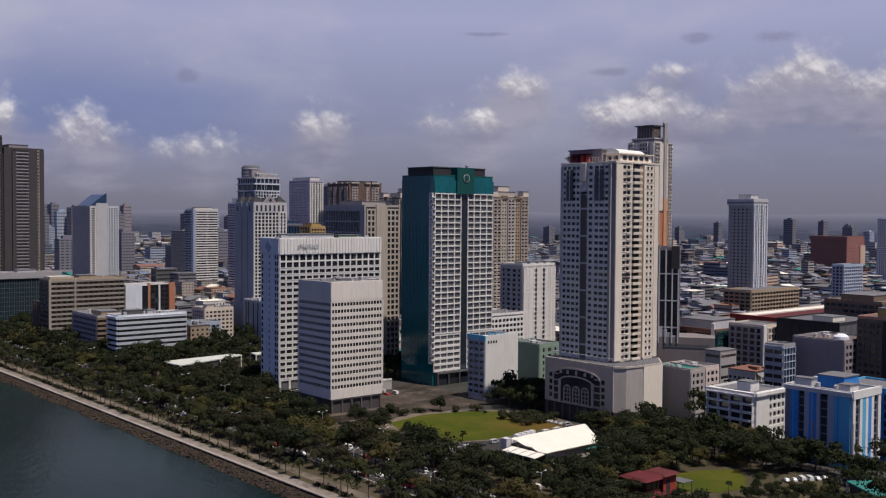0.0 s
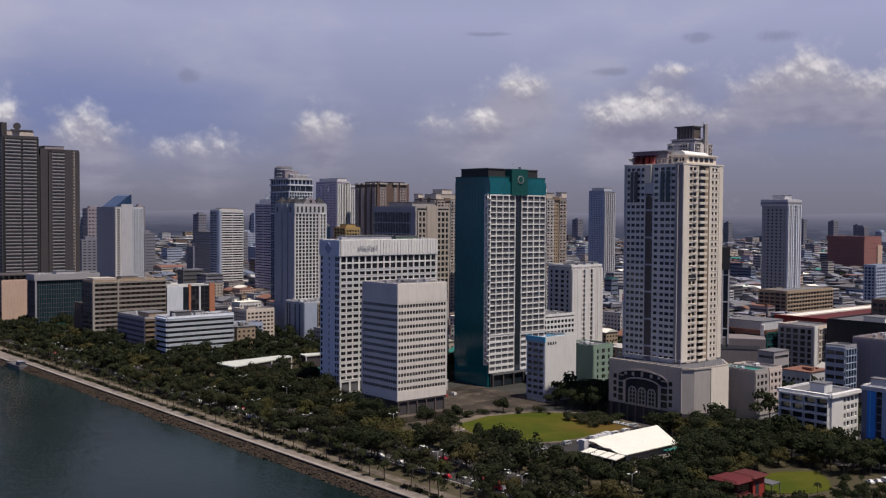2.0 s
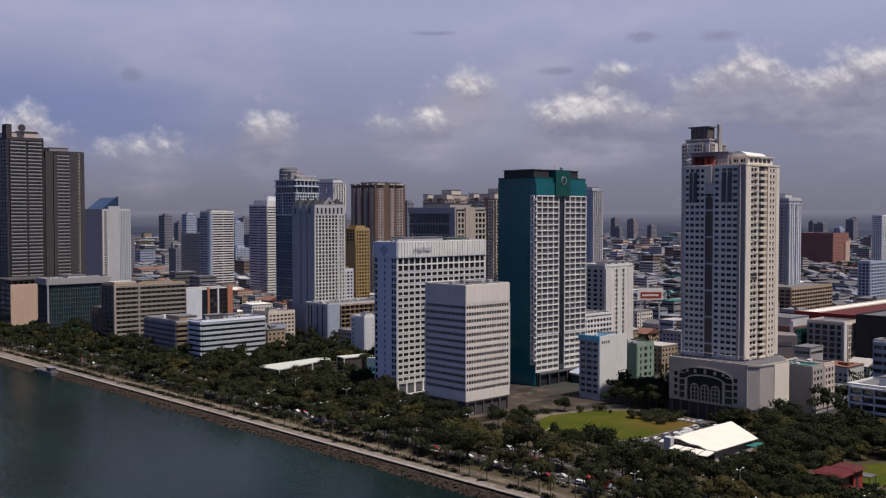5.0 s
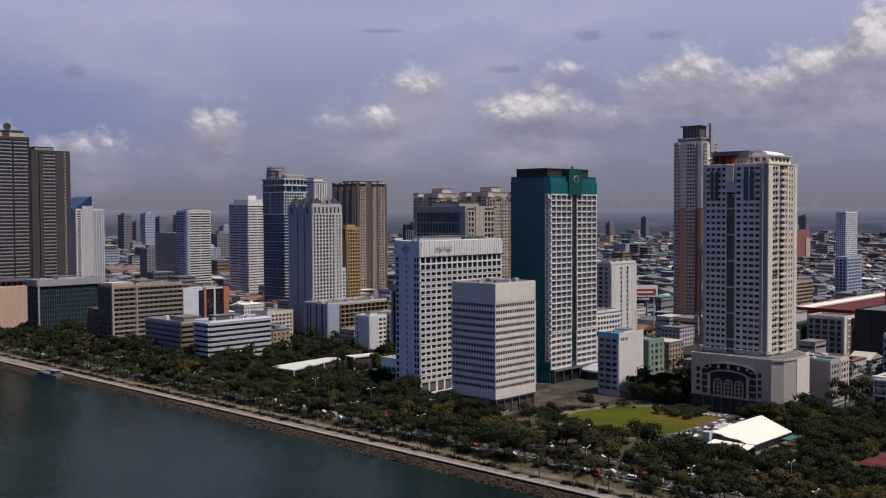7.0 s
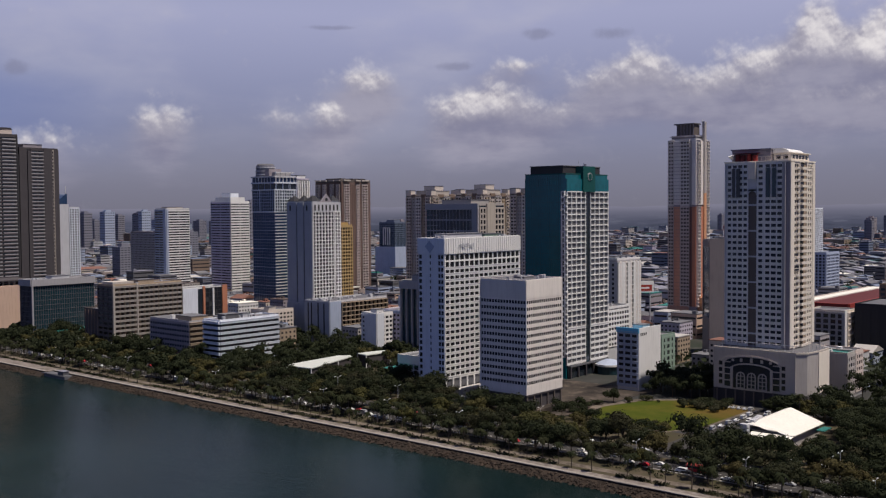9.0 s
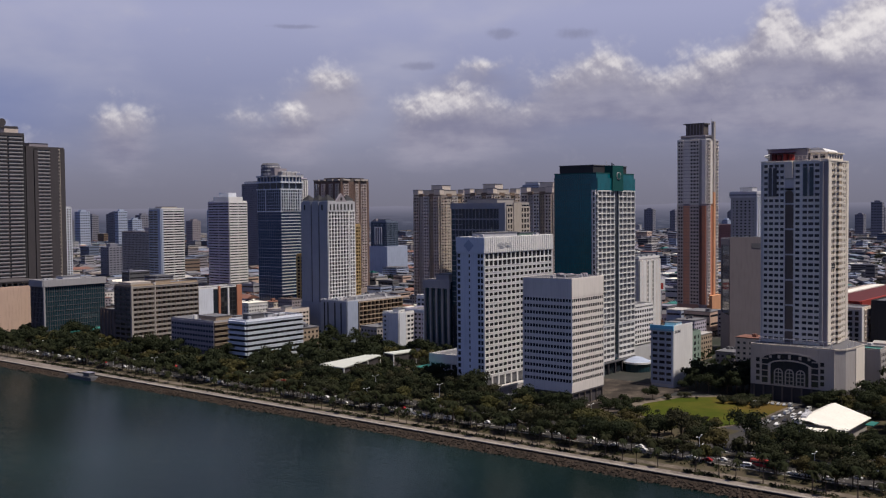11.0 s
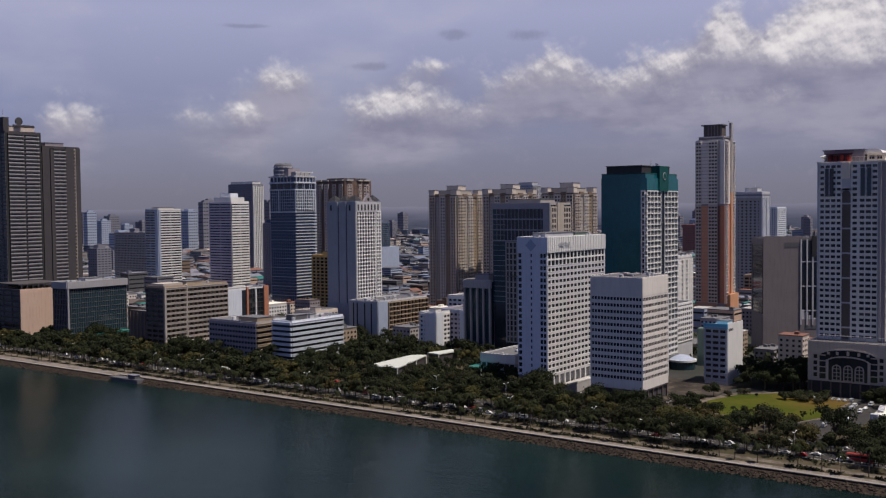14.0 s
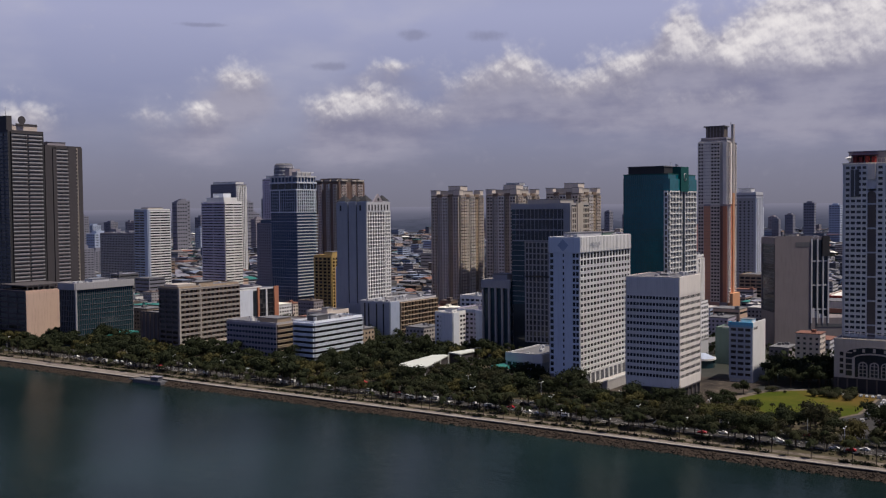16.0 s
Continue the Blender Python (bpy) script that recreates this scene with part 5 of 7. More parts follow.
    for k in range(18):
        b.slab("floor_line", "W", 0, 10, 42 + k * 3.6, 42.3 + k * 3.6, 0.4, 0.55, "grey")
    b.slab("glass_wall", "W", 3, 40, 85.5, 107.5, 0, 0.5, "dark_glass")
    for k in range(13):
        b.slab("mullion", "W", 3 + k * 3.0, 3.3 + k * 3.0, 85.5, 107.5, 0.5, 0.8, "grey")
    for z in (85, 92.6, 100):
        b.slab("transom", "W", 0, 41, z - 0.4, z + 0.4, 0.5, 0.9, "grey")
    b.slab("frame_top", "W", -0.5, 46.5, 107, 111, 0, 1.6, "grey")
    b.slab("frame_side", "W", 41, 46.4, 10, 107, 0, 1.4, "grey")
    b.facade("S", 0.5, 8, 10, 108, 26, 2, 1.2, 1.2, 0.6, "beige")
    b.slab("stone_wall", "S", 8, 17, 10, 111, 0, 1.3, "beige")
    b.facade("S", 17, 28, 10, 108, 26, 3, 1.2, 1.0, 0.6, "beige")
    b.backs(26, 6, mat="stone")
    b.roof_box(4, 24, 10, 36, 3.4, "stone")
    w = Building("office_wing", "stone and glass wing of a tower with vertical piers", 392, 424, 589, 612, 56, "stone", 0, core="teal_glass")
    for k in range(5):
        w.slab("pier", "W", k * 5.4, 1.3 + k * 5.4, 0, 54, 0, 1.6, "stone")
    w.slab("lintel", "W", -0.5, 23.5, 51, 56.5, 0, 1.8, "grey")
    w.backs(12, 6)
    w.roof_box(6, 20, 6, 18, 4.0, "stone")

    # turret tower and its podium
    b = Building("apartment_tower", "grey-white apartment tower with pointed corner turrets", 427, 458, 746, 777, 113, "white", 30, core="grey")
    # west wall greyed for shade; the sunny south front stays white
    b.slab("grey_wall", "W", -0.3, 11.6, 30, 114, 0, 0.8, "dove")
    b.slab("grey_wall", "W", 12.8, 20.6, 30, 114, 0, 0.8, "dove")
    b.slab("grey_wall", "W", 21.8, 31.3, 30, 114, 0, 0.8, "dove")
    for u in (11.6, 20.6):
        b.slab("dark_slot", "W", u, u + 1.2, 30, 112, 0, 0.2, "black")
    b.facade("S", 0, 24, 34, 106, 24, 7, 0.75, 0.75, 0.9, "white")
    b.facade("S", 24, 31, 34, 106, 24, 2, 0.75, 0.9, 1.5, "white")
    b.slab("frieze", "S", -0.3, 31.3, 106, 114, 0, 1.0, "pale_grey")
    for k in range(7):
        b.slab("arch_window", "S", 1.4 + k * 4.2, 3.2 + k * 4.2, 107, 112.0, 1.0, 1.12, "black")
    for u in (3.5, 24.5):
        b.slab("arch_window", "W", u, u + 1.6, 107, 111.5, 0.8, 0.95, "black")
    b.backs(22)
    for x, y, q in ((4, 4, 4.4), (26.5, 4, 4.4), (4, 14.5, 4.0), (4, 26.5, 4.4), (26.5, 26.5, 4.4)):
        part("turret", Mesh().box(x - q + 0.8, x + q - 0.8, y - q + 0.8, y + q - 0.8, 113, 115.2), M["pale_grey"], b.ob)
        part("turret_roof", Mesh().prism([(x - q, y - q), (x + q, y - q), (x + q, y + q), (x - q, y + q)], 115.2, 120.0, [(x - 0.1, y - 0.1), (x + 0.1, y - 0.1), (x + 0.1, y + 0.1), (x - 0.1, y + 0.1)]), M["black"], b.ob, "dark pointed roof")
    part("front_gable", Mesh().side([(9, 114), (22, 114), (15.5, 121)], -0.6, 1.0), M["mauve_grey"], b.ob, "arched roof gable")
    part("gable_window", Mesh().disc_y(15.5, -0.62, 116.2, 1.4, 0.1, 14), M["black"], b.ob)
    p = Building("podium_block", "pale podium block with open balcony frames and a cluttered roof", 417, 482, 715, 745, 33, "pale_grey", 0, core="dark_grey", roof="dark_grey")
    p.slab("blank_wall", "W", 0, 30, 0, 33.5, 0, 0.5, "dove")
    for u in (4, 8, 16, 23):
        p.slab("dark_slot", "W", u, u + 1.3, 4, 32, 0.5, 0.65, "black")
    part("tower_base", Mesh().box(8, 42, 30.2, 62, 0, 30), M["dove"], p.ob, "plain base below the tower")
    p.slab("bluish_bay", "S", 0, 12, 0, 33.5, 0, 0.6, "bluish")
    p.facade("S", 12, 65, 3, 32, 8, 11, 0.55, 0.4, 2.2, "tan", "pane_brown")
    p.backs(8)
    p.clutter(21, 22)

    b = Building("apartment_block", "yellow-ochre apartment tower under netting", 540, 557, 834, 853, 92, "mustard", 0, core="brown", roof="yellow")
    b.slab("net_wall", "W", -0.2, 19.2, 0, 80, 0, 0.4, "mustard")
    b.facade("W", 0, 19, 80, 92, 4, 4, 1.0, 0.8, 1.0, "yellow", "pane_brown")
    b.facade("S", 0, 17, 4, 91, 26, 5, 1.3, 1.0, 0.9, "mustard", "pane_brown")
    b.backs(24, mat="yellow")
    b.roof_box(3, 14, 3, 14, 3.4, "yellow")
    b = Building("apartment_block", "mustard yellow apartment block with gridded balconies", 521, 548, 864, 886, 63, "yellow", 0, core="brown")
    b.facade("S", 0, 27, 3, 62, 18, 6, 1.2, 1.2, 0.9, "yellow", "pane_brown")
    b.facade("W", 0, 22, 3, 62, 18, 4, 1.2, 1.2, 0.9, "yellow", "pane_brown")
    b.backs(18, mat="yellow")
    b.roof_box(6, 18, 4, 14, 3.6, "yellow")
    b = Building("apartment_block", "white block with mustard roof and bluish side", 497, 522, 815, 838, 54, "cool_white", 0, core="grey")
    b.slab("blue_wall", "W", -0.2, 23.2, 0, 55, 0, 0.5, "bluish")
    b.facade("S", 0, 25, 4, 53, 15, 6, 1.4, 1.2, 0.5)
    b.backs(15)
    b.roof_box(2, 22, 3, 18, 2.4, "yellow")

    # three beige apartment towers alike
    for y0 in (766, 702, 637):
        b = Building("apartment_tower", "beige ribbed apartment tower with stacked balconies", 598, 641, y0, y0 + 33, 121, "beige", 0, core="taupe", group="beige apartment towers")
        for face, ln in (("S", 43), ("W", 33)):
            cuts = (0, 0.24, 0.40, 0.62, 0.78, 1.0)
            for i in range(5):
                u0, u1 = cuts[i] * ln, cuts[i + 1] * ln
                if i % 2 == 0:
                    b.facade(face, u0 + 0.3, u1 - 0.3, 8, 119, 36, 2, 1.55, 0.6, 1.5, "warm_white" if i == 2 else "cream", "pane_brown", singles=False, sill=0.35)
                else:
                    b.facade(face, u0, u1, 8, 119, 36, 2, 1.7, 1.3, 0.4, "tan" if i == 3 else "beige", "pane_brown", singles=False)
                    b.slab("crown_wall", face, u0, u1, 119, 122, 0, 1.2, "brown")
        b.backs(30, 6, mat="beige")
        for x, y in ((-0.5, -0.5), (37, -0.5), (-0.5, 26.5), (37, 26.5)):
            b.roof_box(x, x + 6.5, y, y + 7, 4.6, "cream")
        b.roof_box(9, 34, 6, 28, 4.2, "beige")
        b.roof_box(14, 27, 8, 22, 4.4, "cream", z=125.8)

    # glass skyscraper with a gridded crown
    b = Building("skyscraper", "blue glass skyscraper with pale floor lines and a stepped crown", 521, 549, 908, 943, 141, "pale_grey", 0, core="blue_glass")
    for k in range(27):
        z = 22 + k * 3.1
        b.slab("floor_line", "W", 0, 35, z, z + 0.42, 0, 0.3, "steel_blue" if k % 3 else "bluish")
        b.slab("floor_line", "S", 0, 24.5, z, z + 0.8, 0, 1.0, "cool_white")
        b.slab("balcony", "S", 24.5, 28.6, z - 0.3, z + 0.8, 0, 1.9, "cool_white")
    for k in range(13):
        b.slab("mullion", "W", 0.2 + k * 2.86, 0.5 + k * 2.86, 16, 106, 0, 0.22, "steel_blue")
    b.slab("belt", "W", -0.4, 35.4, 105.4, 106.6, 0, 1.0, "cool_white")
    b.slab("belt", "S", -0.4, 28.4, 105.4, 106.6, 0, 1.0, "cool_white")
    b.facade("W", 0, 35, 106, 128, 7, 12, 0.55, 0.35, 0.5, "bluish", "pane_blue")
    b.facade("S", 0, 28, 106, 128, 7, 9, 0.75, 0.4, 1.0, "cool_white", "pane_blue")
    b.slab("frame_edge", "W", 12.4, 13.2, 106, 128, 0.5, 0.9, "cool_white")
    b.slab("frame_edge", "S", 24.6, 25.4, 106, 128, 1.0, 1.3, "cool_white")
    b.backs(36, 8)
    # crown: a dark glazed storey, pale terraces stepping up to a dark rounded cap
    for face, ln in (("W", 35), ("S", 28)):
        b.slab("crown_beam", face, -0.8, ln + 0.8, 134.6, 136.0, 0, 1.4, "cool_white")
        b.slab("crown_beam", face, -0.8, ln + 0.8, 127.6, 128.8, 0, 1.2, "cool_white")
        b.slab("crown_glass", face, 0, ln, 128.8, 134.6, 0, 0.3, "dark_glass")
        b.slab("crown_beam", face, -0.8, ln + 0.8, 140.6, 141.8, 0, 1.4, "pale_grey")
        for k in range(int(ln / 4.6)):
            b.slab("crown_post", face, 1 + k * 4.7, 1.8 + k * 4.7, 136.0, 140.6, 0, 1.0, "pale_grey")
            b.slab("crown_post", face, 1 + k * 9.4, 1.5 + k * 9.4, 128.8, 134.6, 0.3, 0.6, "bluish")
    for k in range(4):
        part("terrace_frame", Mesh().box(3 + k * 6.4, 3.8 + k * 6.4, 1.2, 2.2, 141.2, 147.0 - 0.6 * k), M["pale_grey"], b.ob)
    part("terrace_beam", Mesh().box(2, 27, 1.0, 2.4, 145.2, 146.2), M["pale_grey"], b.ob)
    part("terrace_house", Mesh().box(7, 25, 4, 32, 141, 146.2), M["grey"], b.ob, "grey roof storey")
    part("terrace_house", Mesh().box(3, 19, 12, 33, 141, 149.6), M["mauve_grey"], b.ob, "grey upper roof storey")
    cap = part("cap", Mesh().tube((9.5, 25.5, 141), (9.5, 25.5, 153.4), 9.3, 9.3, 24), M["slate"], b.ob, "dark rounded roof cap")
    part("cap_lid", Mesh().tube((9.5, 25.5, 153.4), (9.5, 25.5, 155.0), 9.3, 7.6, 24), M["dark_grey"], cap)
    for z in (143.6, 147.2, 150.8):
        part("cap_ring", Mesh().tube((9.5, 25.5, z), (9.5, 25.5, z + 0.8), 10.2, 10.2, 24), M["pale_grey"], cap)

    # brown twin-ribbed tower
    b = Building("apartment_tower", "brown and cream ribbed apartment tower", 711, 760, 1013, 1059, 143, "taupe", 0, core="taupe")
    for u0, u1, pale in ((0, 3.5, 0), (3.5, 12.5, 1), (12.5, 17, 0), (17, 24, 0), (24, 29.5, 1), (29.5, 34, 0), (34, 44, 1), (44, 49, 0)):
        if pale:
            b.facade("S", u0, u1, 6, 138, 40, 2, 1.75, 0.7, 1.8, "shell", "pane_brown", singles=False, sill=0.4)
            part("cap_slab", Mesh().box(u0 - 1.2, u1 + 1.2, -2.8, 8, 142.6, 144.4), M["beige"], b.ob, "pale roof slab over a balcony stack")
        else:
            b.slab("rib_wall", "S", u0, u1, 6, 141, 0, 0.6, "cocoa")
            b.facade("S", u0 + 0.8, u1 - 0.8, 6, 138, 40, 1, 2.0, 0.9, 0.9, "cocoa", "pane_brown", singles=False)
    b.slab("rib_wall", "W", 0, 46, 6, 141, 0, 0.4, "cocoa")
    for u0, u1, mat in ((2, 9, "stone"), (14, 20, "shell"), (27, 33, "stone"), (38, 44, "beige")):
        b.facade("W", u0, u1, 6, 138, 40, 2, 1.7, 0.6, 1.5, mat, "pane_brown", singles=False)
        part("cap_slab", Mesh().box(-2.4, 6, 46 - u1 - 1, 46 - u0 + 1, 142.6, 144.2), M["beige"], b.ob)
    b.backs(30, 6, mat="taupe")
    for x in (6, 26, 40):
        b.roof_box(x, x + 7, 6, 34, 2.6, "taupe")

    # white towers farther up the boulevard, west bands tinted with that side's shade
    b = Building("apartment_tower", "white rounded tower with thin floor bands", 626, 654, 1119, 1158, 118, "white", 0, core="grey")
    b.facade("S", 0, 28, 10, 117, 33, 2, 1.9, 0.2, 0.9, "white", singles=False)
    b.facade("W", 0, 39, 10, 117, 33, 2, 1.9, 0.2, 0.9, "lilac", singles=False)
    b.backs(33, 6)
    part("crown_step", Mesh().box(3, 25, 4, 34, 118, 124), M["white"], b.ob)
    part("crown_top", Mesh().box(8, 20, 10, 28, 124, 129), M["cool_white"], b.ob)
    b = Building("office_slab", "white slab with a pale blue corner stripe and floor bands", 630, 666, 1262, 1288, 110, "white", 0, core="grey")
    b.facade("S", 3, 36, 8, 108, 30, 2, 1.5, 0.2, 0.7, "white", singles=False)
    b.facade("W", 0, 20, 8, 108, 30, 2, 1.5, 0.2, 0.7, "bluish", singles=False)
    b.slab("blue_stripe", "W", 20, 26, 0, 110, 0, 1.1, "bluish")
    b.slab("blue_stripe", "S", 0, 3, 0, 110, 0, 1.1, "bluish")
    b.backs(30, 6)
    b.roof_box(6, 30, 6, 20, 2.6, "cream")
    b = Building("office_slab", "grey gridded office slab", 665, 690, 1331, 1404, 78, "mauve_grey", 0, core="dark_grey")
    b.facade("W", 0, 73, 8, 76, 20, 22, 1.6, 1.4, 0.6, "grey", singles=False)
    b.facade("S", 0, 25, 8, 76, 20, 8, 1.2, 1.0, 0.6, "mauve_grey", singles=False)
    b.backs(20, 6)
    b.clutter(33, 6)
    # slanted-roof tower
    b = Building("apartment_tower", "pale tower with a slanted crown and spire", 535, 575, 1384, 1450, 113, "pale_grey", 0, core="grey")
    # grey here paints the shaded west flank of the pale tower
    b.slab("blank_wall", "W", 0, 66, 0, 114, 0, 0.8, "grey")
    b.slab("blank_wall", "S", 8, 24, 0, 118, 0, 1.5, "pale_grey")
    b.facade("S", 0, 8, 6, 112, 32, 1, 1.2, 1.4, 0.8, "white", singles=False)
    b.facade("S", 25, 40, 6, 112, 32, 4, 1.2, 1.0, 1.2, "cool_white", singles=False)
    part("slanted_crown", Mesh().side([(0, 113), (24, 113), (24, 132), (20, 130), (2, 115.5)], 2, 50), M["blue_glass"], b.ob)
    part("spire", Mesh().tube((23, 4, 130), (23, 4, 142), 0.8, 0.2), M["steel"], b.ob)
    b.backs(30, 5)
    # towers behind, their west fronts coloured darker for the shade on them
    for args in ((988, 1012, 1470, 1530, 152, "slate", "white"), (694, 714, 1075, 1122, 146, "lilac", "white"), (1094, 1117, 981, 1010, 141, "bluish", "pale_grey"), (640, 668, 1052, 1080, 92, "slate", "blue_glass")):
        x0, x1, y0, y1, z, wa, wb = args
        b = Building("high_rise", "slender high-rise, front toned dark as in shade, side pale and ribbed", x0, x1, y0, y1, z, wa, 0, core="dark_grey")
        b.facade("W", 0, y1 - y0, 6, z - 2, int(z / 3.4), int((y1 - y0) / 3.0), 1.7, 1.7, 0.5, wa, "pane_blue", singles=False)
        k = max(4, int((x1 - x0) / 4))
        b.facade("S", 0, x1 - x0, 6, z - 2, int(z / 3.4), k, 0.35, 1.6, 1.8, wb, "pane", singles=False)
        b.backs(30, 5)
        b.roof_box(3, x1 - x0 - 3, 3, y1 - y0 - 3, 4.5, wb)

    b = Building("high_rise", "pale high-rise with white ribs and a flared crown", 887, 911, 566, 594, 122, "pale_grey", 0, core="grey")
    # darker west face: shade set by the grey wall colour
    b.facade("W", 0, 28, 6, 114, 32, 6, 1.9, 2.6, 0.4, "grey", singles=False)
    for u in (0, 5.6, 9.0, 14.6, 18.0, 22.6):
        b.slab("white_rib", "S", u, u + (1.6 if u < 22 else 1.4), 0, 118, 0, 1.6, "cool_white")
    b.facade("S", 1.6, 22.6, 6, 114, 32, 6, 1.3, 0.9, 0.6, "pale_grey", singles=False)
    part("crown", Mesh().box(-1.2, 25.2, -1.2, 29.2, 116.5, 122.8), M["pale_grey"], b.ob, "wider crown storey")
    part("crown_louvre", Mesh().box(-1.3, 25.3, -1.3, 29.3, 118.4, 120.2), M["slate"], b.ob)
    b.roof_box(5, 18, 6, 20, 4.0, "pale_grey", z=123)
    part("mast", Mesh().tube((11, 10, 127), (11, 10, 131), 0.3, 0.15), M["steel"], b.ob)
    b.backs(30, 5)
    # blue glass block with white ribs, on a pale blue base
    b = Building("office_block", "dark blue glass office block with white vertical ribs", 1008, 1034, 1208, 1242, 87, "steel_blue", 0, core="blue_glass")
    b.facade("W", 0, 34, 50, 86, 11, 12, 0.6, 0.5, 0.4, "steel_blue", "pane_blue", singles=False)
    b.facade("S", 0, 26, 50, 86, 11, 8, 0.6, 0.5, 0.4, "steel_blue", "pane_blue", singles=False)
    for k in range(4):
        b.slab("white_rib", "W", 9 + k * 4.6, 10.4 + k * 4.6, 52, 78, 0.4, 1.6, "white")
    b.slab("white_rib", "W", 9, 24.2, 78, 79.4, 0.4, 1.6, "white")
    part("base_block", Mesh().box(-4, 44, -4, 40, 0, 49), M["bluish"], b.ob, "pale blue base block")
    b.roof_box(6, 20, 8, 24, 4, "steel_blue")
    b.backs(20, 6)

    # blocks round the hospital-side street
    for name, label, x0, x1, y0, y1, z, wl, sx, sy in (
            ("apartment_block", "white flats with a bluish side and small balconies", 395, 412, 640, 656, 30, "white", 4, 4),
            ("office_block", "lilac-white office block with dark window stacks", 413, 446, 622, 652, 31, "lilac", 8, 8),
            ("office_block", "low brown and cream block behind the boulevard", 340, 372, 760, 785, 22, "beige", 8, 6),
            ("apartment_block", "cream low block with square windows", 386, 412, 754, 776, 26, "cream", 7, 6),
            ("shop_house", "pale blue low block with a flat roof", 356, 390, 735, 755, 17, "bluish", 8, 5),
            ("apartment_block", "cream block with a yellow side wall", 470, 500, 655, 680, 33, "cream", 6, 6),
            ("office_block", "white stepped block with blue roof plant", 448, 470, 640, 668, 38, "white", 5, 6)):
        b = Building(name, label, x0, x1, y0, y1, z, wl, 0, core="grey")
        nf = max(4, int(z / 3.5))
        b.facade("S", 0, x1 - x0, 2.5, z - 1, nf, sx, 1.6, 1.2, 0.4)
        b.facade("W", 0, y1 - y0, 2.5, z - 1, nf, sy, 1.8, 1.4, 0.4)
        b.backs(nf, 6)
        b.roof_box(3, 10, 3, 9, 3, wl)
        b.clutter(x0, 5)
        if label.startswith("white flats"):
            b.slab("blank_wall", "W", 5.5, 16.3, 0, z + 0.6, 0.4, 0.9, "white", "blank white flank wall")
            b.slab("blank_wall", "S", -0.3, 7.0, 0, z + 0.6, 0.4, 0.8, "cool_white")
        if wl == "lilac":
            b.slab("blank_wall", "W", 21, 30.3, 0, z + 0.8, 0.4, 1.2, "cool_white", "blank white flank wall")
            b.slab("blue_parapet", "W", -0.3, 21, z - 1.2, z + 0.8, 0.4, 1.0, "bluish")
            b.slab("blank_wall", "W", 0, 8, 0, z - 1.2, 0.4, 0.9, "lilac")


def right_side():
    t = thing("billboard", "white billboard with a red panel on a steel frame", "billboard", (640, 560, 0), -40)
    for x in (-8, 8):
        part("post", Mesh().box(x - 0.4, x + 0.4, -0.4, 0.4, 0, 34), M["steel"], t)
    part("panel", Mesh().box(-11, 11, -1.0, -0.4, 34, 44), M["white"], t)
    part("red_field", Mesh().box(-8.5, 9.5, -1.1, -1.0, 35.2, 40.6), M["red"], t)
    part("sign_bar", Mesh().box(-7, 7, -1.2, -1.1, 37.2, 38.6), M["white"], t, "pale bar of unreadable writing")
    b = Building("apartment_block", "white-framed flats with dark open balconies", 394, 418, 249, 273, 25.6, "white", 0, core="dark_grey", near=True)
    b.facade("W", 0, 24, 3, 25, 6, 4, 0.9, 0.3, 2.0, "white", sill=0.4)
    b.slab("white_wall", "S", 0, 10, 0, 27, 0, 1.0, "white")
    b.facade("S", 10, 24, 3, 25, 6, 4, 1.4, 1.0, 0.8, "white")
    b.slab("roof_slab", "W", -1, 25, 25.2, 26.8, 0, 1.8, "white")
    b.slab("roof_slab", "S", -1, 25, 25.2, 26.8, 0, 1.8, "white")
    b.backs(6, 5)
    b.roof_box(6, 13, 6, 13, 4, "white")
    b = Building("hotel", "bright blue and white hotel with vertical stripes", 398, 421, 206, 236, 31.5, "white", 0, core="bluish", near=True)
    for u0, u1, c in ((0, 2.4, "slate"), (2.4, 6.2, "blue"), (9.0, 11.2, "bluish"), (11.2, 14.6, "blue"), (14.6, 16.2, "bluish"), (19.6, 22.4, "bluish"), (22.4, 26.4, "sky_blue"), (26.4, 29.6, "sky_blue")):
        b.slab("stripe", "W", u0, u1, 0, 31.5, 0, 0.8, c)
    for u0, u1 in ((6.2, 9.0), (16.2, 19.6)):
        b.slab("dark_slot", "W", u0, u1, 0, 29, 0, 0.2, "black")
        b.facade("W", u0, u1, 3, 31, 8, 1, 0.5, 0.25, 0.3, "slate", "pane")
    for u, c in ((3.6, "sky_blue"), (12.4, "bluish"), (24.0, "blue"), (12.9, "orange")):
        b.slab("painted_line", "W", u, u + 0.5, 1, 30 if c != "orange" else 18, 0.8, 0.87, c)
    for u0, u1, c in ((-0.4, 1.6, "white"), (5.2, 7.4, "white"), (7.4, 10.4, "sky_blue"), (10.4, 12.4, "white"), (12.4, 15.2, "blue"), (15.2, 17.4, "white"), (21.0, 23.4, "white")):
        b.slab("stripe", "S", u0, u1, 0, 31.5, 0, 0.8, c)
    for u0, u1 in ((1.6, 5.2), (17.4, 21.0)):
        b.facade("S", u0, u1, 3, 29.5, 8, 1, 0.5, 0.3, 0.2, "slate", "pane")
    b.slab("white_rim", "W", -0.5, 30.5, 30.4, 32.2, 0, 1.0, "pale_grey")
    b.slab("white_rim", "S", -0.5, 23.5, 29.6, 33, 0, 1.0, "white")
    b.backs(8, 6)
    b.roof_box(8, 21, 8, 20, 5, "blue")
    b.roof_box(3, 7, 20, 28, 3.4, "pale_grey")
    b.roof_box(2, 9, 2, 7, 3.0, "white")
    b.clutter(41, 6)
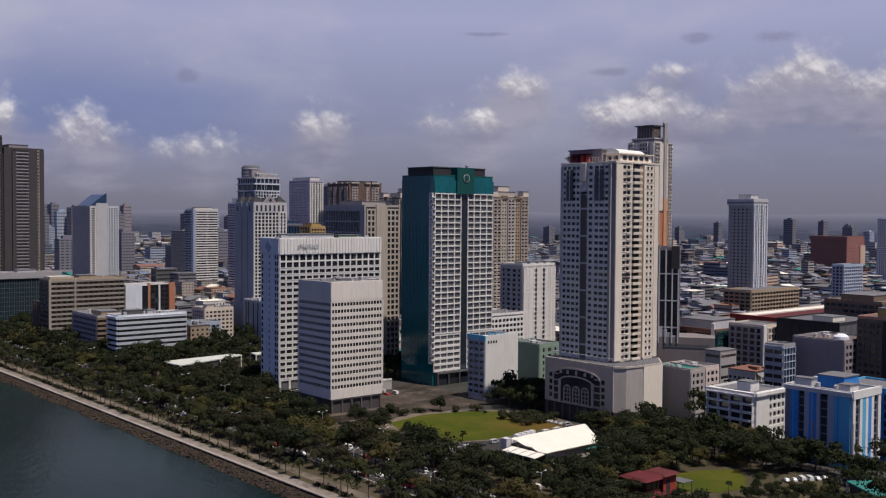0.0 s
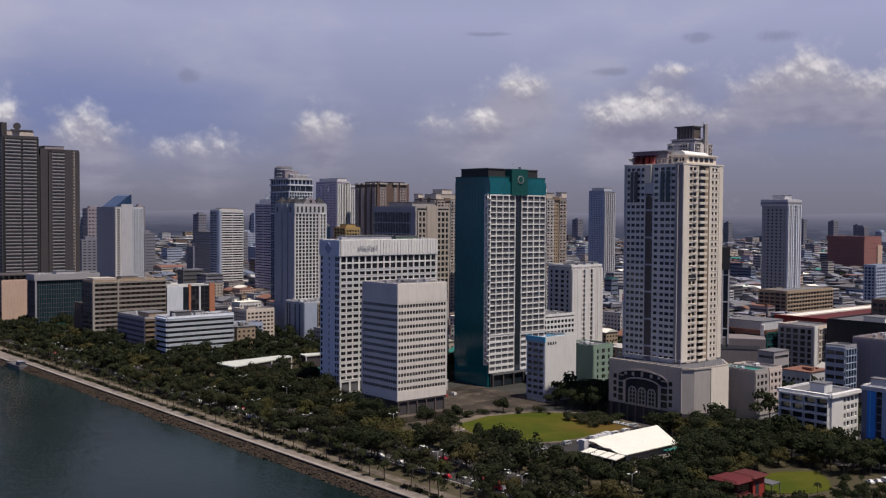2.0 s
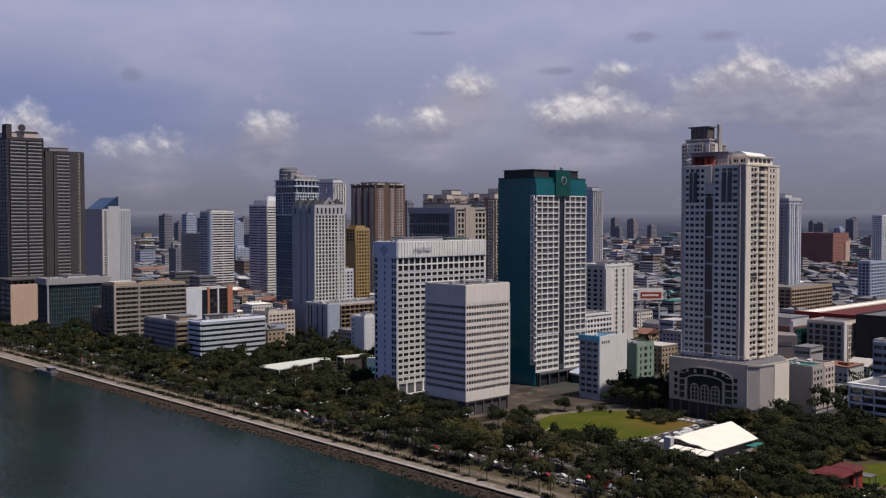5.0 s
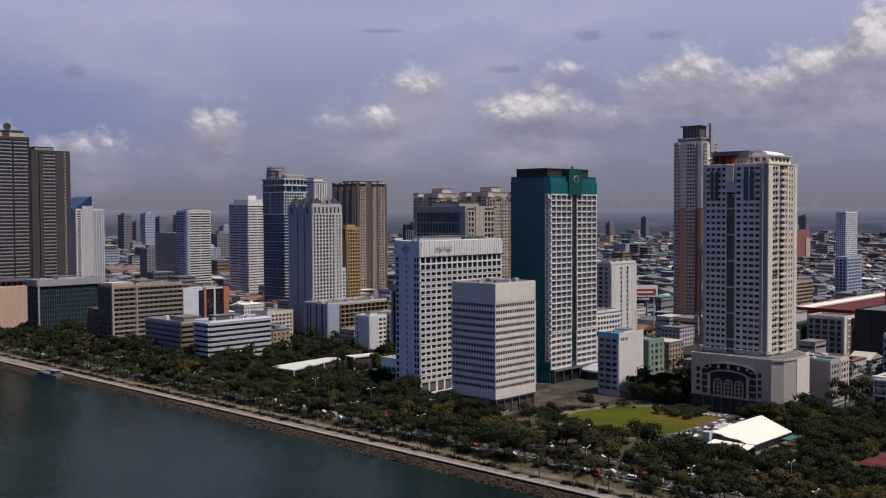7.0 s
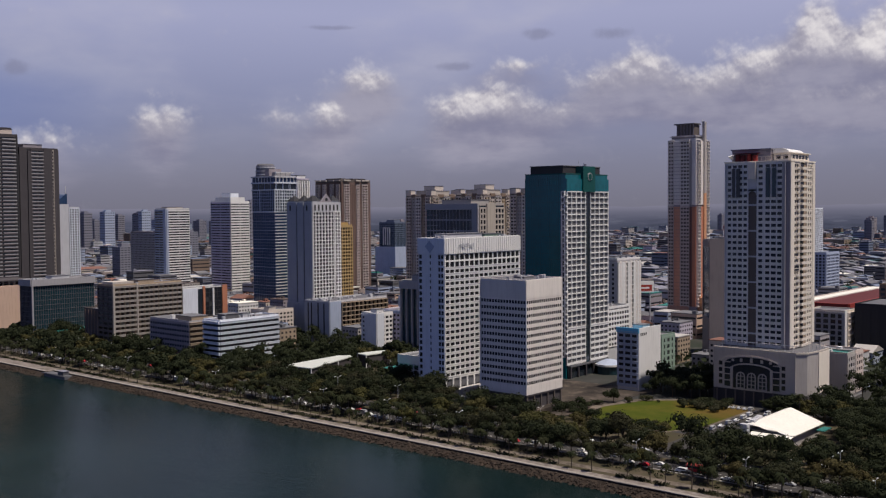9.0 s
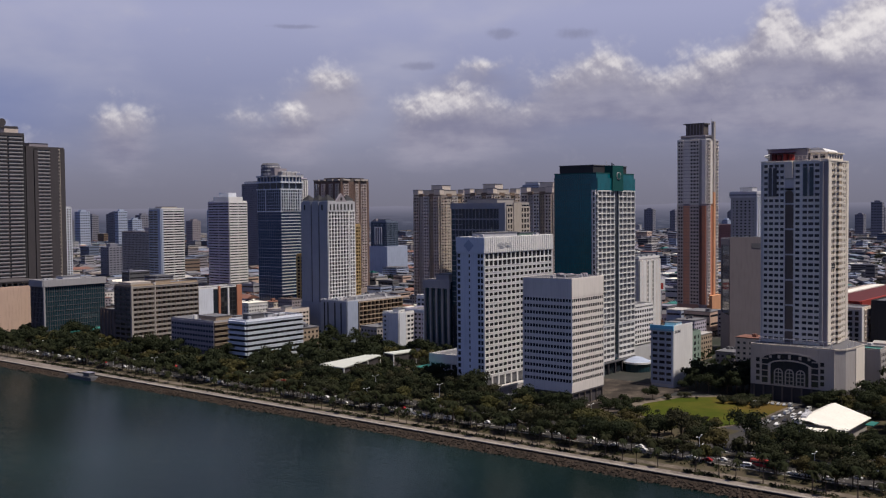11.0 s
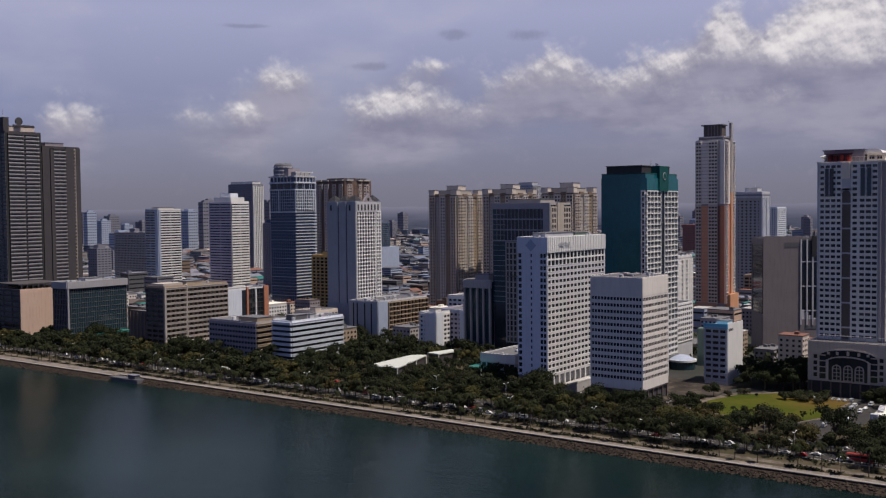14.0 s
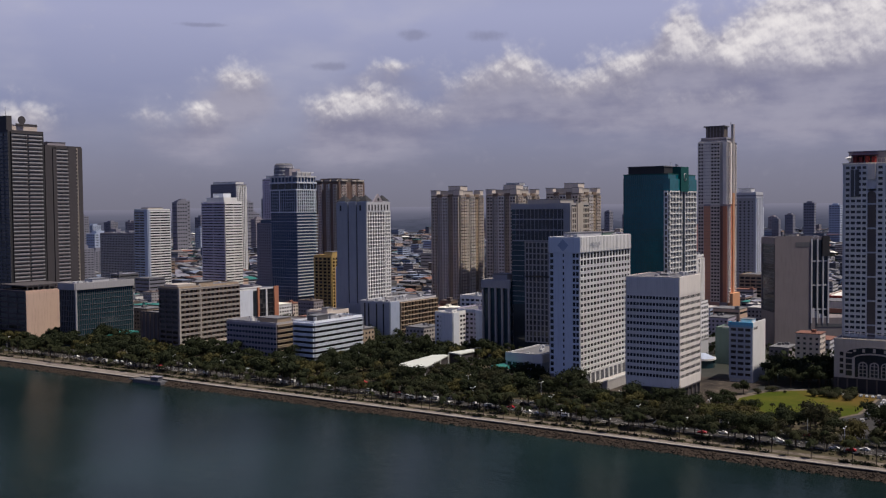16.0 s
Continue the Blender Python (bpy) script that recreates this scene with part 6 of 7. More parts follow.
    b = Building("hotel_wing", "bright blue wing of the striped hotel", 426, 452, 202, 228, 30, "sky_blue", 0, core="blue")
    b.facade("W", 0, 26, 3, 29, 7, 5, 1.2, 2.4, 0.6, "blue", "pane_blue")
    b.facade("S", 0, 26, 3, 29, 7, 5, 1.2, 1.8, 0.6, "sky_blue", "pane_blue")
    b.backs(8)
    b = Building("office_block", "grey office block with blue glass bands", 492, 504, 294, 305, 35, "grey", 0, core="slate")
    b.facade("W", 0, 11, 3, 34, 7, 2, 2.2, 0.3, 0.8, "bluish", "pane", sill=0.3)
    b.facade("S", 0, 12, 3, 34, 8, 4, 0.5, 0.5, 0.5, "bluish", "pane_blue")
    b.backs(8, 5)
    b = Building("office_block", "dark mauve-grey office block with small windows", 512, 545, 270, 300, 38, "mauve_grey", 0, core="taupe", roof="roof_brown")
    b.slab("blank_wall", "W", -0.2, 30.2, 0, 38.6, 0, 0.5, "mauve_grey")
    b.facade("W", 1, 8, 3, 37, 9, 2, 2.0, 1.6, 0.6, "mauve_grey", "pane")
    b.facade("S", 0, 33, 3, 37, 9, 8, 1.6, 1.4, 0.5, "mauve_grey", "pane")
    part("dome", Mesh().tube((8, 6, 38.2), (8, 6, 40.2), 4.4, 4.2, 18).tube((8, 6, 40.2), (8, 6, 41.6), 4.2, 2.0, 18), M["cool_white"], b.ob, "pale round roof dome")
    c = Building("apartment_block", "brown apartment block with a dark slot and mustard roof house", 522, 560, 222, 268, 51, "rosewood", 0, core="taupe", roof="roof_brown")
    c.facade("W", 0, 14, 3, 49, 13, 4, 1.7, 1.0, 0.6, "taupe", "pane_brown")
    c.slab("dark_slot", "W", 14, 18, 3, 50, 0, 0.2, "black")
    c.facade("W", 18, 46, 3, 49, 13, 8, 1.7, 1.0, 0.6, "taupe", "pane_brown")
    c.backs(13)
    c.roof_box(2, 20, 18, 36, 5.4, "mustard")
    b.backs(9)
    b.clutter(52, 8)
    for x0, x1, wl in ((434, 446, "stone"), (447, 459, "shell")):
        b = Building("apartment_block", "narrow weathered block with a green roof", x0, x1, 312, 334, 25, wl, 0, core="grey", roof="teal" if x0 < 440 else "roof_grey")
        b.slab("plain_wall", "W", 0, 22, 0, 25.5, 0, 0.4, wl)
        b.facade("S", 0, x1 - x0, 3, 24, 6, 3, 1.5, 1.6, 0.4, wl)
        b.backs(6, 5)
        b.clutter(x0, 3)
    b = Building("office_block", "low office block with green glass and dark red frame", 586, 622, 400, 442, 27, "terracotta", 0, core="teal_glass")
    b.facade("W", 0, 42, 2, 26, 6, 12, 0.9, 0.7, 0.4, "dark_green", "pane_blue")
    b.slab("red_frame", "W", 18, 24, 0, 28, 0, 1.0, "terracotta")
    b.slab("red_frame", "W", -0.5, 42, 25, 28, 0, 1.1, "terracotta")
    b.slab("white_fin", "W", 38, 40.5, 0, 32, 0, 1.4, "white")
    b.facade("S", 0, 36, 2, 26, 6, 8, 0.9, 0.7, 0.4, "dark_green", "pane_blue")
    b.backs(6)
    b.roof_box(4, 30, 6, 34, 6, "pale_grey")
    b = Building("apartment_block", "cream apartment block with balcony grid", 594, 618, 370, 396, 32, "cream", 0, core="taupe")
    b.facade("S", 4, 24, 3, 31, 7, 5, 1.0, 0.9, 1.4, "cream", "pane_brown")
    b.slab("pale_wall", "S", -0.3, 4, 0, 33, 0, 0.8, "white")
    b.facade("W", 0, 26, 3, 31, 7, 5, 1.2, 1.6, 0.6, "grey")
    b.backs(7)
    b = Building("commercial_block", "dark-clad commercial block with red roof edge", 604, 660, 322, 366, 37, "black", 0, core="black", roof="dark_grey")
    for k in range(8):
        b.slab("panel", "W", 0.3 + k * 5.5, 5.5 + k * 5.5, 2, 36, 0, 0.3, "black")
        b.slab("panel", "S", 0.3 + k * 7, 7 + k * 7, 2, 36, 0, 0.3, "dark_grey")
    b.roof_box(10, 26, 10, 24, 3, "roof_white")
    b.backs(9)
    b = Building("market_hall", "long hall with a red and white roof", 664, 860, 392, 440, 30, "cream", 0, core="brown", roof="brick_red")
    part("roof_strip", Mesh().box(4, 192, 34, 44, 30.3, 31.2), M["roof_white"], b.ob, "white roof strip")
    b.slab("red_eave", "W", -1, 49, 27, 31.5, 0, 2.0, "red")
    b.slab("red_eave", "S", -1, 197, 26, 31.5, 0, 2.0, "red")
    b.facade("S", 0, 196, 3, 26, 6, 26, 1.6, 1.4, 0.6, "brown", "pane_brown", singles=False)
    b.facade("W", 0, 48, 3, 26, 6, 8, 1.6, 1.4, 0.6, "brown", "pane_brown", singles=False)
    b.backs(6)
    b = Building("office_block", "brown office block with grey window bands", 676, 722, 330, 372, 46, "brown", 0, core="dark_grey")
    b.facade("W", 0, 42, 3, 45, 11, 9, 1.8, 1.0, 0.5, "brown", "pane_blue", singles=False)
    b.facade("S", 0, 46, 3, 45, 11, 9, 1.8, 1.0, 0.5, "taupe", "pane_blue", singles=False)
    b.backs(11)
    b.roof_box(8, 40, 10, 34, 4, "brown")
    b = Building("apartment_block", "tan block with long balcony rows", 845, 930, 540, 570, 34, "tan", 0, core="brown")
    b.facade("W", 0, 30, 3, 33, 8, 5, 1.5, 0.8, 0.8, "tan", singles=False)
    b.facade("S", 0, 85, 3, 33, 8, 16, 1.5, 0.8, 0.8, "tan", singles=False)
    b.backs(8)
    b = Building("apartment_block", "white gridded apartment block", 1019, 1060, 540, 553, 54, "bluish", 0, core="grey")
    b.facade("W", 0, 13, 3, 53, 14, 3, 1.4, 1.4, 0.6, singles=False)
    b.facade("S", 0, 41, 3, 53, 14, 10, 1.4, 1.4, 0.6, singles=False)
    b.backs(14)
    b = Building("apartment_block", "small green block with flat roof", 450, 468, 436, 460, 24, "green", 0, core="green")
    b.slab("plain_wall", "W", 0, 24, 0, 24.5, 0, 0.4, "green")
    b.facade("S", 0, 18, 3, 23, 5, 3, 1.6, 3.0, 0.4, "green")
    b.backs(5)
    b.clutter(61, 6)
    b = Building("apartment_block", "white gridded slab far off", 1640, 1690, 794, 811, 104, "cool_white", 0, core="grey")
    b.facade("W", 0, 17, 3, 103, 28, 5, 1.5, 1.2, 0.6, singles=False)
    b.facade("S", 0, 50, 3, 103, 28, 12, 1.5, 1.2, 0.6, singles=False)
    # distance haze is mixed into this rose wall colour
    b = Building("office_complex", "long brick building toned rose by haze, with a pale end far off", 1956, 2028, 1031, 1110, 66, "hazed_brick", 0, core="hazed_brick")
    b.facade("W", 0, 79, 3, 60, 11, 14, 4.2, 3.2, 0.5, "hazed_brick", "pane_brown", singles=False)
    b.facade("S", 0, 72, 3, 60, 11, 16, 4.2, 3.2, 0.5, "hazed_brick", "pane_brown", singles=False)
    b.slab("pale_end", "S", 52, 72, 0, 48, 0.5, 3.0, "pink", "pale end block")
    b.slab("red_eave", "W", -2, 81, 60, 67, 0, 2.5, "hazed_brick")


dark_twin_tower()
glass_hotel()
banded_hotel()
low_park_buildings()
second_row()
right_side()


# ---------------------------------------------------------------- trees
def leaf_cloud(seed, lobes, count, size, flat=0.75):
    """Many small leaf clumps on and in a handful of lobes."""
    g = np.random.default_rng(seed)
    m = Mesh()
    wts = np.array([l[3] ** 2 for l in lobes])
    pick = g.choice(len(lobes), count, p=wts / wts.sum())
    for i in pick:
        cx, cy, cz, rr = lobes[i]
        d = g.normal(size=3)
        d /= np.linalg.norm(d)
        if d[2] < -0.45:
            d[2] *= -0.5
        q = rr * g.uniform(0.66, 1.08) * (1.0 if g.random() > 0.15 else 1.25)
        c = np.array([cx, cy, cz]) + d * q * np.array([1, 1, flat])
        nrm = d + g.normal(size=3) * 0.22
        nrm /= np.linalg.norm(nrm)
        a = np.cross(nrm, g.normal(size=3))
        a /= np.linalg.norm(a)
        b = np.cross(nrm, a)
        s, t = size * g.uniform(0.6, 1.3), size * g.uniform(0.5, 1.0)
        k = len(m.v)
        up = nrm * s * 0.3
        m.v += [tuple(c - a * s), tuple(c - b * t + up), tuple(c + a * s * 0.9), tuple(c + b * t * 1.1 + up)]
        m.f += [(k, k + 1, k + 3), (k + 1, k + 2, k + 3)]
    return m


def broad_tree(seed, h, spread, leaf, label, lobes_n=11, count=1350, size=0.50):
    r = random.Random(seed)
    t = thing("tree", label, "tree")
    tr = Mesh().tube((0, 0, 0), (0.1, 0, h * 0.38), 0.34, 0.24, 8)
    lobes = []
    for k in range(lobes_n):
        a, q = 6.283 * k / lobes_n * 2.4 + r.uniform(-0.4, 0.4), spread * (0.15 + 0.72 * r.random())
        if k < 2:
            q *= 0.3
        c = (q * math.cos(a), q * math.sin(a), h * r.uniform(0.42, 0.84), spread * r.uniform(0.24, 0.48))
        lobes.append(c)
        tr.tube((0.1, 0, h * 0.36), (c[0] * 0.8, c[1] * 0.8, c[2]), 0.15, 0.05, 5)
    part("trunk", tr, M["bark"], t)
    part("crown", leaf_cloud(seed, lobes, count, size), M[leaf], t)
    return t


def palm(seed, h, label):
    r = random.Random(seed)
    t = thing("palm", label, "palm tree")
    tr, x = Mesh(), 0.0
    for k in range(5):
        x2 = x + r.uniform(-0.05, 0.15)
        tr.tube((x, 0, h * k / 5), (x2, 0, h * (k + 1) / 5), 0.21 - 0.018 * k, 0.20 - 0.018 * k, 7)
        x = x2
    part("trunk", tr, M["bark"], t)
    f = Mesh()
    for k in range(17):
        a, up, ln = 6.283 * k / 17 + r.uniform(-0.15, 0.15), r.uniform(-0.15, 0.95), r.uniform(2.1, 3.0)
        dirn = Vector((math.cos(a), math.sin(a), 0))
        side = Vector((-math.sin(a), math.cos(a), 0))
        prev = Vector((x, 0, h))
        for s in range(5):
            u = (s + 1) / 5
            cur = Vector((x, 0, h)) + dirn * ln * u + Vector((0, 0, ln * (up * u - 1.05 * u * u)))
            w0, w1 = 0.62 * math.sin(math.pi * (0.15 + 0.8 * s / 5)), 0.62 * math.sin(math.pi * (0.15 + 0.8 * u))
            drop = Vector((0, 0, -0.28))
            b = len(f.v)
            f.v += [tuple(prev), tuple(cur), tuple(cur + side * w1 + drop), tuple(prev + side * w0 + drop), tuple(cur - side * w1 + drop), tuple(prev - side * w0 + drop)]
            f.f += [(b, b + 1, b + 2, b + 3), (b + 1, b, b + 5, b + 4)]
            prev = cur
    part("crown", f, M["frond"], t)
    return t


def bush(seed, w, h, leaf, label):
    r = random.Random(seed)
    t = thing("bush", label, "bush")
    lobes = [(r.uniform(-w, w) * 0.5, r.uniform(-w, w) * 0.5, h * r.uniform(0.35, 0.6), w * r.uniform(0.35, 0.5)) for _ in range(6)]
    st = Mesh()
    for l in lobes:
        st.tube((0, 0, 0), (l[0] * 0.7, l[1] * 0.7, l[2]), 0.12, 0.05, 5)
    part("stems", st, M["bark"], t)
    part("crown", leaf_cloud(seed, lobes, 420, 0.5), M[leaf], t)
    return t


def clear(x, y, margin):
    return all(not (a - margin < x < b + margin and c - margin < y < d + margin) for a, b, c, d in FOOT)


DARK = "broad dark green tree with a dense rounded crown"
OLIVE = "broad olive-green tree with a spreading crown"
dark_trees = [broad_tree(100 + k, 10.5 + 1.0 * k, 6.2 + 0.5 * k, "leaf", DARK, 8 + k) for k in range(5)]
olive_trees = [broad_tree(120 + k, 9.0 + k, 6.6 + 0.5 * k, "leaf_olive", OLIVE, 9) for k in range(2)]
slim_trees = [broad_tree(140 + k, 12 + k, 3.2, "leaf", "slender dark green tree beside the lawn", 7, 420) for k in range(2)]
palms = [palm(160 + k, 7.6 + 1.3 * k, "tall palm with drooping fronds by the promenade") for k in range(4)]
bushes = [bush(180 + k, 4.5 + k, 4.5, "leaf", "rounded dark green bush") for k in range(2)]
pines = [broad_tree(190, 9, 2.0, "leaf", "small pointed dark tree on the lawn", 6, 260)]
r = random.Random(77)
spots, placed = [], []


def plant(models, x, y, gap, lo=0.8, hi=1.15, margin=2.5):
    if not clear(x, y, margin) or any((x - a) ** 2 + (y - b) ** 2 < gap * gap for a, b in spots):
        return
    spots.append((x, y))
    s = r.uniform(lo, hi)
    if 268 < x < 318 and (332 < y < 400 or 255 < y < 325 or 205 < y < 245):
        s *= 0.62
    if 250 < x < 325 and 545 < y < 600:
        s *= 0.86
    if 290 < x < 375 and 165 < y < 220:
        s *= 0.5
    placed.append((r.choice(models), x, y, pose(x, y, 0.05, 0, 0, r.uniform(0, 360)) @ Matrix.Diagonal((s, s, s * r.uniform(0.9, 1.1), 1))))


# palms and trees along the promenade and footpath
for k in range(110):
    y = 130 + k * 8.6 + r.uniform(-2, 2)
    x = EDGE + r.uniform(6.4, 9.3)
    if r.random() < 0.85:
        plant(palms, x, y, 3.0, 0.75, 1.15, 0)
for k in range(100):
    y = 130 + k * 9.4 + r.uniform(-3, 3)
    plant(palms if r.random() < (0.65 if y > 450 else 0.35) else dark_trees, SHORE + r.uniform(12.5, 18.5), y, 4.4, 0.75, 1.05, 0)
    if y > 430:
        plant(palms, SHORE + r.uniform(10.5, 13.5), y + r.uniform(2, 6), 3.6, 0.9, 1.25, 0)
for k in range(130):
    plant(dark_trees + olive_trees[:1], SHORE + r.uniform(18.6, 20.6), 150 + k * 6.0 + r.uniform(-2, 2), 5.2, 0.8, 1.1, 0)
# boulevard median and inner verge
for k in range(100):
    y = 130 + k * 9.4 + r.uniform(-2, 2)
    plant(dark_trees + olive_trees * (3 if y < 480 else 1), SHORE + 36.5 + r.uniform(-1.5, 1.5), y, 6, 0.9, 1.25, 0)
for k in range(900):
    y = r.uniform(150, 1000)
    x = r.uniform(SHORE + 53.5, SHORE + 86)
    plant(dark_trees * 3 + (olive_trees * 5 if 300 < y < 480 else olive_trees * 1) + palms[2:], x, y, 6.2, 0.78, 1.15)
# hotel garden
for k in range(260):
    plant(dark_trees * 2 + palms[1:] + olive_trees[:1], r.uniform(288, 415), r.uniform(508, 680), 7.2, 0.75, 1.15)
# trees at the near end of the park
for k in range(1100):
    plant(dark_trees * 4 + olive_trees * 2 + palms[2:], r.uniform(262, 392), r.uniform(150, 322), 5.6, 0.8, 1.25, 1.5)
# dark clump behind the tower podium, hedges round the lawn
for k in range(60):
    plant(dark_trees, r.uniform(376, 420), r.uniform(372, 408), 6.0, 0.85, 1.2, 1.5)
for k in range(26):
    plant(bushes, r.uniform(352, 377), r.uniform(352, 372), 4.5, 0.8, 1.1, -60)
for k in range(40):
    plant(bushes + dark_trees[:1], r.uniform(374, 381), r.uniform(314, 334), 4.0, 0.7, 1.0, -60)
for k in range(40):
    plant(dark_trees, r.uniform(384, 402), r.uniform(372, 392), 4.5, 1.0, 1.35, -60)
for x, y in ((304, 402), (312, 408), (322, 410), (334, 411), (346, 408), (382, 404), (352, 401), (361, 396)):
    plant(bushes + dark_trees[:1], x, y, 3, 0.7, 1.0, -60)
for x, y in ((303, 352), (308, 347), (300, 362)):
    plant(slim_trees + pines, x, y, 2, 0.7, 0.9, -60)
plant(bushes[:1], 361, 389, 1, 0.35, 0.4, -60)
# behind the boulevard front and round the towers
for k in range(90):
    plant(dark_trees, r.uniform(343, 470), r.uniform(640, 960), 9.0, 0.7, 1.05, 3)
for k in range(50):
    plant(dark_trees, r.uniform(425, 560), r.uniform(180, 330), 9.0, 0.7, 1.05, 3)


# the park's trees are things of their own; those past the garden are joined
def in_park(x, y):
    return x < 300 and 170 < y < 640 or 300 <= x < 385 and (190 < y < 300 or 340 < y < 410 or 520 < y < 600)


coarse = {}
for q, model in enumerate(dark_trees + olive_trees):
    coarse[model] = broad_tree(300 + q, 11 + q % 5, 6.6 + 0.4 * (q % 5), "leaf" if model in dark_trees else "leaf_olive", DARK, 9, 480, 0.86)
first, extra, kinds = set(), {}, {}
for model, x, y, mat in placed:
    kind = model.name.split(".")[0]
    kinds[kind] = kinds.get(kind, 0) + 1
    if in_park(x, y) and kinds[kind] <= 295 or model not in first:
        if model in first:
            copy_thing(model, pose(x, y, 0)).matrix_basis = mat
        else:
            first.add(model)
            model.matrix_basis = mat
    else:
        for ob in coarse[model].children if (y > 480 or x > 385) and model in coarse else model.children:
            me = ob.data
            v = np.empty(len(me.vertices) * 3)
            me.vertices.foreach_get("co", v)
            v = np.c_[v.reshape(-1, 3), np.ones(len(me.vertices))] @ np.array(mat).T
            m = extra.setdefault(me.materials[0].name, (Mesh(), me.materials[0]))[0]
            k = len(m.v)
            m.v += [tuple(c[:3]) for c in v]
            m.f += [tuple(k + i for i in f.vertices) for f in me.polygons]
for model in dark_trees + olive_trees + slim_trees + palms + bushes + pines:
    if model not in first:
        coarse[model] = model
for model in coarse.values():
    for ob in list(model.children) + [model]:
        bpy.data.objects.remove(ob)
for key, (m, mat) in extra.items():
    part("roadside_trees", m, mat, None, "dark trees massed along the boulevard and side streets", "stuff")


# ---------------------------------------------------------------- vehicles
def car(name, label, mat, van=False):
    t = thing(name, label, "car")
    if van:
        body = Mesh().side([(-2.4, 0.35), (2.3, 0.35), (2.4, 0.95), (1.7, 1.15), (1.2, 1.95), (-2.3, 1.98), (-2.4, 1.2)], -0.88, 0.88)
        win = Mesh().box(-2.0, 1.0, -0.90, 0.90, 1.25, 1.75).side([(1.66, 1.18), (1.74, 1.2), (1.27, 1.9), (1.2, 1.86)], -0.75, 0.75)
    else:
        body = Mesh().side([(-2.15, 0.32), (2.1, 0.32), (2.18, 0.72), (1.1, 0.92), (0.95, 0.95), (-1.5, 0.98), (-2.1, 0.9)], -0.86, 0.86)
        body.prism([(-1.45, -0.78), (0.95, -0.78), (0.95, 0.78), (-1.45, 0.78)], 0.94, 1.44, [(-0.95, -0.62), (0.25, -0.62), (0.25, 0.62), (-0.95, 0.62)])
        win = Mesh().prism([(-1.30, -0.80), (0.80, -0.80), (0.80, 0.80), (-1.30, 0.80)], 1.00, 1.36, [(-0.97, -0.67), (0.30, -0.67), (0.30, 0.67), (-0.97, 0.67)])
    part("body", body, M[mat], t)
    part("window_band", win, M["pane"], t)
    me = Mesh().tube((0, -0.1, 0), (0, 0.1, 0), 0.33, 0.33, 12).data("wheel", M["tyre"])
    for x in (-1.35, 1.35):
        for y in (-0.8, 0.8):
            w = part("wheel", me, None, t)
            w.location = (x, y, 0.33)
    return t


def bus(name, label, mat, roof):
    t = thing(name, label, "bus")
    part("body", Mesh().side([(-5.4, 0.4), (5.4, 0.4), (5.5, 1.4), (5.3, 2.95), (-5.4, 2.95)], -1.22, 1.22), M[mat], t)
    part("roof", Mesh().prism([(-5.4, -1.2), (5.3, -1.2), (5.3, 1.2), (-5.4, 1.2)], 2.95, 3.2, [(-5.2, -1.0), (5.1, -1.0), (5.1, 1.0), (-5.2, 1.0)]), M[roof], t)
    part("window_band", Mesh().box(-5.0, 4.8, -1.25, 1.25, 1.6, 2.5), M["pane"], t)
    me = Mesh().tube((0, -0.14, 0), (0, 0.14, 0), 0.48, 0.48, 12).data("wheel", M["tyre"])
    for x in (-3.6, 3.6):
        for y in (-1.12, 1.12):
            part("wheel", me, None, t).location = (x, y, 0.48)
    return t


cars = [car("car", "white sedan on the boulevard", "car_white"), car("car", "silver sedan on the boulevard", "car_silver"), car("car", "black sedan on the boulevard", "car_dark"),
        car("van", "white van on the road", "car_white", True), car("van", "silver van on the road", "car_silver", True), car("car", "red sedan on the road", "car_red")]
red_bus = bus("bus", "red bus on the boulevard", "car_red", "red")
white_bus = bus("bus", "white bus with blue side on the boulevard", "car_blue", "white")
red_bus.matrix_basis = pose(SHORE + 27, 303, 0.1, 0, 0, 90)
white_bus.matrix_basis = pose(SHORE + 31.2, 282, 0.1, 0, 0, 90)
rc = random.Random(9)
parked = []
for k in range(128):
    lane = rc.choice((23.2, 27.4, 31.6, 41.2, 45.4, 49.6))
    parked.append((SHORE + lane, 165 + 5.6 * k + rc.uniform(-2, 2), 90 if lane < 36 else -90))
for k in range(9):
    parked.append((300 + k * 8.4, 334.6 + rc.uniform(-0.4, 0.4), 0))
for k in range(5):
    parked.append((322 + k * 11, 328.6, 180))
for k in range(11):
    parked.append((328 + k * 3.1, 464 + (k % 2) * 8, 90))
for k in range(8):
    parked.append((371.5, 340 + k * 3.2, 5))
for k in range(6):
    parked.append((361 + k * 3.0, 213.5 - k * 1.6, 60))
for k in range(16):
    parked.append((SHORE + rc.choice((21.8, 25.0, 28.4, 32.6)), 470 + k * 6.2, 90))
for k in range(9):
    parked.append((276 + k * 2.9, 268 + (k % 3) * 6, 95))
seen = set()
for x, y, a in parked:
    m = rc.choice(cars[:1] * 4 + cars[1:3] * 2 + cars[3:4] * 3 + cars[4:])
    mat = pose(x, y, 0.1, 0, 0, a + rc.uniform(-3, 3))
    if m in seen:
        copy_thing(m, mat)
    else:
        seen.add(m)
        m.matrix_basis = mat


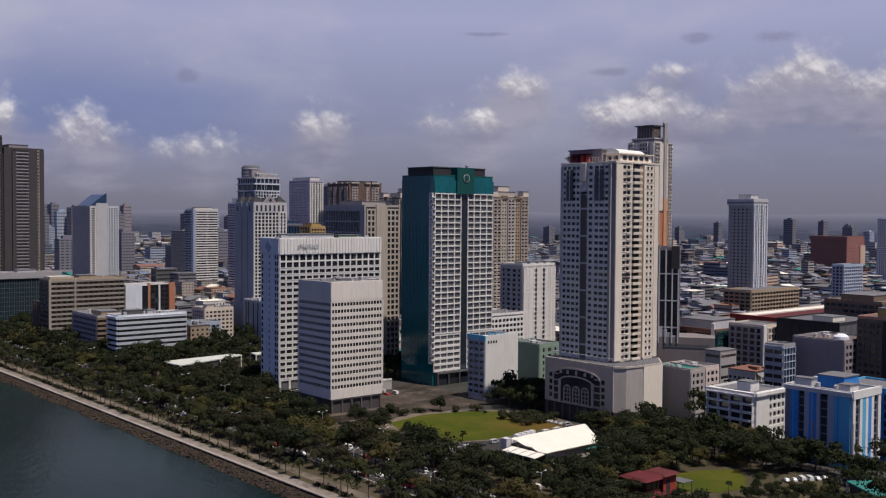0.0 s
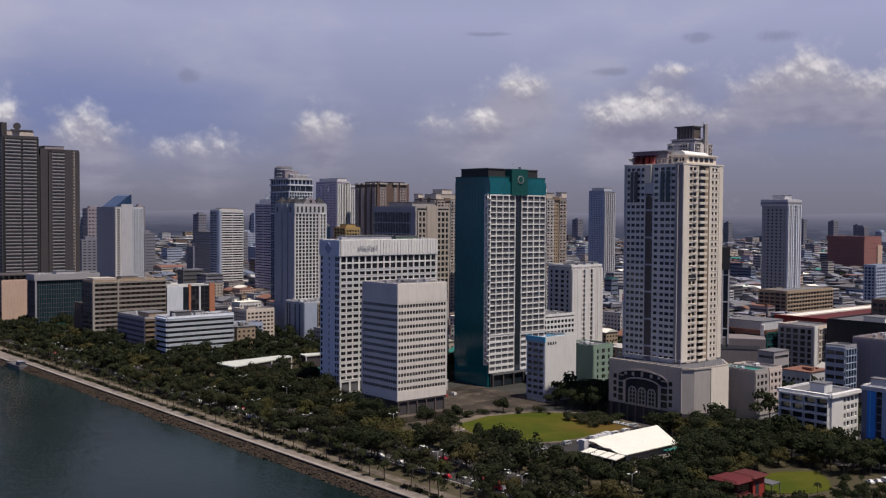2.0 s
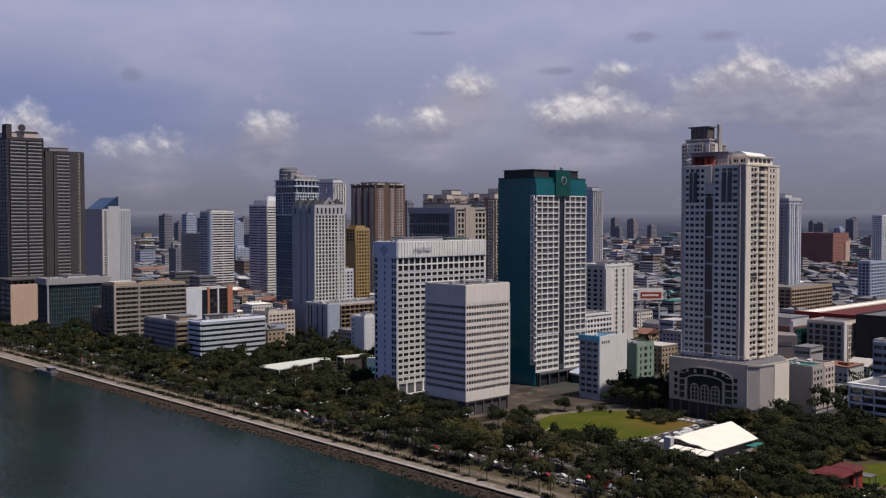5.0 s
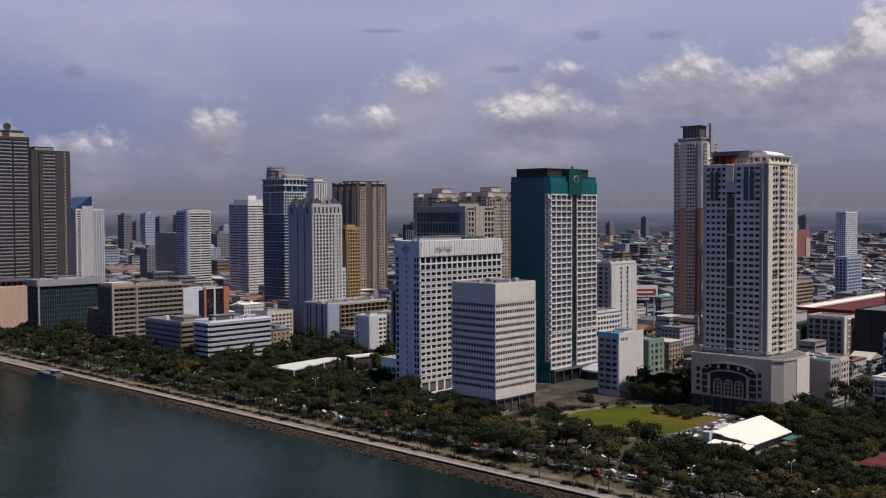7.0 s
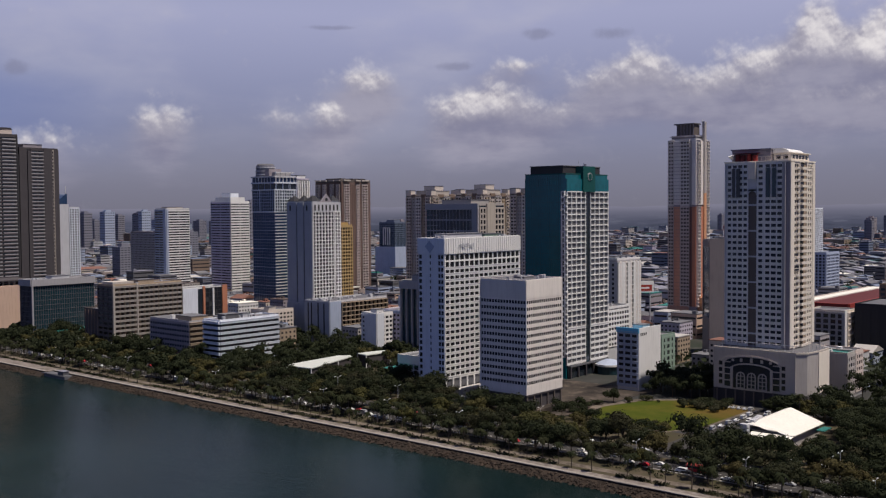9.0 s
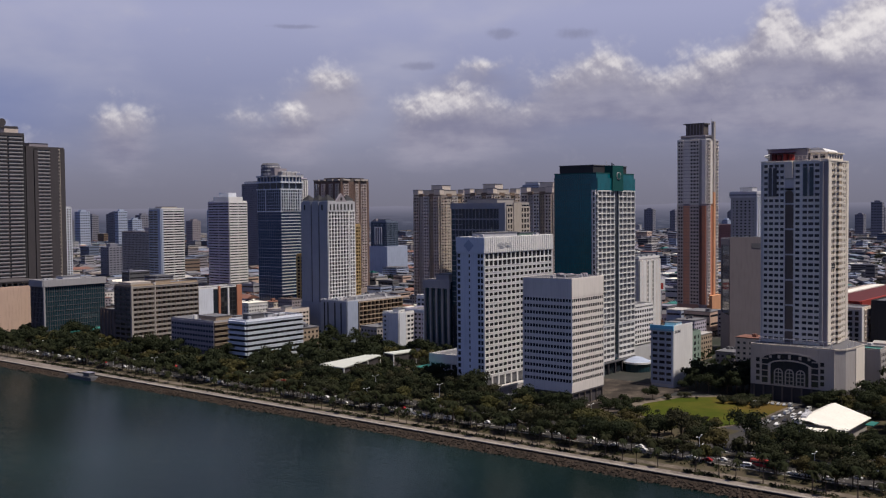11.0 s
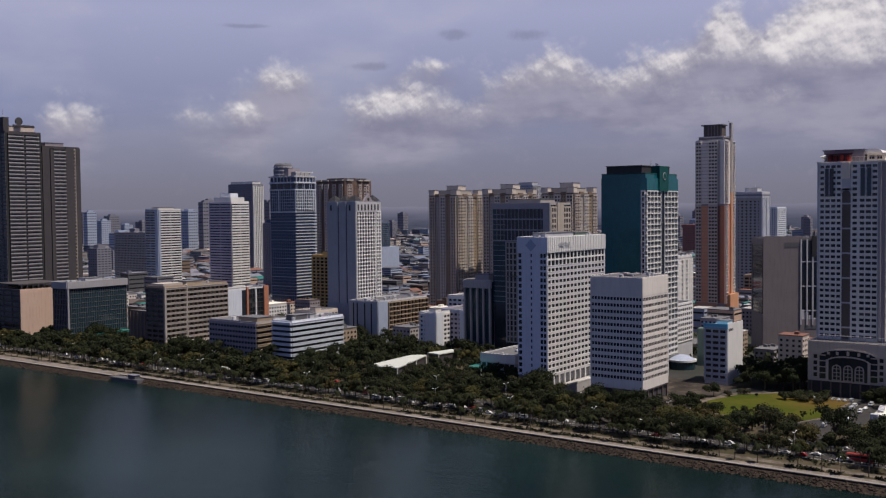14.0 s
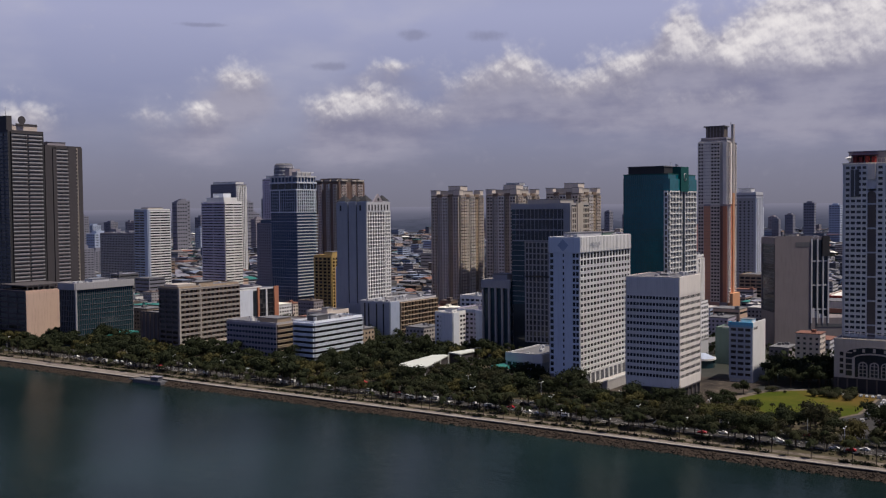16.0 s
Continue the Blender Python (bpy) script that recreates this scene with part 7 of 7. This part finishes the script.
def street_lamp(x, y, turn):
    t = thing("street_lamp", "grey twin-arm street lamp beside the boulevard", "street lamp", (x, y, 0.1), turn, "boulevard street lamps")
    part("pole", Mesh().tube((0, 0, 0), (0, 0, 10.5), 0.14, 0.09, 8), M["steel"], t)
    for s in (-1, 1):
        part("arm", Mesh().tube((0, 0, 10.3), (s * 2.2, 0, 10.9), 0.07, 0.06, 6), M["steel"], t)
        part("lamp_head", Mesh().box(s * 2.2 - 0.5, s * 2.2 + 0.5, -0.2, 0.2, 10.8, 11.0), M["white"], t)
    return t


lamp = street_lamp(SHORE + 20, 160, 0)
for k in range(1, 34):
    copy_thing(lamp, pose(SHORE + (20 if k % 2 else 53), 160 + k * 24, 0.1))

# low shrubs along the promenade
g = np.random.default_rng(19)
shrubs = Mesh()
for _ in range(2600):
    y, x = g.uniform(90, 1100), (EDGE + g.uniform(6.3, 9.4) if g.random() < 0.55 else SHORE + g.uniform(8.6, 20))
    if noise.noise((x * 0.05, y * 0.045, 0)) < -0.12:
        continue
    q = g.uniform(0.5, 1.1)
    for _ in range(9):
        c = np.array([x, y, 0.3 + q * 0.6]) + g.normal(size=3) * np.array([q, q, q * 0.4]) * 0.8
        u, v = g.normal(size=3), g.normal(size=3)
        u, v = u / np.linalg.norm(u) * 0.42, v / np.linalg.norm(v) * 0.42
        b = len(shrubs.v)
        shrubs.v += [tuple(c - u), tuple(c - v), tuple(c + u), tuple(c + v)]
        shrubs.f.append((b, b + 1, b + 2, b + 3))
part("promenade_shrubs", shrubs, M["leaf"], None, "low dark shrubs along the promenade", "stuff")

# moored work barge at the foot of the wall
t = thing("barge", "dark grey barge with a small cabin moored beside the seawall", "barge", (EDGE - 4.0, 748, -2.7), 90)
part("hull", Mesh().side([(-15, 0.4), (-13, -0.4), (13, -0.4), (15.5, 1.0), (15.5, 2.4), (-15, 2.2)], -3.2, 3.2), M["dark_grey"], t)
part("deck", Mesh().box(-14, 14, -2.9, 2.9, 2.4, 2.6), M["dark_grey"], t)
part("cabin", Mesh().box(-11, -4, -2, 2, 2.6, 5.0), M["dark_grey"], t)
part("cabin_roof", Mesh().box(-11.4, -3.6, -2.4, 2.4, 5.0, 5.2), M["slate"], t)


# ---------------------------------------------------------------- the low city behind
rb = random.Random(31)
WALLS = ["white", "warm_white", "cream", "pale_grey", "grey", "beige", "bluish", "stone", "mauve_grey", "lilac", "tan", "pink"]
ROOFS = ["roof_grey"] * 7 + ["roof_brown"] * 4 + ["roof_rust"] * 3 + ["concrete"] * 3 + ["roof_white"] * 2 + ["teal"] + ["dark_grey"] * 4


def low_block(x0, x1, y0, y1, z, wl, rf, gable):
    """A low city building: walls, window rows and a flat or gabled roof."""
    t = part("town_building", Mesh().box(0, x1 - x0, 0, y1 - y0, 0, z), M[wl])
    t.location = (x0, y0, 0)
    names = {"roof_rust": "rust-red metal", "roof_white": "white", "red": "red", "teal": "green", "sky_blue": "blue", "concrete": "concrete", "roof_grey": "grey", "roof_brown": "brown metal", "dark_grey": "dark grey"}
    tagged(t, f"low {wl.replace('_', ' ')} town building with a {'pitched' if gable else 'flat'} {names[rf]} roof", "building", "low town buildings")
    w, d = x1 - x0, y1 - y0
    if gable:
        ro = Mesh().side([(-0.6, z), (w + 0.6, z), (w / 2, z + min(4.0, w * 0.18))], -0.6, d + 0.6)
    else:
        ro = Mesh().box(-0.3, w + 0.3, -0.3, d + 0.3, z, z + 0.5)
        for _ in range(rb.randint(1, 4)):
            a, b, s = rb.uniform(1, w - 3), rb.uniform(1, d - 3), rb.uniform(1.2, 3)
            ro.box(a, a + s, b, b + s, z + 0.5, z + 0.5 + s * 0.7)
    part("roof", ro, M[rf], t)
    wi = Mesh()
    nf = max(1, int(z / 3.4))
    for i in range(nf):
        zz = 1.1 + i * 3.4
        if zz + 1.6 > z:
            break
        k = max(2, int(w / 3.2))
        for j in range(k):
            u = (j + 0.5) * w / k
            wi.box(u - 0.8, u + 0.8, -0.08, 0, zz, zz + 1.5)
        k = max(2, int(d / 3.2))
        for j in range(k):
            u = (j + 0.5) * d / k
            wi.box(-0.08, 0, u - 0.8, u + 0.8, zz, zz + 1.5)
    part("window_grid", wi, M["pane"], t, "", "stuff")


made = 0
cells = [(x, y) for x in range(335, 860, 26) for y in range(160, 1180, 26)]
near_cells = [c for c in cells if c[0] < 660]
rb.shuffle(near_cells)
used = set()
for x, y in near_cells:
    if made >= 210:
        break
    w, d = rb.uniform(13, 23), rb.uniform(13, 23)
    x0, y0 = x + rb.uniform(0, 3), y + rb.uniform(0, 3)
    if any(a - 2 < x0 + w and x0 < b + 2 and c - 2 < y0 + d and y0 < e + 2 for a, b, c, e in FOOT):
        continue
    if x0 < 395 and 500 < y0 < 640 or any(x0 - 4 < a < x0 + w + 4 and y0 - 4 < b < y0 + d + 4 for a, b in spots):
        continue
    z = rb.choice((7, 8, 10, 10, 12, 13, 15, 18, 22))
    low_block(x0, x0 + w, y0, y0 + d, z, rb.choice(WALLS), rb.choice(ROOFS), rb.random() < 0.45 and z < 14)
    used.add((x, y))
    made += 1

walls, roofs, panes = {}, {}, Mesh()


def far_box(x, y, w, d, z, strips):
    # many grey-blue walls and roofs, to put haze into the far colours
    wl, rf = rb.choice(WALLS[2:] + ["brown", "slate", "mauve_grey", "grey", "steel_blue", "slate", "dark_grey", "mauve_grey", "steel_blue", "bluish", "pale_grey"] * 2), rb.choice(["roof_grey"] * 5 + ["steel_blue"] * 5 + ["slate"] * 5 + ["dark_grey"] * 5 + ["roof_brown"] * 3 + ["roof_rust"] * 2 + ["concrete"] + ["roof_white"] + ["teal", "dark_grey", "roof_grey", "slate"])
    walls.setdefault(wl, Mesh()).box(x, x + w, y, y + d, 0, z)
    ro = roofs.setdefault(rf, Mesh())
    if rb.random() < 0.4 and z < 14:
        k = len(ro.v)
        ro.v += [(x - 0.5, y - 0.5, z), (x + w + 0.5, y - 0.5, z), (x + w + 0.5, y + d + 0.5, z), (x - 0.5, y + d + 0.5, z), (x, y + d / 2, z + 3), (x + w, y + d / 2, z + 3)]
        ro.f += [(k, k + 1, k + 5, k + 4), (k + 2, k + 3, k + 4, k + 5), (k + 3, k, k + 4), (k + 1, k + 2, k + 5)]
    else:
        ro.box(x - 0.2, x + w + 0.2, y - 0.2, y + d + 0.2, z, z + 0.6)
        if rb.random() < 0.6:
            s = rb.uniform(2, 5)
            ro.box(x + 1, x + 1 + s, y + 1, y + 1 + s, z + 0.6, z + 0.6 + s * 0.6)
    for i in range(strips):
        zz = z * (i + 0.4) / strips
        h = min(1.6, z * 0.35 / strips)
        b = len(panes.v)
        panes.v += [(x + 0.8, y - 0.06, zz), (x + w - 0.8, y - 0.06, zz), (x + w - 0.8, y - 0.06, zz + h), (x + 0.8, y - 0.06, zz + h),
                    (x - 0.06, y + d - 0.8, zz), (x - 0.06, y + 0.8, zz), (x - 0.06, y + 0.8, zz + h), (x - 0.06, y + d - 0.8, zz + h)]
        panes.f += [(b, b + 1, b + 2, b + 3), (b + 4, b + 5, b + 6, b + 7)]


def free(x, y, w, d):
    return not any(a - 2 < x + w and x < b + 2 and c - 2 < y + d and y < e + 2 for a, b, c, e in FOOT)


for x, y in cells:
    if (x, y) not in used and (x > 640 or rb.random() < 0.3):
        w, d = rb.uniform(10, 24), rb.uniform(10, 24)
        if free(x, y, w, d) and x > 420:
            far_box(x, y, w, d, rb.choice((5, 6, 8, 9, 11, 14, 20)), 3)
k = 0
while k < 9500:
    rr, a = 620 + 3900 * rb.random() ** 1.25, radians(rb.uniform(8, 88))
    x, y = rr * math.sin(a) - 60, rr * math.cos(a) + 60
    k += 1
    if x < 330 or (x < 860 and y < 1180):
        continue
    big = rb.random()
    s = 1 + rr / 3500
    w, d = rb.uniform(8, 22) * s, rb.uniform(8, 22) * s
    z = rb.uniform(5, 12)
    if big > 0.94:
        z = rb.uniform(14, 34)
    if big > 0.993:
        w, d, z = w * 1.8, d * 1.8, rb.uniform(9, 16)
    if free(x, y, w, d):
        far_box(x, y, w, d, z, 2 if z < 14 else 6)
def far_tower(x, y, w, d, z, strips):
    # slate and bluish walls imitate towers dimmed by haze
    wl = rb.choice(("slate", "slate", "mauve_grey", "slate", "bluish"))
    walls.setdefault(wl, Mesh()).box(x, x + w, y, y + d, 0, z)
    walls[wl].box(x + w * 0.25, x + w * 0.75, y + d * 0.25, y + d * 0.75, z, z + 5)
    for i in range(strips):
        zz, h = z * (i + 0.3) / strips, z * 0.3 / strips
        for u in range(4):
            panes.box(x + w * (0.08 + 0.235 * u), x + w * (0.22 + 0.235 * u), y - 0.08, y, zz, zz + h)
            panes.box(x - 0.08, x, y + d * (0.08 + 0.235 * u), y + d * (0.22 + 0.235 * u), zz, zz + h)


# distant clusters of towers, hazed by their wall colour
for a0, spread, rr0, num, zlo, zhi in ((20, 4, 2600, 22, 60, 130), (30, 5, 3300, 18, 60, 110), (37, 3, 3000, 16, 60, 140), (50, 6, 4000, 8, 60, 95), (60, 5, 3900, 7, 60, 105), (73, 5, 3600, 15, 60, 120), (80, 4, 3300, 8, 50, 95), (24, 6, 1900, 10, 40, 75)):
    for _ in range(num):
        a, rr = radians(a0 + rb.uniform(-spread, spread)), rr0 * rb.uniform(0.85, 1.15)
        far_tower(rr * math.sin(a), rr * math.cos(a), rb.uniform(18, 36), rb.uniform(18, 36), rb.uniform(zlo, zhi), 14)
for key, mesh in walls.items():
    part("far_city_walls", mesh, M[key], None, f"distant {key.replace('_', ' ')} city buildings in a dense jumble", "stuff")
for key, mesh in roofs.items():
    part("far_city_roofs", mesh, M[key], None, "distant city roofs in a dense jumble", "stuff")
part("far_city_windows", panes, M["pane"], None, "dark window rows of the distant city", "stuff")

# clumps of trees between the distant blocks
g = np.random.default_rng(8)
woods = Mesh()
for _ in range(7800):
    rr, a = 520 + 3600 * g.random() ** 1.3, radians(g.uniform(8, 88))
    x, y = rr * math.sin(a), rr * math.cos(a)
    if x < 440 or not clear(x, y, 3):
        continue
    for _ in range(int(g.integers(8, 17))):
        c = np.array([x, y, 5.0]) + g.normal(size=3) * np.array([4.5, 4.5, 2.0])
        s = g.uniform(1.2, 2.6)
        u, v = g.normal(size=3), g.normal(size=3)
        u /= np.linalg.norm(u)
        v /= np.linalg.norm(v)
        b = len(woods.v)
        woods.v += [tuple(c - u * s), tuple(c - v * s), tuple(c + u * s), tuple(c + v * s)]
        woods.f.append((b, b + 1, b + 2, b + 3))
part("far_trees", woods, M["leaf"], None, "dark tree clumps scattered through the distant city", "stuff")
